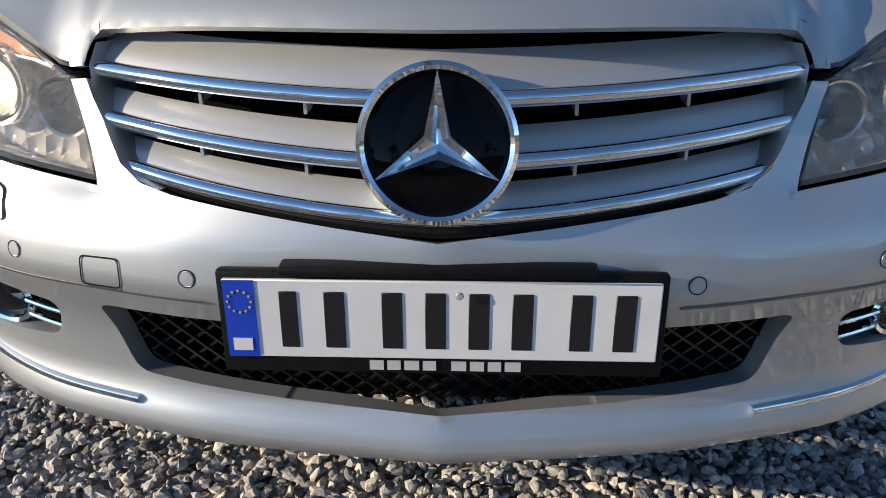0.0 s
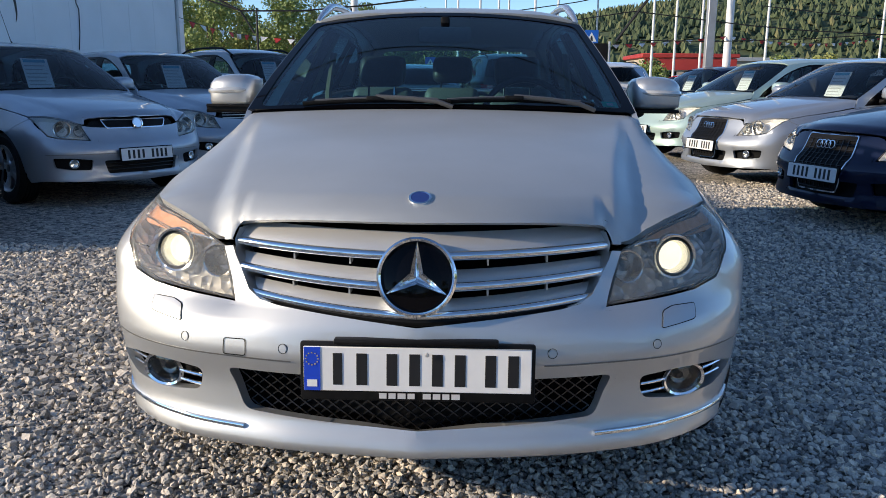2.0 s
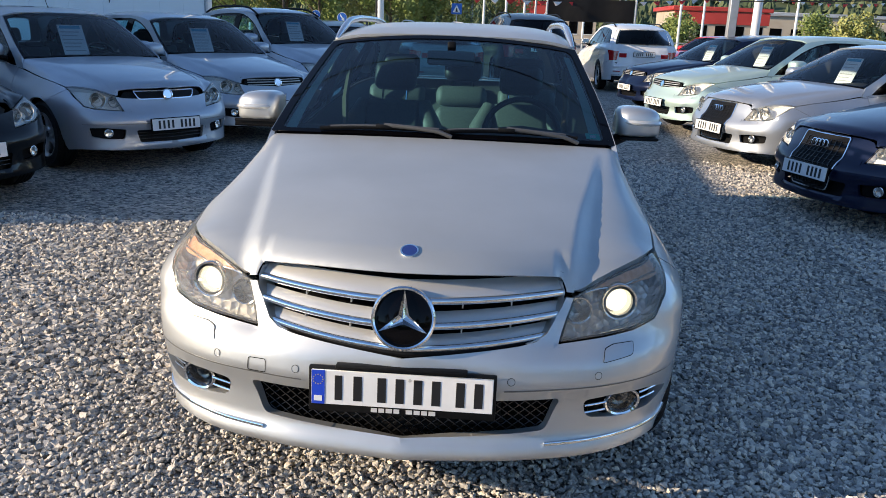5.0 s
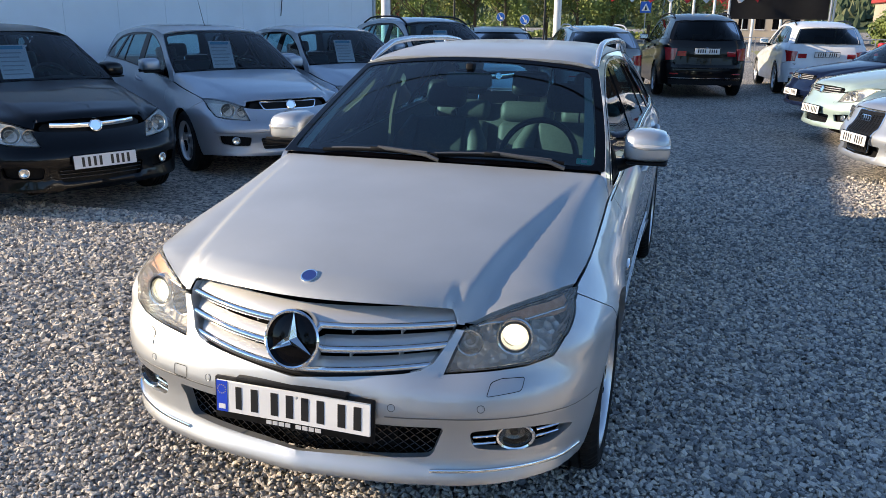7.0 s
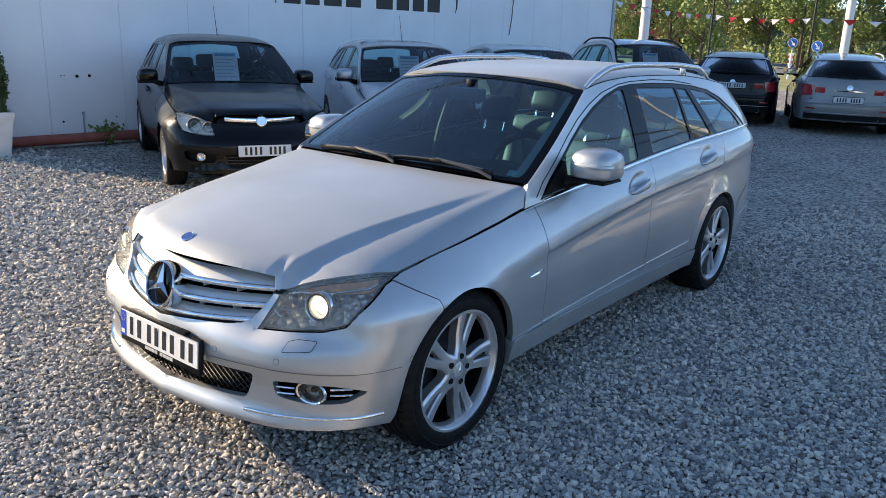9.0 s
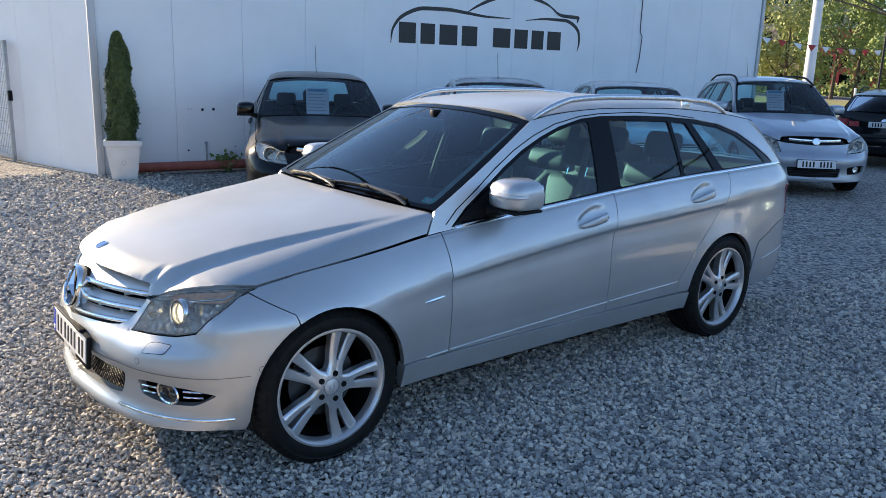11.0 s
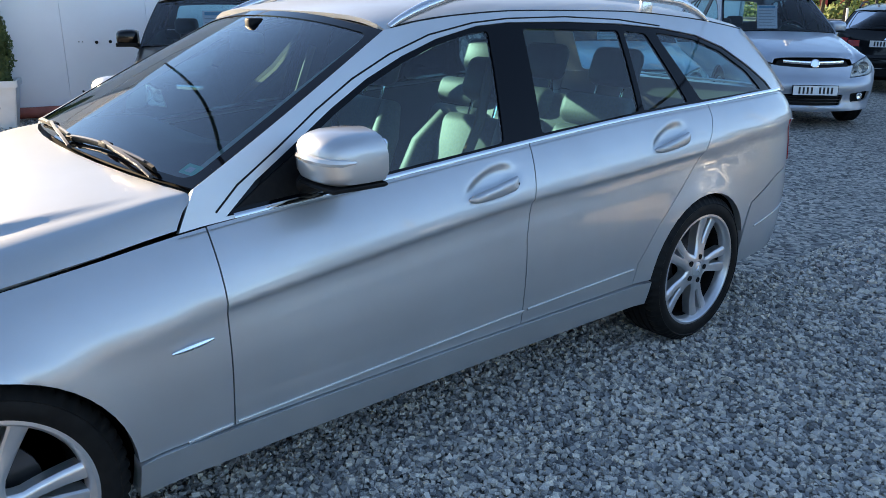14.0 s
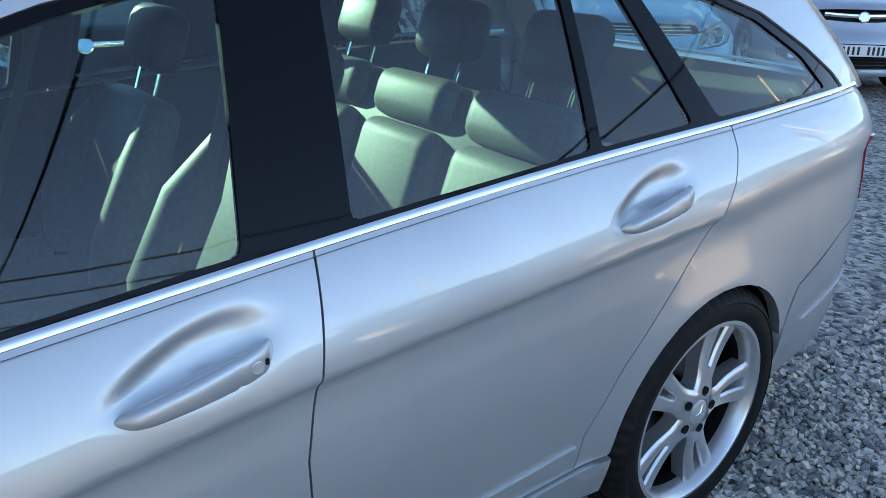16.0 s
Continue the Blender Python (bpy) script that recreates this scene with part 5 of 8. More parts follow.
tow = rounded([(MAIN.fx(0.402, 0)[0] * -1, 0.490), (MAIN.fx(0.459, 0)[0] * -1, 0.488), (MAIN.fx(0.459, 0)[0] * -1, 0.449), (MAIN.fx(0.400, 0)[0] * -1, 0.450)], 0.008, 3)
groove("tow_cover_seam", tow, 0.0022, MAIN.skin, main_car)
for sgn in (1, -1):
    ring = rounded([MAIN.fx(0.575, 0.512), MAIN.fx(0.592, 0.547), MAIN.fx(0.625, 0.556), MAIN.fx(0.690, 0.556), MAIN.fx(0.672, 0.523)], 0.010, 3)
    panel("washer_cover", shrink(ring, 0.002), MAIN.skin, SILVER, main_car, (), 0.03, 0.02, 0.004, 0.002, "", sgn < 0)
    groove("washer_seam", ring, 0.003, MAIN.skin, main_car, sgn < 0)
    # shadow of the bumper crease drawn as a thin grey strip, and lip mouldings
    strip("bumper_rubbing_line", [on_skin(sgn * x, 0.4465, 0.0)[0] for x in np.linspace(0.29, 0.84, 22).tolist()] + [Vector((sgn * p.x, p.y, p.z)) for p in [side_point(y, 0.4465 + 0.02 * (y - 0.42), 0.0)[0] for y in (0.40, 0.42, 0.45)]], 0.003, 0.0008, LAMP_GREY, main_car)
    strip("chrome_lip", [on_skin(sgn * x, 0.266 + 0.006 * (x - 0.42) / 0.4, 0.002)[0] for x in np.linspace(0.42, 0.845, 20).tolist()], 0.011, 0.005 * sgn, CHROME, main_car)
    # fog lamp with its two chrome bars
    p, n = on_skin(sgn * 0.668, 0.364, -0.012)
    n = (n + Vector((0, -0.6, 0))).normalized()
    fog = new("fog_lamp")
    fog.parent = main_car
    oval = Matrix.Translation(p) @ n.to_track_quat("Z", "Y").to_matrix().to_4x4() @ Matrix.Diagonal((1.30, 0.96, 1, 1))
    for name, prof, mat in (("fog_ring", [(0.038, -0.02), (0.047, 0.004), (0.0445, 0.010), (0.039, 0.007), (0.036, -0.012)], CHROME), ("fog_reflector", [(0.037, -0.004), (0.028, -0.024), (0.012, -0.032), (0.0, -0.033)], REFLECTOR), ("fog_lens", [(0.037, 0.0), (0.026, 0.005), (0.0, 0.007)], SMOKED), ("fog_bulb", [(0.010, -0.030), (0.010, -0.016), (0.007, -0.011), (0.0, -0.010)], LAMP_GREY)):
        bm = bmesh.new()
        lathe(bm, prof, oval, 32, False)
        part(name, bm, mat, fog)
    for dz in (0.012, -0.010):
        for xa, xb in ((0.545, 0.612), (0.725, 0.785)):
            pts = [on_skin(sgn * x, 0.362 + dz + 0.05 * (x - 0.648), -0.010)[0] for x in np.linspace(xa, xb, 6).tolist()]
            bm = bmesh.new()
            tube(bm, pts, 0.0042, 8)
            part("fog_bar", bm, CHROME, fog)
# lower intake mesh
bm = bmesh.new()
for k in range(-26, 27):
    for lean in (1, -1):
        pts = []
        for i in range(10):
            t = i / 9
            x = k * 0.034 + lean * (t - 0.5) * 0.215
            z = 0.262 + t * 0.165
            edge = 0.418 + 0.030 * (z - 0.3) / 0.1
            if abs(x) < edge:
                pts.append((x, 0.055 + 0.20 * x * x + 0.02 + 0.035 + (0.002 if lean > 0 else -0.001), z))
        if len(pts) > 1:
            tube(bm, pts, 0.0026, 4)
part("intake_mesh", bm, MESHWORK, main_car, "black diamond mesh in the lower intake")
# dark sheet behind the mesh stands in for shade in the intake
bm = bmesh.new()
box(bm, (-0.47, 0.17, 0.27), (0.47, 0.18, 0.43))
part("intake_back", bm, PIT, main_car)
# plate holder lip and screw
bm = bmesh.new()
box(bm, (-0.185, 0.022, 0.500), (0.185, 0.05, 0.512), None, 0.004, 2)
part("plate_bracket", bm, DARK, main_car)
disc("plate_screw", (0.026, 0.016, 0.482), (0, -1, 0), [(0.005, 0.0), (0.004, 0.003), (0.0, 0.0035)], SATIN, main_car, 14)
# roof rails
for sgn in (1, -1):
    pts = []
    for y in np.linspace(2.10, 3.86, 40).tolist():
        t = (y - 2.10) / 1.76
        base = MAIN.glasshouse(y, MAIN.spec["cant"](y) - 0.004)
        lift = 0.060 * min(1, (t / 0.16)) ** 0.75 * min(1, ((1 - t) / 0.12)) ** 0.75
        pts.append((sgn * (base[0] - 0.012), y, base[2] + 0.006 + lift))
    bm = bmesh.new()
    tube(bm, pts, [0.010 + 0.007 * min(1, min(i, 39 - i) / 3) for i in range(40)], 12)
    rail = part("roof_rail", bm, RAIL, main_car, "bright aluminium roof rail")
    for y in (3.42,):
        base = MAIN.glasshouse(y, MAIN.spec["cant"](y))
        bm = bmesh.new()
        box(bm, (sgn * base[0] - 0.022, y - 0.035, base[2] - 0.01), (sgn * base[0] - 0.004, y + 0.035, base[2] + 0.050), None, 0.006, 2)
        part("rail_foot", bm, RAIL, rail)
    # roof joint
    strip("roof_joint", [(sgn * (MAIN.glasshouse(y, MAIN.spec["cant"](y))[0] - 0.002), y, MAIN.spec["cant"](y) + 0.001) for y in np.linspace(2.10, 4.15, 24).tolist()], 0.007, 0.002, DARK, main_car)
    # side mouldings along the doors
    for y0, y1, z0, z1 in ((1.27, 1.393, 0.343, 0.350), (1.408, 2.488, 0.352, 0.392), (2.508, 3.10, 0.393, 0.412), (4.02, 4.36, 0.43, 0.475)):
        strip("side_moulding", [Vector((sgn * p.x, p.y, p.z)) for p in [side_point(y, z0 + (z1 - z0) * (y - y0) / (y1 - y0), 0.003)[0] for y in np.linspace(y0, y1, 14).tolist()]], 0.008, 0.003 * sgn, SILVER, main_car)
    # joint of the door frames
    seam = [(1.43, 0.905), (1.50, 0.965), (1.634, 1.045), (1.772, 1.130), (1.915, 1.206), (2.07, 1.270), (2.24, 1.322), (2.44, 1.356), (2.60, 1.368), (2.9, 1.372), (3.2, 1.360), (3.46, 1.333)]
    strip("door_frame_joint", [(sgn * (q[0] + 0.0005), q[1], q[2]) for q in [MAIN.glasshouse(*c) for c in seam]], 0.005, 0.002 * sgn, DARK, main_car)
    pts = [side_point(y, 0.610 + 0.10 * (y - 1.31), 0.004)[0] for y in np.linspace(1.245, 1.355, 6).tolist()]
    bm = bmesh.new()
    tube(bm, [(sgn * p.x, p.y, p.z) for p in pts], [0.003, 0.0075, 0.009, 0.009, 0.0075, 0.003], 8)
    part("wing_badge", bm, CHROME, main_car)
    # black mirror triangle
    panel("mirror_triangle", [(1.485, 0.908), (1.70, 0.924), (1.717, 1.036), (1.68, 1.024), (1.56, 0.957)], MAIN.glasshouse, DARK, main_car, (), 0.05, 0.05, 0.006, 0.002, "", sgn < 0)
    # pale pillar linings and belts
    panel("pillar_lining", [(1.52, 0.96), (1.58, 0.98), (2.10, 1.28), (2.06, 1.30)], MAIN.glasshouse, LINING, main_car, (), 0.1, 0.1, 0, -0.035, "", sgn < 0)
    panel("pillar_lining", [(2.46, 0.98), (2.60, 0.99), (2.64, 1.34), (2.52, 1.34)], MAIN.glasshouse, DARK_LEATHER, main_car, (), 0.1, 0.1, 0, -0.035, "", sgn < 0)
    bm = bmesh.new()
    tube(bm, [(sgn * 0.60, 2.53, 1.22), (sgn * 0.62, 2.46, 1.02), (sgn * 0.60, 2.36, 0.80), (sgn * 0.60, 2.30, 0.62)], 0.018, 6)
    part("seat_belt", bm, BELT, main_car, "beige grey seat belt")
# inner pillar strips with the sunlight painted in
for a0, a1, b0, b1 in ((0.870, 0.940, 0.890, 0.940), (-0.940, -0.870, -0.940, -0.890)):
    panel("pillar_trim", [(a0, 0.07), (a1, 0.07), (b1, 0.93), (b0, 0.93)], MAIN.screen, TRIM_SUNLIT, main_car, (), 0.1, 0.1, 0, -0.022, "pale lining of the windscreen pillar")
# wipers: flat blades on tapered arms
for x0, x1, px, lift in ((-0.50, 0.04, 0.05, 0.018), (-0.02, 0.56, 0.58, 0.030)):
    pts = []
    for i in range(13):
        t = i / 12
        p = Vector(MAIN.screen((x0 + (x1 - x0) * t) / 0.72, 0.012 + lift * math.sin(math.pi * t) ** 0.7 + 0.008 * t))
        pts.append(p + Vector((0, -0.007, 0.010)))
    w = strip("wiper_blade", pts, 0.017, 0.005, DARK, main_car, "black flat wiper blade", (0, -0.45, 0.89))
    strip("blade_spine", [p + Vector((0, -0.005, 0.009)) for p in pts[1:-1]], 0.007, 0.003, WIPER_GREY, w, "", (0, -0.89, -0.45))
    mid = pts[6]
    base = Vector((px, MAIN.screen(px / 0.72, 0.0)[1] - 0.010, MAIN.screen(px / 0.72, 0.0)[2] + 0.002))
    bm = bmesh.new()
    box(bm, (mid.x - 0.035, mid.y - 0.016, mid.z + 0.000), (mid.x + 0.035, mid.y + 0.008, mid.z + 0.016), None, 0.004, 2)
    part("wiper_clip", bm, DARK, w)
    arm = [mid + Vector((0, -0.008, 0.013)), mid.lerp(base, 0.45) + Vector((0, -0.012, 0.018)), mid.lerp(base, 0.8) + Vector((0, -0.008, 0.016)), base]
    strip("wiper_arm", arm, 0.016, 0.005, WIPER_GREY, w, "", (0, -0.45, 0.89))
# inside mirror and vignette
bm = bmesh.new()
box(bm, (-0.115, 1.90, 1.245), (0.115, 1.93, 1.315), None, 0.014, 2)
part("inside_mirror", bm, LINING, main_car, "pale inside mirror")
bm = bmesh.new()
box(bm, (-0.02, 1.92, 1.30), (0.02, 1.98, 1.36), None, 0.008, 2)
part("mirror_stalk", bm, DARK, main_car)
st = panel("vignette_sticker", rounded([(0.84, 0.055), (0.925, 0.055), (0.925, 0.105), (0.84, 0.105)], 0.008, 2), MAIN.screen, GREEN_FILM, main_car, (), 0.1, 0.1, 0, -0.008)
panel("sticker_print", [(0.865, 0.066), (0.90, 0.066), (0.90, 0.09), (0.865, 0.09)], MAIN.screen, PAPER, main_car, (), 0.1, 0.1, 0, -0.0065)


# ---- the other cars of the yard ----
def variant(length, half, height, base, nose_y, colour, radius=0.31, **over):
    """Another car's sheet metal from the estate's, stretched to its own length, width, height and wheelbase."""
    src = WAGON
    y_in, y_out = (0.0, 0.80, 3.56, 4.59), (0.0, nose_y, nose_y + base, length)

    def fy(y):
        return float(np.interp(y, y_in, y_out))
    kx, kz = half / 0.882, (height - 0.30) / (1.45 - 0.30)

    def fz(z):
        return z if z < 0.30 else 0.30 + (z - 0.30) * kz

    def tri(ring):
        return [(k, (v * kx if k == "x" else fy(v)), fz(z)) for k, v, z in ring]
    d = dict(src)
    d.update(fine=False, lit=False, paint=colour, roof_paint=colour, length=length, axles=(nose_y, nose_y + base), radius=radius, wheel_radius=radius, arch=radius + 0.034, track=half - 0.014, tyre=0.205, rim=radius - 0.11, wheel=dict(turn=10, twin=False, wide=1.2), centre_lean=1.0, cups=(), seam_lean=0.03, plate_blue=False, plate_tall=0.125, leather=DARK_LEATHER, belt_trim=None, low=0.20)
    d["plan"] = [(x * kx, fy(y)) for x, y in src["plan"]]
    for key in ("belt", "crease", "roof"):
        d[key] = [(fy(y), fz(z)) for y, z in src[key]]
    d["hood_line"] = [(fy(y), x * kx) for y, x in src["hood_line"]]
    d["lean"] = [(fy(y), v) for y, v in src["lean"]]
    d["roofx"] = [(fy(y), x * kx) for y, x in src["roofx"]]
    d["front"] = [(fz(z), v) for z, v in src["front"]]
    d["rear"] = [(fz(z), v) for z, v in src["rear"]]
    old = src["cant"]
    inv = lambda y: float(np.interp(y, y_out, y_in))
    d["cant"] = lambda y: fz(old(inv(y)))
    d["zr"] = fz(src["zr"])
    tip = fy(src["hood_tip"])
    d["nose"] = [(fy(y), fz(z)) for y, z in src["nose"]]
    d["hood_tip"] = tip
    for key in ("hood_front", "hood_corner", "bumper_low"):
        d[key] = [(x * kx, fz(z)) for x, z in src[key]]
    d["bumper_top"] = [(x * kx, fz(z)) for x, z in [(0, 0.655), (0.18, 0.66), (0.34, 0.668), (0.42, 0.672), (0.47, 0.678), (0.490, 0.684), (0.515, 0.682), (0.483, 0.622), (0.455, 0.562), (0.595, 0.573), (0.70, 0.583), (0.768, 0.604)]]
    for key in ("hood_side", "wing_tip", "bumper_side", "door_cut", "quarter_tail", "pillar", "screen", "back_edge", "back", "dlo", "handles"):
        d[key] = [(fy(y), fz(z)) for y, z in src[key]]
    d["panes"] = [[(fy(y), fz(z)) for y, z in p] for p in src["panes"]]
    d["openings"] = [tri(r) for r in (
        [("x", 0.37, 0.395), ("x", 0.34, 0.285), ("x", 0.0001, 0.28), ("x", -0.34, 0.285), ("x", -0.37, 0.395)],
        [("x", 0.455, 0.405), ("x", 0.62, 0.425), ("x", 0.745, 0.425), ("x", 0.735, 0.345), ("x", 0.62, 0.325), ("x", 0.475, 0.32)],
    )]
    d["headlight"], d["tail_lamp"], d["rear_bumper"] = tri(src["headlight"]), tri(src["tail_lamp"]), tri(src["rear_bumper"])
    d["bulbs"] = [("x", x * kx, fz(z), r * 1.35) for k, x, z, r in src["bulbs"]]
    d["lamp"] = dict(bucket=LAMP_CLEAR)
    d["seams"] = tuple(fy(y) for y in src["seams"])
    d["rear_seam"], d["quarter_end"], d["trim_end"] = fy(src["rear_seam"]), fy(src["quarter_end"]), fy(src["trim_end"])
    d["gate_split"] = fz(src["gate_split"])
    d["gate_side"] = [(x * kx, fz(z)) for x, z in src["gate_side"]]
    mx, my, mz = src["mirror"]
    d["mirror"] = (mx * kx, fy(my), fz(mz))
    d["plate"] = (0.0, 0.012, fz(0.44), -4)
    d.update(over)
    d["kx"], d["fz"], d["fy"] = kx, fz, fy
    return d


FRAME_TOP = [(0, 0.742), (0.18, 0.742), (0.34, 0.738), (0.42, 0.733), (0.462, 0.722), (0.482, 0.704), (0.490, 0.686), (0.515, 0.682), (0.483, 0.622), (0.455, 0.562), (0.595, 0.573), (0.70, 0.583), (0.768, 0.604)]


def placed(nose, heading):
    return Matrix.Translation((nose[0], nose[1], -0.012)) @ Matrix.Rotation(math.atan2(heading[0], -heading[1]), 4, "Z")


def skin_strip(b, name, pts, width, depth, material, root, label=""):
    out = []
    for x, z in pts:
        s, _ = b.fx(abs(x), z)
        p = Vector(b.skin(s, z))
        out.append((math.copysign(p.x, x), p.y - 0.004, p.z))
    return strip(name, out, width, depth, material, root, label)


def front_grille(root, b, style):
    """Each front has its own grille: a bar, a slim mouth or a tall frame."""
    f, kx = b.spec["fz"], b.spec["kx"]
    back = mirror_poly([b.fx(0, f(0.76)), b.fx(0.43 * kx, f(0.735)), b.fx(0.46 * kx, f(0.70)), b.fx(0.43 * kx, f(0.665)), b.fx(0.0, f(0.64))])
    # dark sheet behind the grille stands in for the shade there
    panel("grille_back", back, b.skin, DARK, root, (), 0.1, 0.05, 0, -0.02)
    if style in ("bar", "slim", "slats"):
        mat = {"bar": CHROME, "slim": CHROME, "slats": b.spec["paint"]}[style]
        if style == "bar":
            skin_strip(b, "grille_bar", [(x, f(0.705) + 0.015 * (abs(x) / 0.4) ** 2) for x in np.linspace(-0.38 * kx, 0.38 * kx, 15).tolist()], 0.036, 0.008, CHROME, root, "chrome grille bar")
        elif style == "slim":
            ring = rounded([(-b.fx(0.36 * kx, 0)[0], f(0.735)), (-b.fx(0.30 * kx, 0)[0], f(0.655)), (b.fx(0.30 * kx, 0)[0], f(0.655)), (b.fx(0.36 * kx, 0)[0], f(0.735))], 0.03, 4)
            panel("grille_frame", ring, b.skin, CHROME, root, [shrink(ring, 0.010)], 0.05, 0.04, 0.01, 0.006)
            panel("grille_mouth", shrink(ring, 0.009), b.skin, DARK, root, (), 0.08, 0.05, 0, 0.003)
        else:
            for z in (0.675, 0.705, 0.73):
                skin_strip(b, "grille_slat", [(x, f(z)) for x in np.linspace(-0.42 * kx, 0.42 * kx, 13).tolist()], 0.010, 0.005, SATIN, root)
        p = Vector(b.skin(0, f(0.70)))
        disc("grille_badge", p + Vector((0, -0.012, 0)), (0, -1, 0.25), [(0.05, 0.0), (0.052, 0.010), (0.043, 0.013), (0.041, 0.006), (0.0, 0.006)], CHROME, root, 26)
    if style == "frame":
        ring = rounded([(-b.fx(0.27 * kx, 0)[0], f(0.735)), (-b.fx(0.275 * kx, 0)[0], f(0.56)), (-b.fx(0.20 * kx, 0)[0], f(0.30)), (b.fx(0.20 * kx, 0)[0], f(0.30)), (b.fx(0.275 * kx, 0)[0], f(0.56)), (b.fx(0.27 * kx, 0)[0], f(0.735))], 0.03, 4)
        panel("grille_frame", ring, b.skin, CHROME, root, [shrink(ring, 0.010)], 0.05, 0.05, 0.012, 0.012)
        panel("grille_mouth", shrink(ring, 0.010), b.skin, DARK, root, (), 0.08, 0.08, 0, 0.006)
        for k in range(11):
            z = f(0.33) + k * 0.036
            if z < f(0.71):
                w = (0.20 + 0.075 * min(1, (z - f(0.30)) / 0.26) - 0.022) * kx
                pts = [Vector(b.skin(math.copysign(b.fx(abs(x), z)[0], x), z)) + Vector((0, -0.012, 0)) for x in np.linspace(-w, w, 7).tolist()]
                strip("grille_slat", pts, 0.006, 0.004, MESHWORK, root)
        for k in range(9):
            x = (-0.20 + 0.05 * k) * kx
            pts = [Vector(b.skin(math.copysign(b.fx(abs(x), z)[0], x), z)) + Vector((0, -0.011, 0)) for z in np.linspace(f(0.34), f(0.70), 5).tolist()]
            strip("grille_rib", pts, 0.005, 0.004, MESHWORK, root, "", (1, 0, 0))
        for k in range(4):
            p = Vector(b.skin(0, f(0.66))) + Vector(((k - 1.5) * 0.042, -0.022, 0))
            disc("grille_ring", p, (0, -1, 0.2), [(0.032, 0.0), (0.033, 0.005), (0.027, 0.006), (0.026, 0.0)], CHROME, root, 22)
    # intake bars and fog lamps
    if style != "frame":
        for z in (0.315, 0.345, 0.372):
            pts = [Vector(b.skin(math.copysign(b.fx(abs(x), f(z))[0], x), f(z))) + Vector((0, 0.014, 0)) for x in np.linspace(-0.35 * kx, 0.35 * kx, 9).tolist()]
            strip("intake_bar", pts, 0.007, 0.004, MESHWORK, root)
    for sgn in (1, -1):
        s_, _ = b.fx(0.60 * kx, f(0.375))
        p = Vector(b.skin(s_, f(0.375)))
        disc("fog_lamp", (sgn * p.x, p.y + 0.012, p.z), (0.3 * sgn, -1, 0), [(0.036, -0.02), (0.040, 0.004), (0.035, 0.006), (0.030, -0.008), (0.0, -0.014)], REFLECTOR, root, 20)
    # shade of a crease round the bumper, drawn as a thin grey strip
    if style == "slim":
        skin_strip(b, "bumper_crease", [(x, f(0.455)) for x in np.linspace(-0.78 * kx, 0.78 * kx, 25).tolist()], 0.004, 0.001, LAMP_GREY, root)
    if b.spec.get("antenna"):
        y = b.spec["antenna"]
        z = b.roof(y)
        bm = bmesh.new()
        tube(bm, [(0, y, z - 0.01), (0, y + 0.03, z + 0.02), (0, y + 0.20, z + 0.34)], [0.012, 0.004, 0.002], 6)
        part("aerial", bm, DARK, root)
    if b.spec.get("rails"):
        for sgn in (1, -1):
            y0, y1 = b.spec["rails"]
            pts = [(sgn * (b.glasshouse(y, b.spec["cant"](y))[0] - 0.03), y, b.spec["cant"](y) + 0.02 + 0.05 * min(1, 6 * min(k / 19, 1 - k / 19))) for k, y in enumerate(np.linspace(y0, y1, 20).tolist())]
            bm = bmesh.new()
            tube(bm, pts, 0.016, 8)
            part("roof_rail", bm, b.spec.get("rail_paint", DARK), root)


def rear_trim(root, b):
    """What a tail shows: gate lamps, a bumper step, a dark apron, reflectors, a badge and exhaust tips."""
    f, kx = b.spec["fz"], b.spec["kx"]

    def tail(x, z, out=0.006):
        p = Vector(b.skin(*b.rx(abs(x), z)))
        return Vector((math.copysign(p.x, x), p.y + out, p.z))
    across = np.linspace(-0.70 * kx, 0.70 * kx, 17).tolist()
    strip("apron", [tail(x, f(0.335), 0.004) for x in across], 0.10, 0.006, DARK, root, "black plastic bumper apron")
    strip("bumper_step", [tail(x, f(0.565), 0.010) for x in across], 0.022, 0.012, b.spec.get("rear_bumper_paint", b.spec["paint"]), root)
    strip("bumper_trim", [tail(x, f(0.405), 0.007) for x in across], 0.010, 0.006, CHROME, root, "chrome bumper trim")
    disc("tail_badge", tail(0, f(0.86)), (0, 1, 0.2), [(0.05, 0.0), (0.052, 0.008), (0.043, 0.010), (0.0, 0.010)], CHROME, root, 22)
    strip("gate_grip", [tail(x, f(0.80), 0.008) for x in np.linspace(-0.26, 0.26, 7).tolist()], 0.016, 0.010, CHROME, root)
    for sgn in (1, -1):
        strip("gate_lamp", [tail(sgn * x * kx, f(0.80), 0.005) for x in (0.40, 0.46, 0.52, 0.57)], 0.10, 0.008, RED_LENS, root, "red gate lamp")
        strip("rear_reflector", [tail(sgn * x * kx, f(0.475), 0.006) for x in (0.52, 0.60, 0.68)], 0.022, 0.006, RED_LENS, root, "red reflector")
        p = tail(sgn * 0.50 * kx, f(0.31), -0.02)
        disc("exhaust_tip", p, (0, 1, 0), [(0.030, -0.10), (0.036, 0.03), (0.031, 0.03), (0.026, -0.06)], CHROME, root, 20)


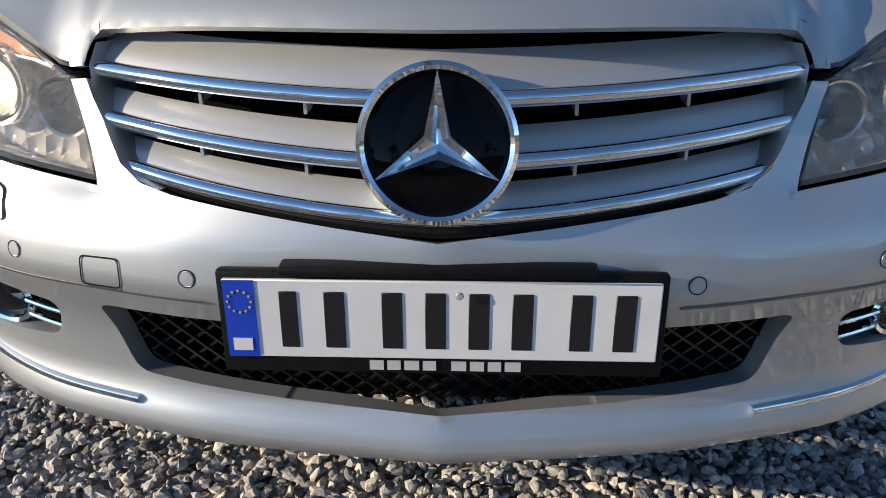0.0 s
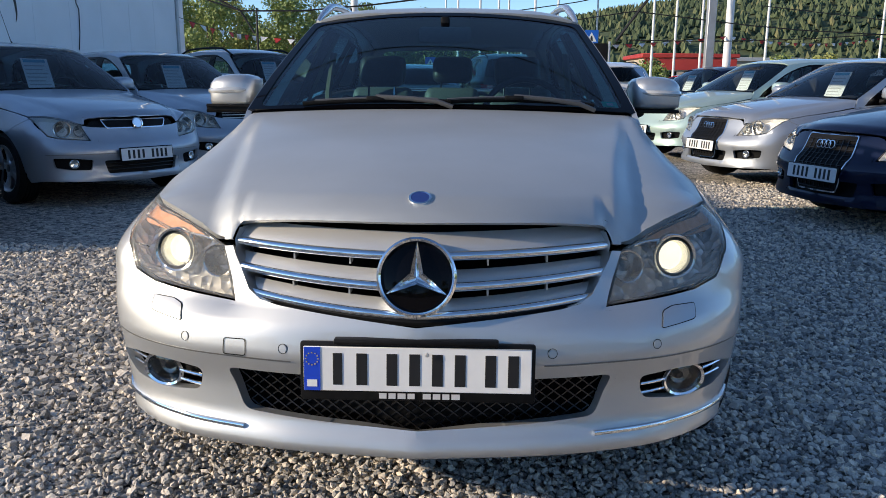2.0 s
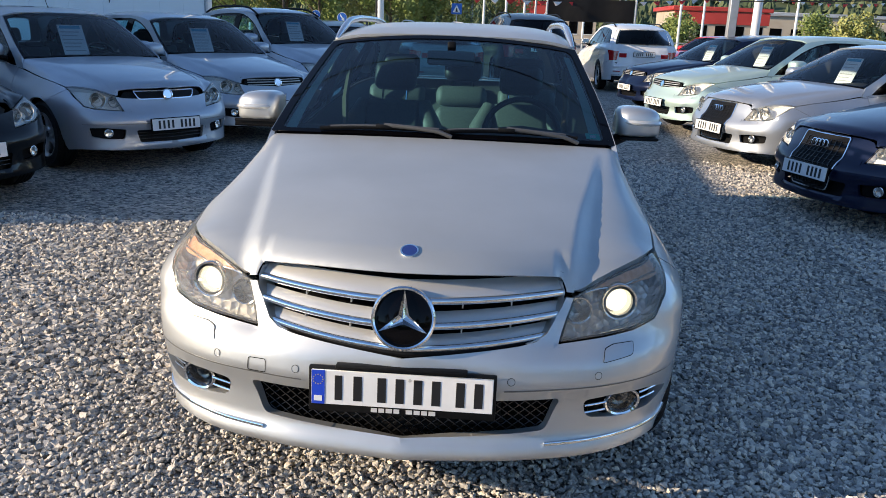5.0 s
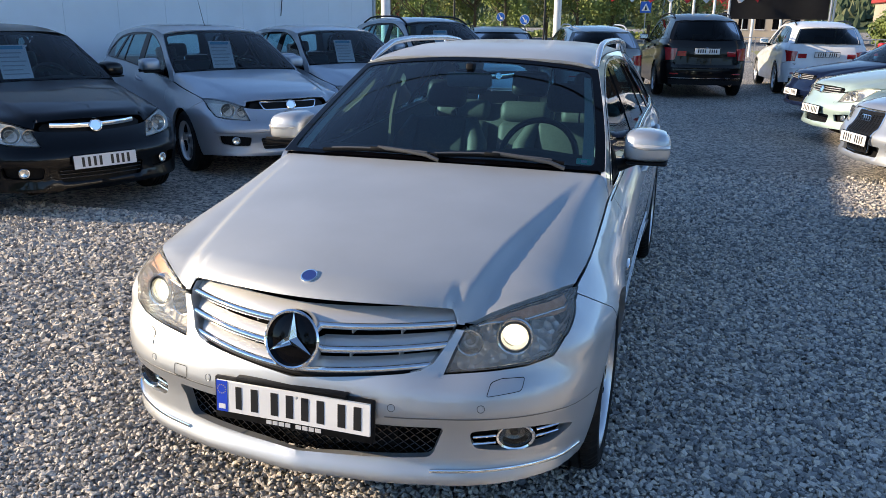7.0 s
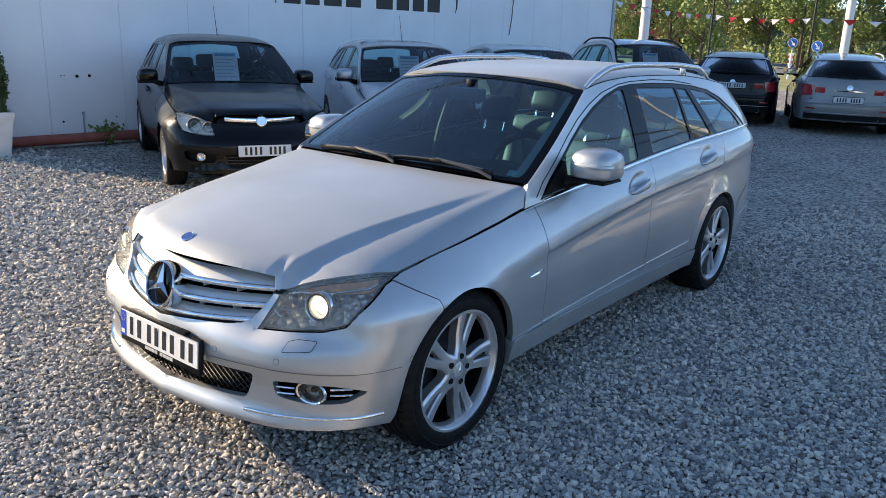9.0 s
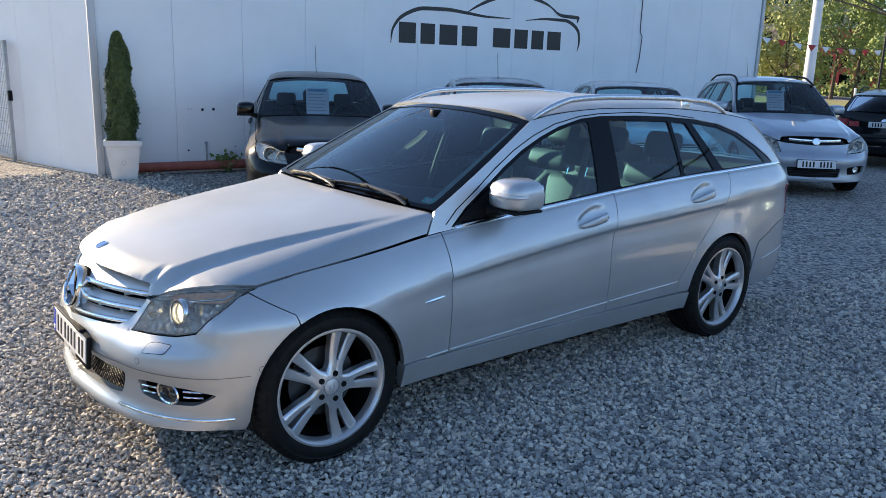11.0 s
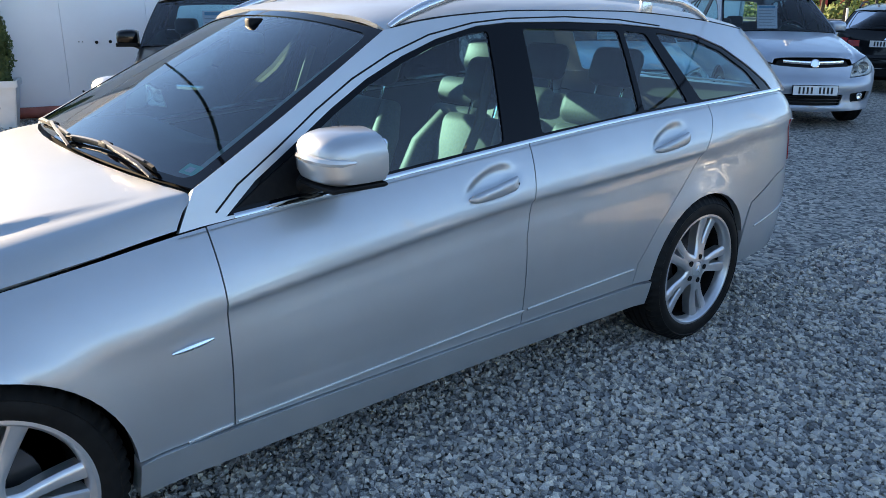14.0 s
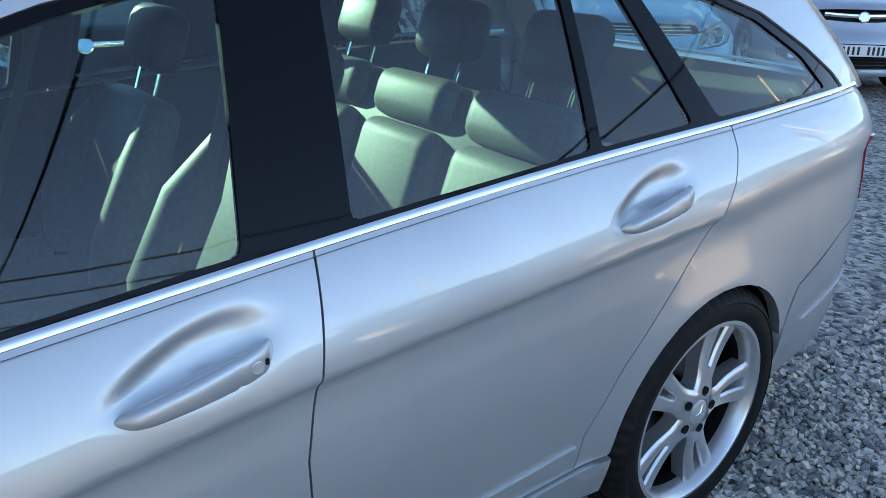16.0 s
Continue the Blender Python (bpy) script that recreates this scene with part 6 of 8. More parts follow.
def price_sheet(root, b, a, t, wide=0.27, tall=0.33):
    """A printed price sheet leaning behind the windscreen."""
    q = Vector(b.screen(a + 0.12, min(0.9, t + 0.42)))
    at = root.matrix_world @ Matrix.Translation(q + Vector((0, 0.03, -0.02))) @ Matrix.Rotation(radians(-24), 4, "X")
    bm = bmesh.new()
    box(bm, (-wide / 2, 0.0, -tall), (wide / 2, 0.003, 0.0))
    sheet = part("price_sheet", bm, PAPER)
    sheet.matrix_world = at
    tagged(sheet, "printed price sheet behind a car windscreen", "paper", "price sheets")
    for k in range(7):
        z = -tall * (0.10 + 0.125 * k)
        bm = bmesh.new()
        box(bm, (-wide * 0.42, -0.002, z - 0.010), (wide * (0.40 - 0.09 * (k % 3)), -0.0003, z + (0.022 if k == 0 else 0.0)))
        part("printed_line", bm, PAPER_BLUE if k == 0 else PRINT, sheet)


def parked(spec, label, nose, heading, style, sheet=None, group="parked cars"):
    if style == "frame":
        spec["bumper_top"] = [(x * spec["kx"], spec["fz"](z)) for x, z in FRAME_TOP]
    root, b = car(spec, label, "car", placed(nose, heading), group, "car")
    bpy.context.view_layer.update()
    front_grille(root, b, style)
    if spec["plate"] is None:
        rear_trim(root, b)
    if sheet:
        price_sheet(root, b, *sheet)
    return root, b


HEAD = (-0.955, -0.297)
# along the white wall
parked(variant(4.00, 0.865, 1.49, 2.51, 0.82, BLACK_PAINT, 0.305, antenna=2.3, rim=0.19), "black hatchback parked nose out by the white wall", (-3.47, 3.33), (0.90, -0.43), "bar", (-0.16, 0.30))
parked(variant(4.34, 0.885, 1.49, 2.64, 0.88, SILVER_DULL, 0.315, antenna=2.35), "dusty silver hatchback parked nose out by the wall", (-2.80, 5.36), (0.82, -0.57), "slim", (-0.16, 0.30))
parked(variant(4.20, 0.875, 1.48, 2.58, 0.87, SILVER_DULL, 0.315), "silver grey hatchback parked between two cars", (-2.28, 7.35), (0.78, -0.63), "slats", (-0.16, 0.28))
parked(variant(4.47, 0.885, 1.62, 2.70, 0.90, SILVER_DULL, 0.32, antenna=3.6, rails=(2.1, 3.9)), "silver people carrier parked beside the wall end", (-1.72, 9.90), (0.73, -0.68), "bar", (-0.20, 0.28))
# facing away at the far side
AWAY = (-0.30, 0.954)
parked(variant(4.90, 0.93, 1.45, 2.84, 0.88, BLACK_PAINT, 0.32, rails=(2.2, 4.0), rear_glass=DARK_WINDOW, plate=None, rear_plate=(0, 4.90, 0.80, 8)), "black estate car seen from behind", (-2.93 - 0.30 * 4.9, 14.75 + 0.954 * 4.9), AWAY, "frame")
parked(variant(4.77, 0.92, 1.50, 2.79, 0.87, GREY_PAINT, 0.33, rails=(2.3, 4.0), rear_glass=DARK_WINDOW, plate=None, rear_plate=(0, 4.77, 0.66, 8), rail_paint=SATIN), "grey metallic estate car seen from behind", (-0.75 - 0.30 * 4.77, 14.75 + 0.954 * 4.77), AWAY, "slim")
parked(variant(4.78, 0.95, 1.78, 2.91, 0.86, BLACK_PAINT, 0.37, rails=(2.2, 4.0), rear_glass=DARK_WINDOW, plate=None, rear_plate=(0, 4.76, 1.0, 8), low=0.30, sill=0.40, tail_low=0.36), "black off-road car seen from behind", (1.24 - 0.20 * 4.78, 16.05 + 0.98 * 4.78), (-0.20, 0.98), "slim")
parked(variant(4.63, 0.94, 1.65, 2.81, 0.88, WHITE_PAINT, 0.36, rails=(2.2, 3.9), rear_glass=DARK_WINDOW, plate=None, rear_plate=(0, 4.62, 0.92, 8), low=0.28, sill=0.38, tail_low=0.34, rear_bumper_paint=WHITE_PAINT), "white off-road car seen from behind", (3.81 - 0.08 * 4.63, 17.8 + 0.997 * 4.63), (-0.08, 0.997), "frame")
# the row facing the aisle
parked(variant(4.58, 0.886, 1.43, 2.64, 0.95, NAVY, 0.32, bulbs=[("x", 0.63, 0.65, 0.044), ("x", 0.54, 0.65, 0.034)]), "dark blue saloon with a tall framed grille", (2.72, 4.40), HEAD, "frame", (-0.1, 0.3))
parked(variant(4.21, 0.883, 1.42, 2.58, 0.85, SILVER_DULL, 0.32), "silver hatchback with a tall framed grille", (2.68, 7.22), HEAD, "frame", (-0.1, 0.3))
parked(variant(4.25, 0.875, 1.49, 2.60, 0.88, MINT, 0.31), "pale mint green hatchback parked in the row", (2.62, 10.22), HEAD, "slats", (-0.1, 0.3))
parked(variant(4.15, 0.867, 1.44, 2.51, 0.85, NAVY, 0.31), "dark blue hatchback parked in the row", (2.66, 13.3), HEAD, "slats", (-0.1, 0.3))
parked(variant(4.15, 0.867, 1.48, 2.51, 0.85, SILVER_DULL, 0.31, rear_plate=None), "pale grey hatchback behind the row", (4.6, 18.6), HEAD, "slats")
parked(variant(4.0, 0.84, 1.42, 2.45, 0.8, RED_PAINT, 0.30), "small red hatchback in the distance", (5.3, 22.5), (-0.8, -0.6), "slim")


# ---- yard, building and surroundings ----
WALLM = mottled("white painted sheet wall", ((0.3, (0.80, 0.81, 0.82)), (0.7, (0.86, 0.87, 0.88))), 1.4, 0.55, 0.08, 0.004)
FLASH = shader("grey flashing", (0.45, 0.47, 0.49), 0.45, 0.3)
PIPE = mottled("faded red plastic pipe", ((0.3, (0.30, 0.07, 0.05)), (0.7, (0.42, 0.12, 0.08))), 8, 0.6, 0.1)
TERRA = mottled("white planter plastic", ((0.3, (0.70, 0.70, 0.68)), (0.7, (0.78, 0.78, 0.76))), 6, 0.5, 0.08)
LEAF = mottled("thuja foliage", ((0.3, (0.045, 0.075, 0.022)), (0.7, (0.11, 0.15, 0.045))), 25, 0.7, 0.2)
LEAF_A = mottled("green leaves", ((0.3, (0.11, 0.165, 0.042)), (0.7, (0.25, 0.30, 0.085))), 1.5, 0.65, 0.2)
LEAF_B = mottled("pale yellow green leaves", ((0.3, (0.20, 0.235, 0.06)), (0.7, (0.40, 0.39, 0.14))), 1.5, 0.65, 0.2)
WOODS = mottled("far pine woods", ((0.3, (0.045, 0.066, 0.030)), (0.5, (0.075, 0.100, 0.045)), (0.7, (0.12, 0.135, 0.065))), 0.12, 0.9, 0.6, 0.6)
PINES = shader("pine foliage", (0.06, 0.08, 0.04), 0.9)
link(PINES, ramp(PINES, node(PINES, "ShaderNodeNewGeometry").outputs["Random Per Island"], ((0.0, (0.030, 0.050, 0.026)), (0.45, (0.060, 0.085, 0.040)), (0.85, (0.095, 0.120, 0.055)), (1.0, (0.15, 0.15, 0.07)))), bsdf(PINES).inputs["Base Color"])
BARK = mottled("bark", ((0.3, (0.06, 0.045, 0.03)), (0.7, (0.12, 0.09, 0.06))), 9, 0.9, 0.6)
STEEL = mottled("galvanised steel", ((0.3, (0.36, 0.37, 0.38)), (0.7, (0.46, 0.47, 0.48))), 6, 0.45, 0.1, metal=0.5)
POLE = mottled("white painted pole", ((0.3, (0.66, 0.67, 0.68)), (0.7, (0.74, 0.75, 0.76))), 3, 0.5, 0.05)
CABLE = shader("black cable", (0.008, 0.008, 0.008), 0.6)
FLAG_RED, FLAG_WHITE = shader("red pennant", (0.55, 0.03, 0.03), 0.7), shader("white pennant", (0.75, 0.75, 0.74), 0.7)
BANNER = mottled("black banner cloth", ((0.3, (0.006, 0.006, 0.007)), (0.7, (0.014, 0.014, 0.015))), 3, 0.7, 0.1)
SIGN_BLUE, SIGN_WHITE = shader("blue sign film", (0.01, 0.11, 0.50), 0.4), shader("white sign film", (0.75, 0.75, 0.75), 0.4)
GRASS = mottled("dry grass verge", ((0.3, (0.17, 0.19, 0.06)), (0.5, (0.29, 0.28, 0.11)), (0.7, (0.42, 0.38, 0.19))), 1.2, 0.95, 0.8, 0.05)
ROAD = mottled("asphalt", ((0.3, (0.045, 0.045, 0.047)), (0.7, (0.065, 0.065, 0.066))), 6, 0.85, 0.3)
PLASTER = mottled("beige plaster", ((0.3, (0.42, 0.36, 0.28)), (0.7, (0.5, 0.44, 0.35))), 0.6, 0.85, 0.1)
BRICKRED = mottled("red cladding", ((0.3, (0.35, 0.03, 0.025)), (0.7, (0.45, 0.05, 0.04))), 0.6, 0.6, 0.1)

WA = math.degrees(-math.atan2(0.1, 1))
FACE = pose(-7.82, 2.30, 0, 0, 0, WA)
bm = bmesh.new()
box(bm, (-9, 0.0, -0.05), (-0.02, 13.86, 3.42), FACE)
north = tagged(part("wall_north", bm, WALLM), "long white sheet-panel wall of the sales building", "wall", kind="structure")
# wall panels, with fine joints between them
for k in range(14):
    bm = bmesh.new()
    y0, y1 = k * 0.99, k * 0.99 + 0.9860
    box(bm, (-0.022, y0, 0.02), (0.0, min(y1, 13.86), 3.42), FACE, 0.0008, 1)
    part("panel", bm, WALLM, north)
bm = bmesh.new()
box(bm, (-0.02, -0.10, -0.02), (0.05, -0.005, 3.42), FACE, 0.004, 1)
tagged(part("trim", bm, FLASH), "grey metal corner flashing of the wall", "trim", kind="structure")
bm = bmesh.new()
box(bm, (-0.03, 13.862, -0.02), (0.04, 13.95, 3.42), FACE, 0.004, 1)
tagged(part("trim_far", bm, FLASH), "grey metal edge strip at the wall end", "trim", kind="structure")
# wall running back towards the sun
WEST = pose(-7.80, 2.22, 0, 0, 0, math.degrees(math.atan2(0.27, 1.0)) + 90)
bm = bmesh.new()
box(bm, (0.03, 0, -0.05), (3.0, 9.0, 3.42), WEST)
west = tagged(part("wall_west", bm, WALLM), "white sheet-panel wall beside the gate", "wall", kind="structure")
for k in range(9):
    bm = bmesh.new()
    box(bm, (0.0, k * 0.99 + 0.001, 0.0), (0.031, k * 0.99 + 0.9870, 3.42), WEST, 0.0008, 1)
    part("panel", bm, WALLM, west)
# painted lettering as plain bars, and a car outline over it
def wall_at(y, z, out=0.003):
    return FACE @ Vector((out, y - 2.30, z))


lettering = thing("wall_lettering", "dark grey painted sign with a car outline on the white wall", "sign")
x = 6.86
for wide in (0.40, 0.36, 0.44, 0.40, -0.25, 0.46, 0.38, 0.36, 0.40):
    if wide < 0:
        x -= wide
        continue
    bm = bmesh.new()
    a, c = x + 0.03, x + wide - 0.05
    vs = [bm.verts.new(wall_at(y, z, o)) for o in (0.004, -0.002) for y, z in ((a, 1.955), (c, 1.955), (c, 2.285), (a, 2.285))]
    for f in ((0, 1, 2, 3), (0, 4, 5, 1), (1, 5, 6, 2), (2, 6, 7, 3), (3, 7, 4, 0)):
        bm.faces.new([vs[i] for i in f])
    part("painted_bar", bm, INK, lettering, "", False)
    x += wide * 1.03
for pts in (
    [(6.74, 1.95), (6.76, 2.12), (6.86, 2.30), (7.05, 2.43), (7.35, 2.52), (7.8, 2.53), (8.2, 2.50), (8.7, 2.46), (9.2, 2.46)],
    [(8.2, 2.50), (8.5, 2.66), (8.9, 2.80), (9.4, 2.86), (9.9, 2.78), (10.25, 2.62)],
    [(9.5, 2.45), (10.0, 2.50), (10.4, 2.50), (10.65, 2.42), (10.78, 2.28), (10.80, 2.10), (10.76, 1.94)],
    [(10.1, 2.68), (10.35, 2.58), (10.75, 2.56), (10.72, 2.46)],
):
    bm = bmesh.new()
    f = curve([(i, p[0]) for i, p in enumerate(pts)])
    g = curve([(i, p[1]) for i, p in enumerate(pts)])
    rows = []
    for i in np.linspace(0, len(pts) - 1, 40).tolist():
        w = 0.032 * math.sin(math.pi * min(1, max(0.03, i / (len(pts) - 1)))) ** 0.6
        dy, dz = f(i + 0.05) - f(i - 0.05), g(i + 0.05) - g(i - 0.05)
        n = math.hypot(dy, dz) or 1
        rows.append([bm.verts.new(wall_at(f(i) - dz / n * s * w, g(i) + dy / n * s * w, 0.004)) for s in (-1, 1)])
    for a, b in zip(rows, rows[1:]):
        bm.faces.new((a[0], a[1], b[1], b[0]))
    part("painted_line", bm, INK, lettering, "", False)
# pipe, dots, weeds, cable on the wall
bm = bmesh.new()
tube(bm, [wall_at(y, 0.09, 0.10) for y in np.linspace(2.45, 6.6, 8).tolist()], 0.065, 14)
tagged(part("drain_pipe", bm, PIPE), "faded red plastic pipe lying along the wall foot", "pipe")
bm = bmesh.new()
for y, z, r in ((3.66, 0.88, 0.020), (3.82, 0.885, 0.020), (3.46, 0.89, 0.007), (3.50, 0.89, 0.007), (3.44, 0.30, 0.014)):
    lathe(bm, [(r, 0.0), (r, 0.006), (0.0, 0.007)], Matrix.Translation(wall_at(y, z, 0.0)) @ Matrix.Rotation(radians(WA), 4, "Z") @ Matrix.Rotation(radians(90), 4, "Y"), 14, False)
tagged(part("wall_plugs", bm, DARK), "small black plugs in the wall", "fitting")
bm = bmesh.new()
tube(bm, [wall_at(3.69, 0.02, 0.03), wall_at(3.69, 0.38, 0.03), wall_at(3.69, 0.42, 0.03)], [0.012, 0.012, 0.02], 8)
tagged(part("stub_pipe", bm, STEEL), "grey stub pipe at the wall foot", "pipe")
bm = bmesh.new()
tube(bm, [wall_at(12.40, z, 0.012) for z in (3.1, 2.7, 2.4)] + [wall_at(12.47, 2.3, 0.012), wall_at(12.44, 1.9, 0.012), wall_at(12.38, 1.6, 0.012)], 0.008, 6)
tagged(part("wall_cable", bm, CABLE), "thin dark cable hanging on the white wall", "cable")


def leaves(count, spot, size, rng, up=0.4):
    """Many small leaf blades; spot() gives a place and a normal."""
    verts, faces = [], []
    for _ in range(count):
        p, n = spot()
        d = Vector((rng.gauss(0, 1), rng.gauss(0, 1), rng.gauss(0, 1) + up)).normalized()
        s = d.cross(n + Vector((rng.gauss(0, 0.3), rng.gauss(0, 0.3), rng.gauss(0, 0.3)))).normalized()
        L = size * rng.uniform(0.6, 1.3)
        i = len(verts)
        verts += [p, p + d * L * 0.5 + s * L * 0.35, p + d * L, p + d * L * 0.5 - s * L * 0.35]
        faces.append((i, i + 1, i + 2, i + 3))
    return verts, faces


rng = random.Random(4)


def weed_spot():
    a = rng.uniform(0, math.pi)
    r = abs(rng.gauss(0, 0.10))
    return wall_at(3.95 + r * math.cos(a), 0.04 + r * 1.1 * math.sin(a), 0.05 + rng.uniform(0, 0.1)), Vector((1, 0, 0))


v, f = leaves(420, weed_spot, 0.06, rng, 0.8)
tagged(piece("weed", v, f, LEAF_A, None, "", False), "small green weed growing at the wall foot", "plant", kind="stuff")
# planter with thuja
px, py = -7.40, 2.44
planter = thing("planter_pot", "square tapered white plastic planter pot", "planter", "", pose(px, py, -0.012, 0, 0, 72))
bm = bmesh.new()
rows = []
for w, z in ((0.155, 0.0), (0.215, 0.46), (0.235, 0.462), (0.235, 0.53), (0.205, 0.53), (0.20, 0.48)):
    rows.append([bm.verts.new((sx * w, sy_ * w, z)) for sx, sy_ in ((-1, -1), (1, -1), (1, 1), (-1, 1))])
for a, b in zip(rows, rows[1:]):
    for k in range(4):
        bm.faces.new((a[k], a[(k + 1) % 4], b[(k + 1) % 4], b[k]))
bm.faces.new(rows[0][::-1])
bmesh.ops.bevel(bm, geom=[e for e in bm.edges if abs((e.verts[0].co - e.verts[1].co).z) > 0.02], offset=0.012, segments=2, affect="EDGES")
part("pot", bm, TERRA, planter)
bm = bmesh.new()
box(bm, (-0.20, -0.20, 0.44), (0.20, 0.20, 0.49))
part("soil", bm, BARK, planter)
disc("pot_mark", (0, -0.188, 0.24), (0, -1, -0.1), [(0.03, 0.0), (0.031, 0.004), (0.024, 0.004), (0.024, 0.001)], FLASH, planter, 20)
thuja = thing("thuja_tree", "slender dark green thuja growing in the white planter", "tree", "", pose(px, py, 0.47))
bm = bmesh.new()
tube(bm, [(0, 0, -0.02), (0.01, 0, 0.5), (0, 0.01, 1.35)], [0.025, 0.018, 0.005], 8)
part("trunk", bm, BARK, thuja)


def thuja_spot():
    z = rng.uniform(0, 1) ** 1.15 * 1.42
    t = z / 1.42
    rad = 0.200 * (1 - 0.42 * t) * max(0.0, 1 - t ** 5) ** 0.6 * (0.82 + 0.22 * min(1, t * 6)) + 0.012
    a = rng.uniform(0, 2 * math.pi)
    rad *= 0.9 + 0.16 * math.sin(a * 3 + z * 9) + 0.10 * math.sin(a * 7 - z * 17)
    r = rad * rng.uniform(0.45, 1) ** 0.5
    return Vector((r * math.cos(a), r * math.sin(a), z)), Vector((math.cos(a), math.sin(a), 0.3))


v, f = leaves(26000, thuja_spot, 0.030, rng, 1.1)
piece("crown", v, f, LEAF, thuja, "", False)
# gate leaf of welded wire leaning along the wall
gate = thing("wire_gate", "grey welded wire gate leaf open against the wall", "gate", "", pose(-9.85, 1.55, 0, 0, 0, math.degrees(math.atan2(-0.27, -1.0))))
for a, b in (((0, 0, 0.02), (0, 0, 1.75)), ((2.4, 0, 0.02), (2.4, 0, 1.75)), ((0, 0, 1.74), (2.4, 0, 1.74)), ((0, 0, 0.06), (2.4, 0, 0.06))):
    bm = bmesh.new()
    box(bm, [min(p, q) - 0.025 for p, q in zip(a, b)], [max(p, q) + 0.025 for p, q in zip(a, b)], None, 0.004, 1)
    part("gate_rail", bm, STEEL, gate)
for k in range(1, 44):
    bm = bmesh.new()
    tube(bm, [(k * 0.0545, 0, 0.06), (k * 0.0545, 0, 1.72)], 0.0035, 5)
    part("wire", bm, STEEL, gate)
for k in range(1, 9):
    for o in (-0.006, 0.006):
        bm = bmesh.new()
        tube(bm, [(0, o, k * 0.195), (2.4, o, k * 0.195)], 0.0035, 5)
        part("cross_wire", bm, STEEL, gate)
bm = bmesh.new()
box(bm, (-0.06, -0.03, 0.90), (-0.02, 0.03, 1.05), None, 0.006, 1)
part("lock", bm, DARK, gate)

# poles
def pole(x, y, r, h, label, material=POLE, top=None):
    bm = bmesh.new()
    tube(bm, [(x, y, -0.05), (x, y, 0.4), (x, y, h)], [r * 1.1, r, r * 0.8], 14)
    ob = part("pole", bm, material)
    return tagged(ob, label, "pole", "poles")


pole(-9.5, 24.6, 0.17, 9, "thick white painted steel pole")
pole(-4.9, 33.0, 0.17, 9, "white painted steel pole")
pole(-3.4, 22.0, 0.035, 3.2, "thin dark steel bunting post", CABLE)
pole(-6.2, 22.0, 0.035, 3.2, "thin dark steel bunting post", CABLE)
pole(10.44, 31.0, 0.165, 11, "thick white painted steel pole")
bm = bmesh.new()
box(bm, (4.76, 14.38, -0.05), (4.92, 14.54, 4.2), None, 0.01, 1)
tagged(part("pole", bm, STEEL), "square grey steel canopy post", "pole", "poles")
for x, y, h in ((9.0, 38, 11), (10.6, 40, 11), (12.2, 41, 12), (13.4, 40, 11), (14.5, 38, 12), (22.0, 42, 11), (27, 44, 11), (3.4, 40, 11), (1.6, 42, 11), (0.6, 41, 11), (-0.6, 43, 11), (5.0, 44, 11)):
    pole(x, y, 0.065, h, "slim white flag pole")
for x, y in ((3.0, 60), (10.0, 62), (-2.0, 66)):
    lampost = thing("street_lamp", "tall grey street lamp by the road", "lamp", "street lamps")
    bm = bmesh.new()
    tube(bm, [(x, y, 0), (x, y, 9.6), (x + 0.8, y, 10.2), (x + 1.8, y, 10.3)], [0.09, 0.06, 0.05, 0.04], 10)
    part("post", bm, STEEL, lampost)
    bm = bmesh.new()
    box(bm, (x + 1.5, y - 0.12, 10.24), (x + 2.3, y + 0.12, 10.36), None, 0.04, 2)
    part("lamp_head", bm, STEEL, lampost)


def sag(a, b, drop, n=16):
    a, b = Vector(a), Vector(b)
    return [a.lerp(b, i / n) - Vector((0, 0, drop * 4 * (i / n) * (1 - i / n))) for i in range(n + 1)]


# overhead cables and bunting
for a, b, drop, r in (
    ((-6.4, 15.9, 3.3), (4.84, 14.46, 4.1), 0.5, 0.014), ((-6.5, 15.0, 3.6), (-9.5, 24.6, 5.4), 0.2, 0.012), ((-7.3, 7.0, 3.35), (12.0, 9.5, 4.8), 0.5, 0.016), ((-7.6, 4.0, 3.35), (12.0, 2.5, 5.0), 0.5, 0.014),
    ((-7.7, 3.0, 3.3), (12.0, -2.5, 4.675), 0.6, 0.018), ((4.84, 14.46, 4.1), (11.0, 2.0, 5.0), 0.4, 0.018), ((4.84, 14.46, 4.0), (14.0, 8.0, 4.6), 0.4, 0.014), ((4.84, 14.46, 4.1), (10.44, 31.0, 6.2), 0.1, 0.014),
    ((12.0, 9.5, 4.8), (12.0, -6.0, 5.0), 0.4, 0.016), ((9.0, 12.0, 4.4), (9.5, -6.0, 4.6), 0.5, 0.014), ((10.44, 31.0, 5.2), (27.0, 44.0, 6.8), 0.4, 0.02), ((10.44, 31.0, 5.8), (-9.5, 24.6, 5.6), 0.5, 0.016), ((7.5, 14.0, 4.2), (13.5, -4.0, 5.0), 0.7, 0.02),
):
    bm = bmesh.new()
    tube(bm, sag(a, b, drop), r, 6)
    tagged(part("overhead_cable", bm, CABLE), "black overhead cable across the yard", "cable", "overhead cables")


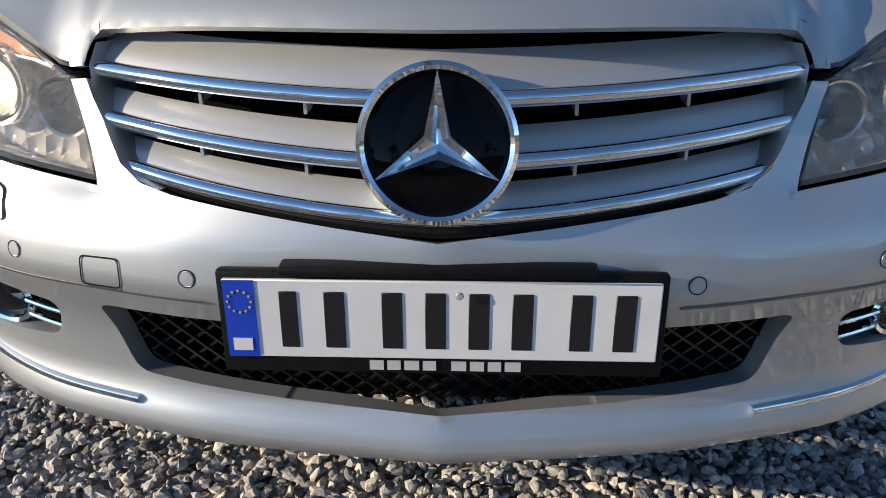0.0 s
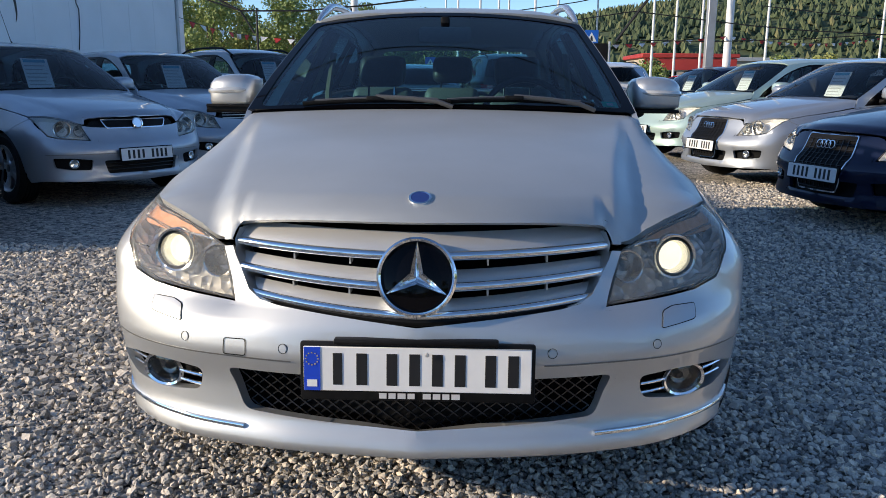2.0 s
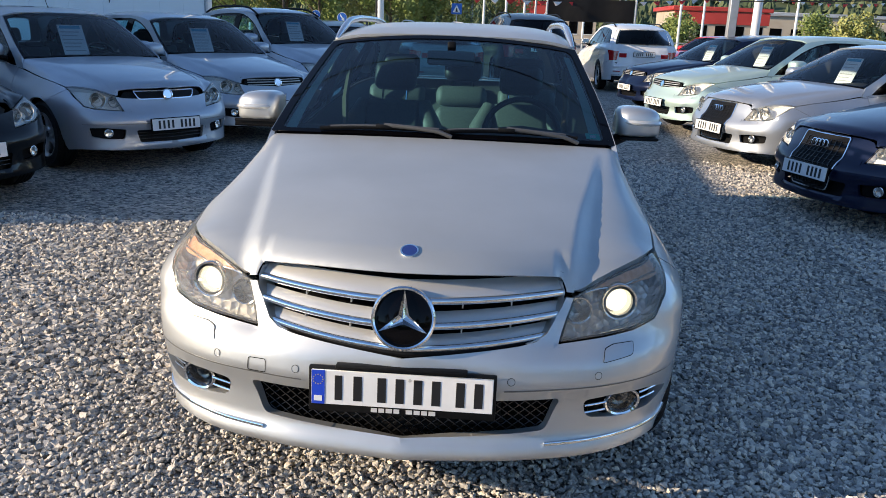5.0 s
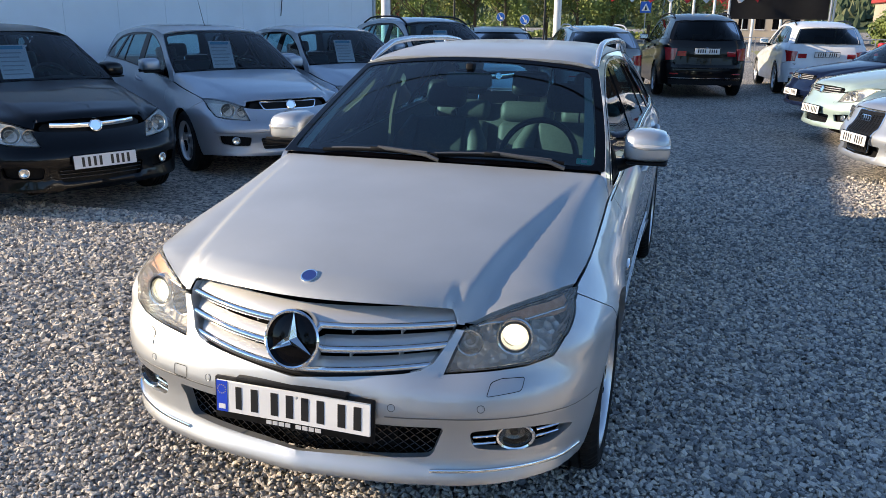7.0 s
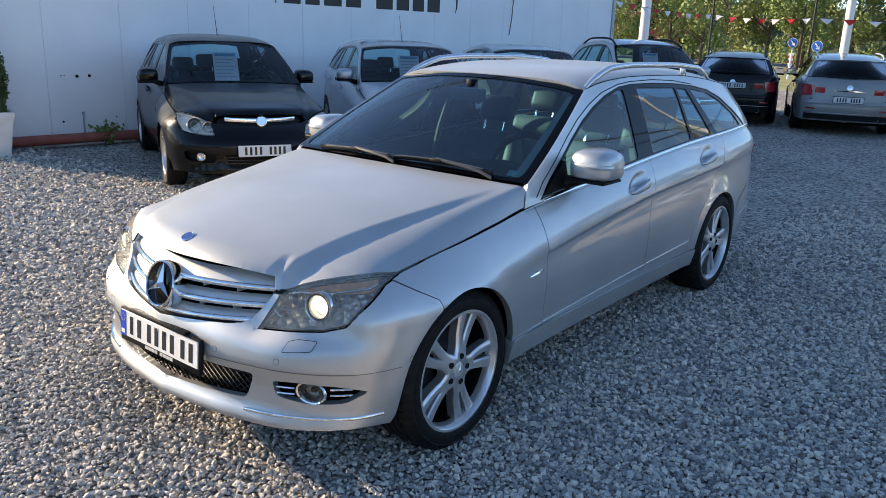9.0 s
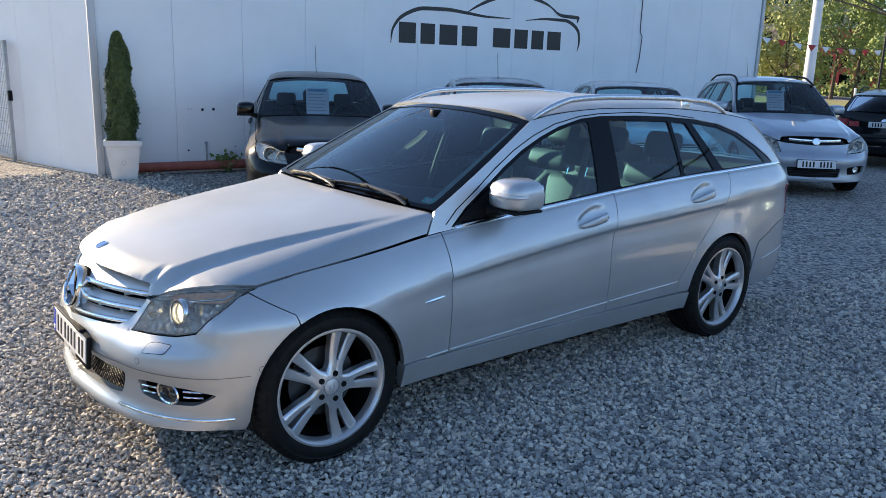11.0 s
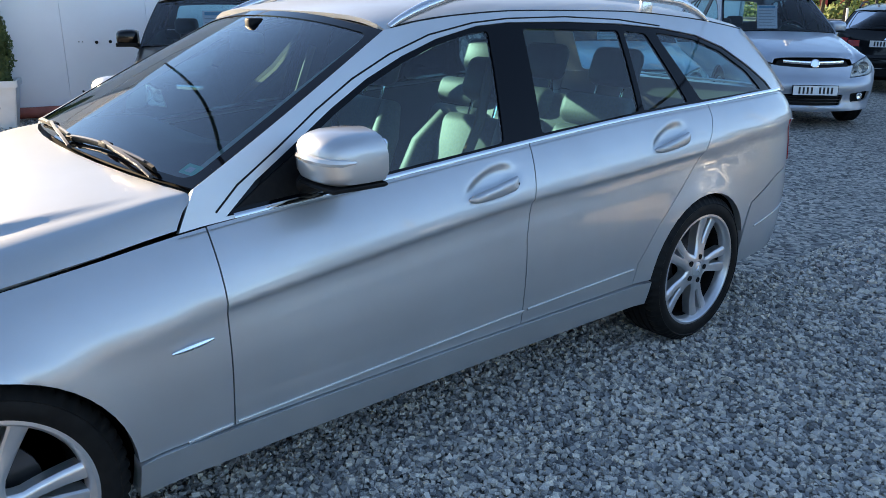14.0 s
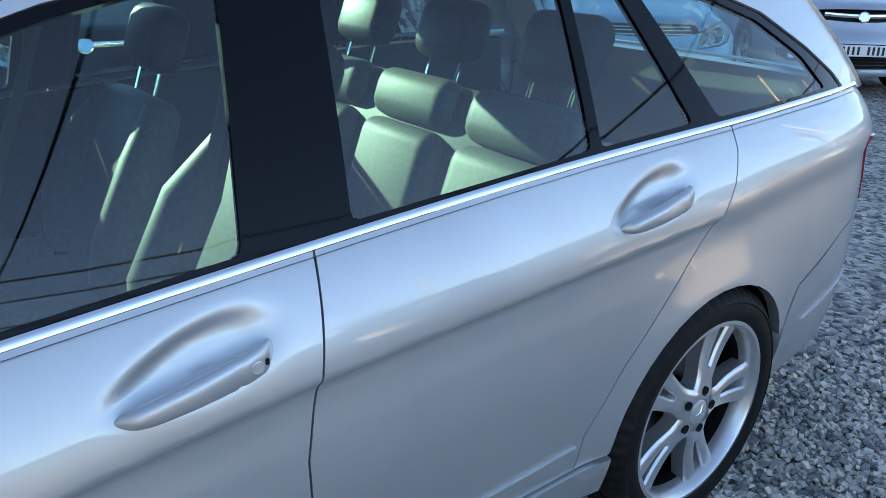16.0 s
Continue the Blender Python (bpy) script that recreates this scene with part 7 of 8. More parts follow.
def bunting(a, b, drop, count, seed):
    root = thing("pennant_string", "string of red and white pennants over the yard", "bunting", "pennant strings")
    pts = sag(a, b, drop, count)
    bm = bmesh.new()
    tube(bm, pts, 0.006, 5)
    part("string", bm, CABLE, root)
    rr = random.Random(seed)
    for i in range(count):
        p, q = pts[i].lerp(pts[i + 1], 0.2), pts[i].lerp(pts[i + 1], 0.8)
        tip = p.lerp(q, 0.5) - Vector((rr.uniform(-0.08, 0.08), rr.uniform(-0.08, 0.08), 0.15))
        back = Vector((0.004, 0.008, 0))
        mid = p.lerp(q, 0.5) + Vector((rr.uniform(-0.05, 0.05), rr.uniform(-0.05, 0.05), -0.12))
        bm = bmesh.new()
        vs = [bm.verts.new(c) for c in (p, q, tip, mid)]
        for f3 in ((0, 3, 1), (1, 3, 2), (2, 3, 0)):
            bm.faces.new([vs[k] for k in f3])
        part("pennant", bm, FLAG_RED if i % 2 else FLAG_WHITE, root, "", False)


bunting((-6.5, 16.2, 2.50), (-6.2, 22.0, 2.40), 0.08, 9, 1)
bunting((-6.2, 22.0, 2.40), (-3.4, 22.0, 2.35), 0.08, 7, 2)
bunting((-3.4, 22.0, 2.35), (10.44, 31.0, 3.0), 0.3, 26, 3)
bunting((10.44, 31.0, 3.0), (22.0, 42.0, 3.6), 0.3, 20, 4)
pole(12.0, 9.6, 0.11, 5.0, "grey steel cable pole", STEEL)
pole(12.0, -6.1, 0.11, 5.2, "grey steel cable pole", STEEL)
# further cables over the far side of the yard
for r, line in (
    (0.02, ((3.67, 3.32), (6.04, 3.67), (8.03, 3.44), (10.11, 3.2), (12.18, 3.03), (15.65, 2.86), (18.35, 2.83))),
    (0.05, ((5.43, 2.62), (6.16, 3.63), (6.8, 4.47), (7.4, 5.36))),
    (0.018, ((1.4, 3.62), (3.88, 3.97), (6.53, 4.47), (9.95, 5.26))),
    (0.018, ((5.8, 2.66), (8.92, 2.62), (12.21, 2.73), (15.64, 2.94), (18.3, 3.21))),
    (0.035, ((12.85, 4.6), (15.49, 4.21), (18.2, 3.94))),
    (0.016, ((10.57, 3.88), (15.59, 3.34), (18.31, 3.11))),
    (0.03, ((-11.37, 4.59), (-10.75, 4.37), (-8.4, 3.63), (-6.14, 3.64), (-3.62, 3.85), (1.61, 4.46), (3.84, 4.86))),
    (0.04, ((-10.51, 4.71), (-10.03, 4.43), (-8.4, 3.63), (-7.91, 2.82))),
    (0.016, ((-9.02, 3.99), (-6.55, 4.1), (-3.61, 4.45), (-1.11, 4.89))),
):
    bm = bmesh.new()
    tube(bm, [(x, 28.0, z) for x, z in line], r, 6)
    tagged(part("overhead_cable", bm, CABLE), "black overhead cable across the yard", "cable", "overhead cables")
# dark banner between posts
banner = thing("banner", "black advertising banner stretched between two posts", "banner")
bm = bmesh.new()
rows = [[bm.verts.new((1.9 + 2.9 * i / 12, 26.0 + 0.03 * math.sin(i), z)) for z in (1.70, 2.44)] for i in range(13)]
for a, b in zip(rows, rows[1:]):
    bm.faces.new((a[0], b[0], b[1], a[1]))
bmesh.ops.solidify(bm, geom=bm.faces[:], thickness=0.02)
part("cloth", bm, BANNER, banner)
for x in (1.86, 4.86):
    bm = bmesh.new()
    tube(bm, [(x, 26.02, -0.02), (x, 26.02, 2.5)], 0.04, 8)
    part("post", bm, STEEL, banner)


# road signs
def road_sign(x, y, z, shape, label, striped=True):
    root = thing("road_sign", label, "sign", "road signs")
    bm = bmesh.new()
    tube(bm, [(x, y + 0.05, 0), (x, y + 0.05, z + 0.3)], 0.035, 8)
    part("post", bm, STEEL, root)
    if striped:
        for k in range(3):
            bm = bmesh.new()
            box(bm, (x - 0.16, y - 0.02, 0.2 + k * 0.32), (x + 0.16, y + 0.02, 0.36 + k * 0.32), None, 0.006, 1)
            part("stripe_board", bm, FLAG_RED, root)
            bm = bmesh.new()
            box(bm, (x - 0.16, y - 0.02, 0.36 + k * 0.32), (x + 0.16, y + 0.02, 0.52 + k * 0.32), None, 0.006, 1)
            part("stripe_board", bm, FLAG_WHITE, root)
    if shape == "round":
        disc("sign_face", (x, y, z), (0, -1, 0), [(0.30, 0.0), (0.30, 0.02), (0.0, 0.021)], SIGN_WHITE, root, 30)
        disc("sign_field", (x, y, z), (0, -1, 0), [(0.275, 0.022), (0.275, 0.026), (0.0, 0.026)], SIGN_BLUE, root, 30)
        bm = bmesh.new()
        vs = [bm.verts.new((x + 0.7 * a, y - 0.034, z + 0.7 * c)) for a, c in ((-0.22, 0.20), (-0.14, 0.26), (0.10, -0.05), (0.18, 0.03), (0.2, -0.26), (-0.09, -0.2), (0.0, -0.12))]
        bm.faces.new(vs)
        part("sign_arrow", bm, SIGN_WHITE, root, "", False)
    else:
        bm = bmesh.new()
        box(bm, (x - 0.4, y - 0.02, z - 0.4), (x + 0.4, y + 0.0, z + 0.4), None, 0.008, 1)
        part("sign_face", bm, SIGN_BLUE, root)
        bm = bmesh.new()
        vs = [bm.verts.new((x + a, y - 0.026, z + c)) for a, c in ((-0.3, -0.26), (0.3, -0.26), (0.0, 0.28))]
        bm.faces.new(vs)
        part("sign_triangle", bm, SIGN_WHITE, root, "", False)
        bm = bmesh.new()
        vs = [bm.verts.new((x + a, y - 0.030, z + c)) for a, c in ((-0.09, -0.22), (0.09, -0.22), (0.04, 0.06), (-0.04, 0.06))]
        bm.faces.new(vs)
        part("sign_bar", bm, INK, root, "", False)


road_sign(-12.1, 52.3, 1.80, "round", "round blue arrow sign on a striped post")
road_sign(-9.15, 46.3, 1.63, "round", "round blue arrow sign on a striped post")
road_sign(7.22, 46.0, 3.78, "square", "square blue pedestrian crossing sign", False)
road_sign(-3.0, 60.3, 2.64, "square", "square blue pedestrian crossing sign", False)
road_sign(3.3, 48.0, 2.2, "round", "round blue arrow sign by the road", False)

# ground
for name, x0, x1, y0, y1, z, mat, lab in (
    ("grass_verge", -80, 2, 30, 62, -0.014, GRASS, "dry yellowish grass verge beyond the yard"), ("grass_far", 4, 90, 33, 50, -0.014, GRASS, "mown green verge beside the road"), ("road", -90, 120, 66, 76, -0.014, ROAD, "asphalt road beyond the verge"),
):
    bm = bmesh.new()
    bmesh.ops.create_grid(bm, x_segments=24, y_segments=12, size=1)
    for v in bm.verts:
        v.co = Vector(((x0 + x1) / 2 + v.co.x * (x1 - x0) / 2, (y0 + y1) / 2 + v.co.y * (y1 - y0) / 2, z))
    tagged(part(name, bm, mat), lab, "ground", kind="structure")
# verge fence
fence = thing("fence", "low steel bar fence along the verge", "fence")
for k in range(60):
    bm = bmesh.new()
    box(bm, (2 + k * 0.5, 30.0, -0.02), (2.03 + k * 0.5, 30.03, 1.1))
    part("post", bm, STEEL, fence)
for z in (0.15, 1.05):
    bm = bmesh.new()
    box(bm, (2, 30.0, z), (32, 30.03, z + 0.04))
    part("rail", bm, STEEL, fence)
for k in range(14):
    bm = bmesh.new()
    x = -30 + k * 2.1
    tube(bm, [(x, 41 + 0.1 * math.sin(k * 3), -0.02), (x + 0.06 * math.sin(k * 5), 41, 1.2)], 0.06, 7)
    tagged(part("marker_post", bm, POLE), "short pale wooden marker post on the verge", "post", "marker posts")


# trees
def tree(x, y, h, w, material, seed, leaf=0.16, count=2600):
    r = random.Random(seed)
    root = thing("tree", "leafy deciduous tree on the verge", "tree", "verge trees", pose(x, y, -0.02))
    bm = bmesh.new()
    tube(bm, [(0, 0, 0), (0.05, 0.02, h * 0.3), (0.02, 0.05, h * 0.75)], [0.022 * h, 0.017 * h, 0.006 * h], 8)
    for k in range(7):
        a = r.uniform(0, 6.28)
        z0 = h * r.uniform(0.22, 0.5)
        tube(bm, [(0.03, 0.02, z0), (math.cos(a) * w * 0.25, math.sin(a) * w * 0.25, z0 + h * 0.14), (math.cos(a) * w * 0.42, math.sin(a) * w * 0.42, z0 + h * 0.3)], [0.008 * h, 0.005 * h, 0.002 * h], 6)
    part("trunk", bm, BARK, root)
    clumps = []
    for k in range(22):
        a, q = r.uniform(0, 6.28), r.random()
        z = h * (0.20 + 0.78 * q)
        rad = w * 0.5 * math.sqrt(max(0.05, 1 - (2 * q - 0.85) ** 2 * 0.8)) * r.uniform(0.35, 0.95)
        clumps.append((Vector((math.cos(a) * rad, math.sin(a) * rad, z)), w * r.uniform(0.12, 0.22)))

    def spot():
        c, rad = clumps[r.randrange(len(clumps))]
        n = Vector((r.gauss(0, 1), r.gauss(0, 1), r.gauss(0, 1))).normalized()
        return c + n * rad * r.uniform(0.55, 1.05), n
    v, f = leaves(count, spot, leaf, r, 0.1)
    piece("crown", v, f, material, root, "", False)


k = 0
for x, y, h, w in ((-24, 66, 5.6, 5.2), (-20.5, 64, 6.2, 5.0), (-17.5, 65, 5.4, 4.6), (-14.5, 64, 6.6, 5.2), (-11.5, 66, 6.4, 5.6), (-8.6, 64, 5.2, 4.6), (-6.0, 66, 6.0, 5.2), (-3.0, 65, 5.0, 4.8), (-28, 65, 6.4, 5.5), (-32, 67, 6.0, 5.5), (-36.5, 66, 6.8, 6), (-41, 67, 6.2, 6), (-46, 68, 7, 6), (0.5, 68, 4.6, 4.4), (-16, 47, 4.6, 4.2), (-19, 49, 5.2, 4.6), (-22.5, 47, 4.8, 4.4), (-13.2, 58, 5.0, 4.2), (20.5, 52, 2.6, 3.2), (25, 56, 3.0, 3.4), (14, 60, 2.6, 3.0)):
    tree(x, y, h * 1.3 if x < 5 else h, w * 1.15, (LEAF_A, LEAF_B, LEAF_A)[k % 3], 100 + k, 0.22 if y > 55 else 0.18, 5200)
    k += 1
# low hedge below the trees
hr = random.Random(9)


def hedge_spot():
    x = hr.uniform(-60, 3)
    z = abs(hr.gauss(0, 0.6)) * (0.7 + 0.5 * math.sin(x * 0.9) * math.sin(x * 0.37 + 1))
    return Vector((x, 79 + hr.uniform(-1.2, 1.2), z)), Vector((0, -1, 0.3))


v, f = leaves(9000, hedge_spot, 0.42, hr, 0.1)
tagged(piece("hedge", v, f, LEAF_A, None, "", False), "loose green hedge behind the verge", "hedge", kind="stuff")
# wooded hill
verts, faces = [], []
NX, NY = 90, 26
hn = random.Random(12)
ridge = curve([(-260, 14), (-120, 16), (-40, 12), (10, 13), (40, 26), (75, 32), (115, 36), (180, 42), (260, 46), (420, 40)])
for j in range(NY):
    for i in range(NX):
        x = -260 + 680 * i / (NX - 1)
        t = j / (NY - 1)
        y = 190 + 140 * t
        z = ridge(x) * (1 - (1 - t) ** 2) * 0.98 - 0.5 + 1.2 * noise.noise(Vector((x * 0.03, y * 0.03, 0)))
        verts.append((x, y, z))
for j in range(NY - 1):
    for i in range(NX - 1):
        a = j * NX + i
        faces.append((a, a + 1, a + NX + 1, a + NX))
tagged(piece("hill", verts, faces, WOODS), "wooded hillside in the distance", "hill", kind="structure")
verts, faces = [], []
for _ in range(11000):
    x, t = hn.uniform(-200, 380), hn.uniform(0.02, 1.0)
    y = 190 + 140 * t
    z = ridge(x) * (1 - (1 - t) ** 2) * 0.98 - 0.8
    h, w = hn.uniform(1.7, 3.8), hn.uniform(0.65, 1.35)
    i = len(verts)
    for k in range(5):
        a = 2 * math.pi * k / 5 + hn.random()
        verts.append((x + math.cos(a) * w * hn.uniform(0.7, 1.1), y + math.sin(a) * w, z + hn.uniform(0.0, 1.0)))
        verts.append((x + math.cos(a + 0.5) * w * 0.75 * hn.uniform(0.7, 1.2), y + math.sin(a + 0.5) * w * 0.75, z + h * hn.uniform(0.45, 0.65)))
    verts.append((x + hn.uniform(-0.4, 0.4), y, z + h))
    for k in range(5):
        n = (k + 1) % 5
        faces += [(i + 2 * k, i + 2 * n, i + 2 * k + 1), (i + 2 * n, i + 2 * n + 1, i + 2 * k + 1), (i + 2 * k + 1, i + 2 * n + 1, i + 10)]
tagged(piece("hill_trees", verts, faces, PINES, None, "", False), "dense dark pine trees covering the hill", "woods", kind="stuff")


# unseen hills added on the other sides to darken low-sky reflections
def unseen_hill(name, cx, cy, span, high, turn):
    r = random.Random(name)
    vs, fs = [], []
    for j in range(8):
        for i in range(40):
            u, t = i / 39, j / 7
            x, y = (u - 0.5) * span, 60 * t
            z = high * (1 - (1 - t) ** 2) * (0.75 + 0.25 * math.sin(u * 7 + cx)) * min(1, 5 * min(u, 1 - u) + 0.15) - 0.4 + r.uniform(-0.8, 0.8) * t
            vs.append(pose(cx, cy, 0, 0, 0, turn) @ Vector((x, y, z)))
    for j in range(7):
        for i in range(39):
            a = j * 40 + i
            fs.append((a, a + 1, a + 41, a + 40))
    tagged(piece(name, vs, fs, WOODS), "wooded hillside closing the valley", "hill", kind="structure")


unseen_hill("hill_south", 0, -120, 420, 24, 180)
unseen_hill("hill_east", 130, 40, 420, 14, -90)


# far buildings
def building(x, y, w, d, h, floors, cols, wall, label, band=None, turn=0):
    root = thing("building", label, "building", "far buildings", pose(x, y, -0.02, 0, 0, turn))
    bm = bmesh.new()
    box(bm, (-w / 2, 0, 0), (w / 2, d, h))
    part("wall", bm, wall, root, "", False)
    bm = bmesh.new()
    box(bm, (-w / 2 - 0.3, -0.3, h), (w / 2 + 0.3, d + 0.3, h + 0.35), None, 0.05, 1)
    part("roof", bm, band or FLASH, root)
    if band:
        bm = bmesh.new()
        box(bm, (-w / 2 - 0.1, -0.15, h - 1.0), (w / 2 + 0.1, -0.01, h - 0.05))
        part("fascia", bm, band, root)
    for j in range(floors):
        for i in range(cols):
            cx, cz = -w / 2 + w * (i + 0.5) / cols, 0.6 + (h - 1.2) * (j + 0.45) / floors
            ww, hh = w / cols * 0.28, (h - 1.2) / floors * 0.30
            win = new("window")
            win.parent = root
            bm = bmesh.new()
            box(bm, (cx - ww, -0.02, cz - hh), (cx + ww, 0.1, cz + hh))
            part("pane", bm, GLOSS_BLACK, win, "", False)
            bm = bmesh.new()
            box(bm, (cx - ww - 0.06, -0.08, cz - hh - 0.1), (cx + ww + 0.06, 0.0, cz - hh))
            part("window_sill", bm, POLE, win, "", False)


building(18.5, 66, 7.5, 8, 3.3, 1, 5, PLASTER, "low beige building with a red fascia", BRICKRED)
building(31, 78, 14, 9, 3.4, 1, 7, PLASTER, "long low beige shop building")
building(6, 88, 10, 9, 4.0, 1, 6, PLASTER, "low beige building by the road", BRICKRED)
building(-56, 112, 16, 10, 15, 5, 7, PLASTER, "beige five-storey apartment block", None, 20)
building(-44, 104, 9, 9, 8, 3, 4, BRICKRED, "red clad three-storey building", None, 20)
# unseen trees added behind the camera to block bright low sky from reflections
for k, (x, y) in enumerate(((-18, -22), (-11, -26), (-4, -24), (3, -27), (10, -24), (17, -22), (24, -16), (27, -8), (29, 0), (28, 9), (30, 18))):
    tree(x, y, 5.5 + (k % 3), 5.2, LEAF_A, 300 + k, 0.30, 1500)


# ---- gravel ----
def gravel_material(name):
    m = shader(name, (0.3, 0.3, 0.29), 0.85)
    g = node(m, "ShaderNodeNewGeometry")
    tone = ramp(m, g.outputs["Random Per Island"], ((0.0, (0.09, 0.088, 0.085)), (0.25, (0.30, 0.284, 0.258)), (0.55, (0.56, 0.51, 0.44)), (0.85, (0.79, 0.70, 0.585)), (1.0, (0.88, 0.75, 0.575))))
    t = node(m, "ShaderNodeTexNoise", Scale=140.0, Detail=4.0)
    link(m, coords(m), t.inputs["Vector"])
    mix = node(m, "ShaderNodeMix")
    mix.data_type, mix.blend_type = "RGBA", "MULTIPLY"
    mix.inputs[0].default_value = 0.45
    link(m, tone, mix.inputs[6])
    link(m, t.outputs[0], mix.inputs[7])
    bright = node(m, "ShaderNodeBrightContrast")
    bright.inputs["Bright"].default_value = 0.11
    link(m, mix.outputs[2], bright.inputs[0])
    link(m, bright.outputs[0], bsdf(m).inputs["Base Color"])
    b = node(m, "ShaderNodeBump", Strength=0.7, Distance=0.004)
    link(m, t.outputs[0], b.inputs["Height"])
    link(m, b.outputs[0], bsdf(m).inputs["Normal"])
    return m


def bed_material():
    m = shader("packed gravel bed", (0.26, 0.255, 0.245), 0.9)
    v = node(m, "ShaderNodeTexVoronoi", Scale=38.0, Randomness=1.0)
    link(m, coords(m), v.inputs["Vector"])
    big = node(m, "ShaderNodeTexNoise", Scale=0.6, Detail=5.0)
    link(m, coords(m), big.inputs["Vector"])
    sep = node(m, "ShaderNodeSeparateColor")
    link(m, v.outputs["Color"], sep.inputs[0])
    tone = ramp(m, sep.outputs[0], ((0.0, (0.07, 0.067, 0.064)), (0.3, (0.24, 0.229, 0.210)), (0.65, (0.44, 0.41, 0.362)), (1.0, (0.66, 0.59, 0.49))))
    patch = ramp(m, big.outputs[0], ((0.35, (0.82, 0.82, 0.82)), (0.65, (1.0, 1.0, 1.0))))
    mix = node(m, "ShaderNodeMix")
    mix.data_type, mix.blend_type = "RGBA", "MULTIPLY"
    mix.inputs[0].default_value = 1.0
    link(m, tone, mix.inputs[6])
    link(m, patch, mix.inputs[7])
    link(m, mix.outputs[2], bsdf(m).inputs["Base Color"])
    b = node(m, "ShaderNodeBump", Strength=1.0, Distance=0.02)
    b.invert = True
    link(m, v.outputs["Distance"], b.inputs["Height"])
    link(m, b.outputs[0], bsdf(m).inputs["Normal"])
    return m


bm = bmesh.new()
bmesh.ops.create_grid(bm, x_segments=1, y_segments=1, size=700)
for v in bm.verts:
    v.co.z = -0.020
tagged(part("ground", bm, bed_material()), "packed grey gravel ground of the yard", "ground", kind="structure")


def stones(name, spots, size_lo, size_hi, material, rs, label, worn=False):
    """Crushed stones bedded in the ground, joined: jittered blocks, or many-sided lumps where worn."""
    n = len(spots)
    k = 8
    cube = np.array([(-1, -1, -1), (1, -1, -1), (1, 1, -1), (-1, 1, -1), (-1, -1, 1), (1, -1, 1), (1, 1, 1), (-1, 1, 1)], float)
    quads = np.array([(4, 5, 6, 7), (0, 1, 5, 4), (1, 2, 6, 5), (2, 3, 7, 6), (3, 0, 4, 7)])
    if worn:
        ball = bmesh.new()
        bmesh.ops.create_icosphere(ball, subdivisions=1, radius=1.22)
        cube = np.array([tuple(q.co) for q in ball.verts])
        quads = np.array([[q.index for q in f.verts] for f in ball.faces if f.calc_center_median().z > -0.75])
        ball.free()
        k = len(cube)
    v = np.repeat(cube[None], n, 0) * rs.uniform(0.36 if worn else 0.45, 1.0, (n, k, 3))
    v *= rs.uniform(0.65, 1.35, (n, 1, 3)) * np.array([1.0, 1.0, 0.72]) * rs.uniform(size_lo, size_hi, (n, 1, 1)) * 0.5
    a, t = rs.uniform(0, 2 * np.pi, n), rs.uniform(-0.9, 0.9, n)
    c, s = np.cos(t)[:, None], np.sin(t)[:, None]
    y, z = v[:, :, 1] * c - v[:, :, 2] * s, v[:, :, 1] * s + v[:, :, 2] * c
    x = v[:, :, 0]
    c, s = np.cos(a)[:, None], np.sin(a)[:, None]
    out = np.stack([x * c - y * s, x * s + y * c, z], -1) + spots[:, None, :]
    sides = quads.shape[1]
    faces = (np.arange(n)[:, None, None] * k + quads[None]).reshape(-1, sides)
    me = bpy.data.meshes.new(name)
    me.vertices.add(n * k)
    me.vertices.foreach_set("co", out.astype(np.float32).ravel())
    me.loops.add(faces.size)
    me.loops.foreach_set("vertex_index", faces.astype(np.int32).ravel())
    me.polygons.add(len(faces))
    me.polygons.foreach_set("loop_start", np.arange(0, faces.size, sides, dtype=np.int32))
    me.update(calc_edges=True)
    me.polygons.foreach_set("use_smooth", [False] * len(faces))
    me.materials.append(material)
    return tagged(new(name, me), label, "gravel", kind="stuff")


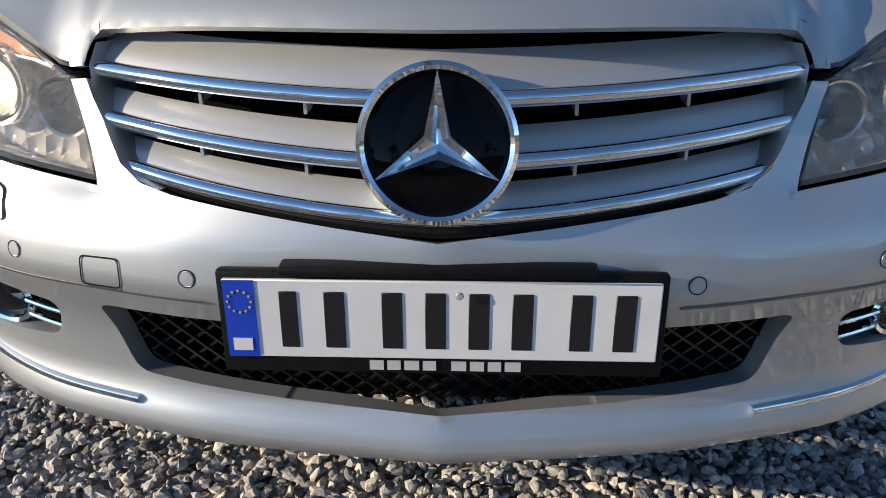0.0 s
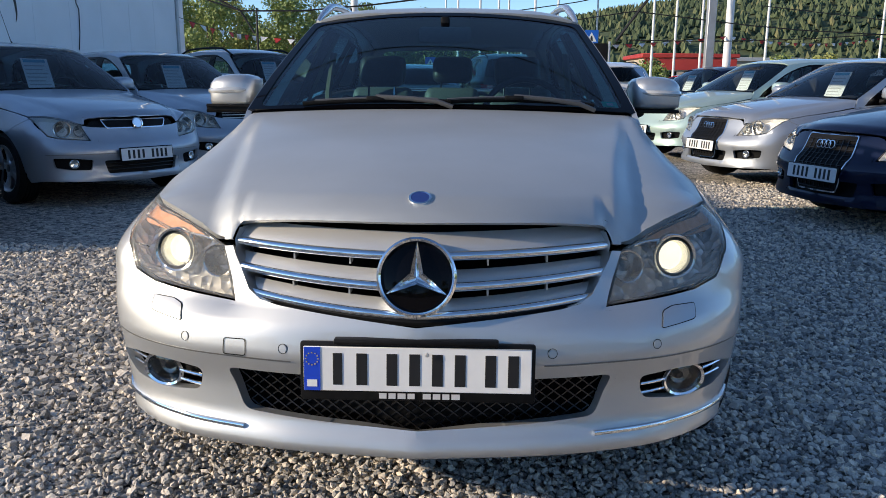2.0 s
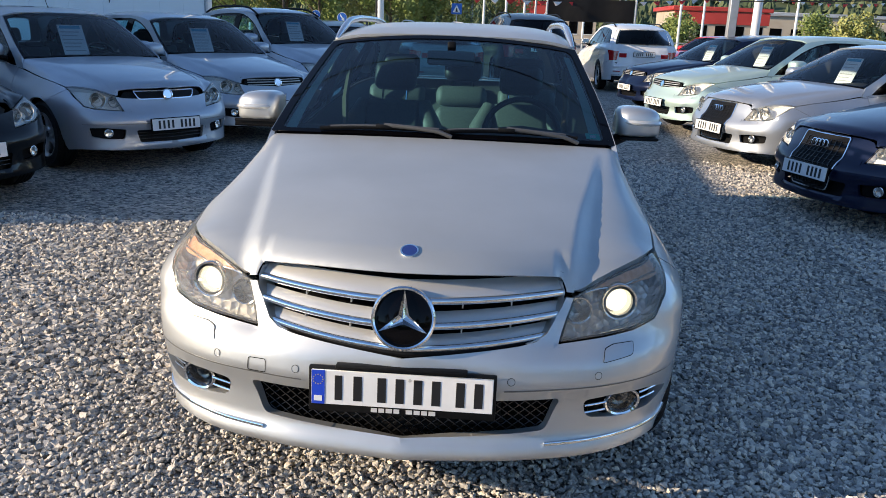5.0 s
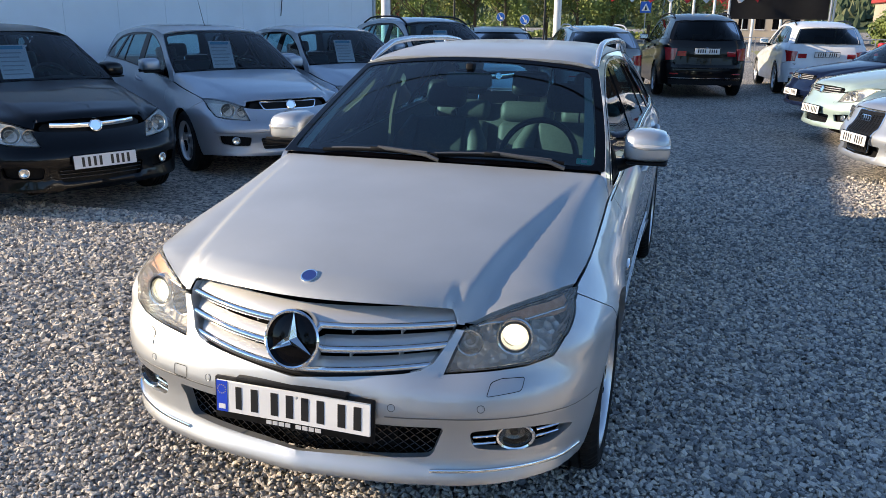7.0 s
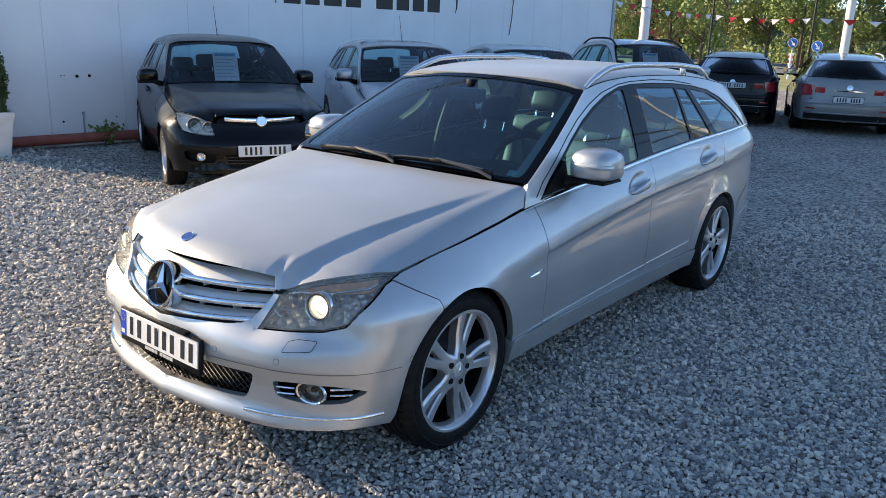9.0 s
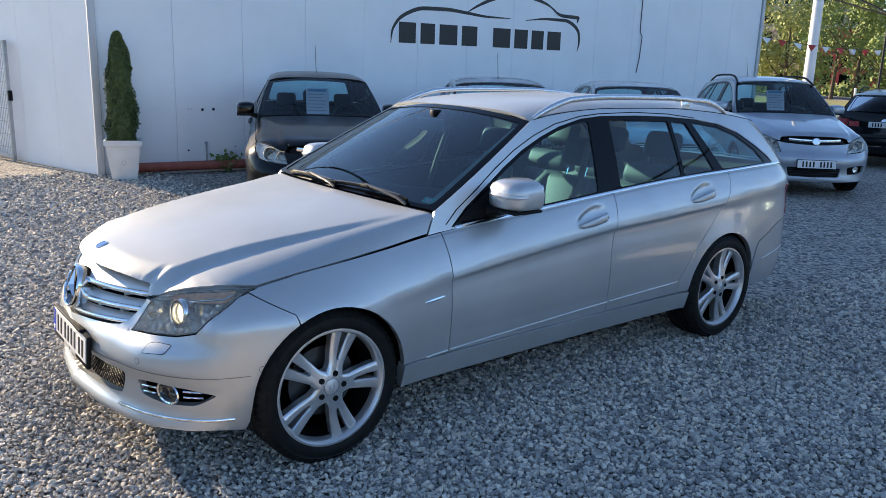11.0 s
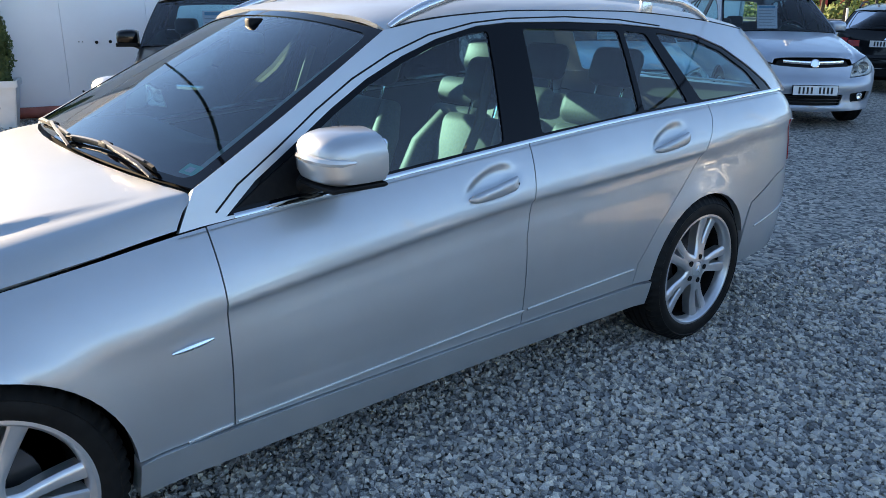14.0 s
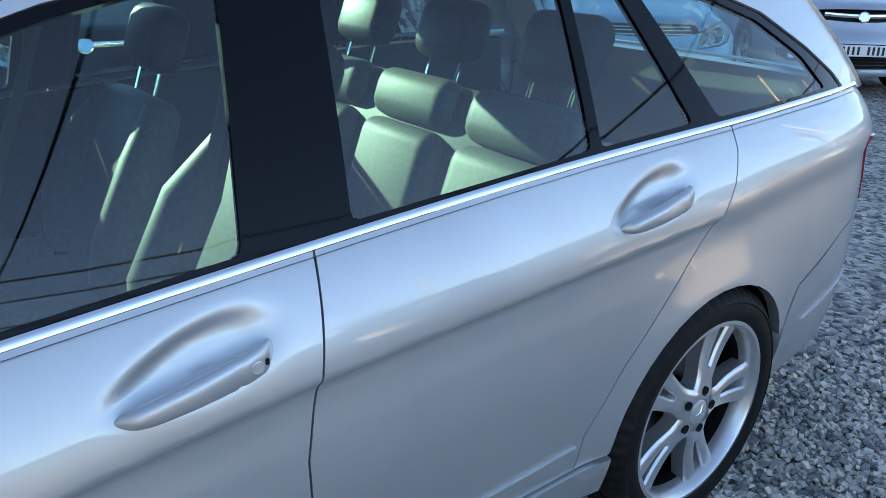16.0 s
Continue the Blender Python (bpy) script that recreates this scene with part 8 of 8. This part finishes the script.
def scatter(x0, x1, y0, y1, step, rs, keep=None):
    gx, gy = np.meshgrid(np.arange(x0, x1, step), np.arange(y0, y1, step))
    p = np.stack([gx.ravel(), gy.ravel()], -1) + rs.uniform(-0.5, 0.5, (gx.size, 2)) * step
    if keep is not None:
        p = p[keep(p[:, 0], p[:, 1])]
    return np.concatenate([p, rs.uniform(-0.022, -0.001, (len(p), 1))], 1)


rs = np.random.RandomState(5)
STONE = gravel_material("crushed stone")
thin = lambda d, width: rs.uniform(0, 1, d.shape) < np.clip(d / width, 0, 1)  # the loose layer thins out towards its rim
near = lambda x, y: ((y < 0.9) & (np.abs(x) < 2.4)) | ((x > 0.40) & (x < 2.6) & (y < 4.6))
nose = lambda x, y: (y < 0.9) & (np.abs(x) < 1.2)
stones("gravel_stones", scatter(-1.2, 1.2, -0.75, 0.9, 0.0145, rs, nose), 0.014, 0.031, STONE, rs, "loose crushed grey stones before the car", True)
stones("gravel_stones", scatter(-2.4, 2.6, -0.75, 4.6, 0.0152, rs, lambda x, y: near(x, y) & ~nose(x, y) & thin(np.where(x > 1.2, np.minimum(y + 0.75, 2.6 - x), 1.0), 0.5)), 0.012, 0.029, STONE, rs, "loose crushed grey stones round the car")
mid = lambda x, y: ~near(x, y) & ~((np.abs(x) < 0.75) & (y > 1.0) & (y < 4.4)) & ((x > 0.6) | (y < 3.4)) & thin(np.minimum(np.minimum(4.2 - x, 7.4 - y), np.where(x > 1.2, y + 0.4, 1.0)), 0.9)
stones("gravel_stones_outer", scatter(-4.6, 4.2, -0.4, 7.4, 0.023, rs, mid), 0.018, 0.036, STONE, rs, "loose crushed grey stones of the yard")
sunny = lambda x, y: ~((x > -4.6) & (y > -0.4)) & ~((np.abs(x) < 2.4) & (y > -0.75)) & thin(np.minimum(np.minimum(x + 8.4, y + 2.6), np.where(x < -4.6, 3.2 - y, 1.2 - x)), 0.9)
stones("gravel_stones_outer", scatter(-8.4, 1.2, -2.6, 3.2, 0.032, rs, sunny), 0.022, 0.042, STONE, rs, "loose crushed grey stones in the sun before the wall")
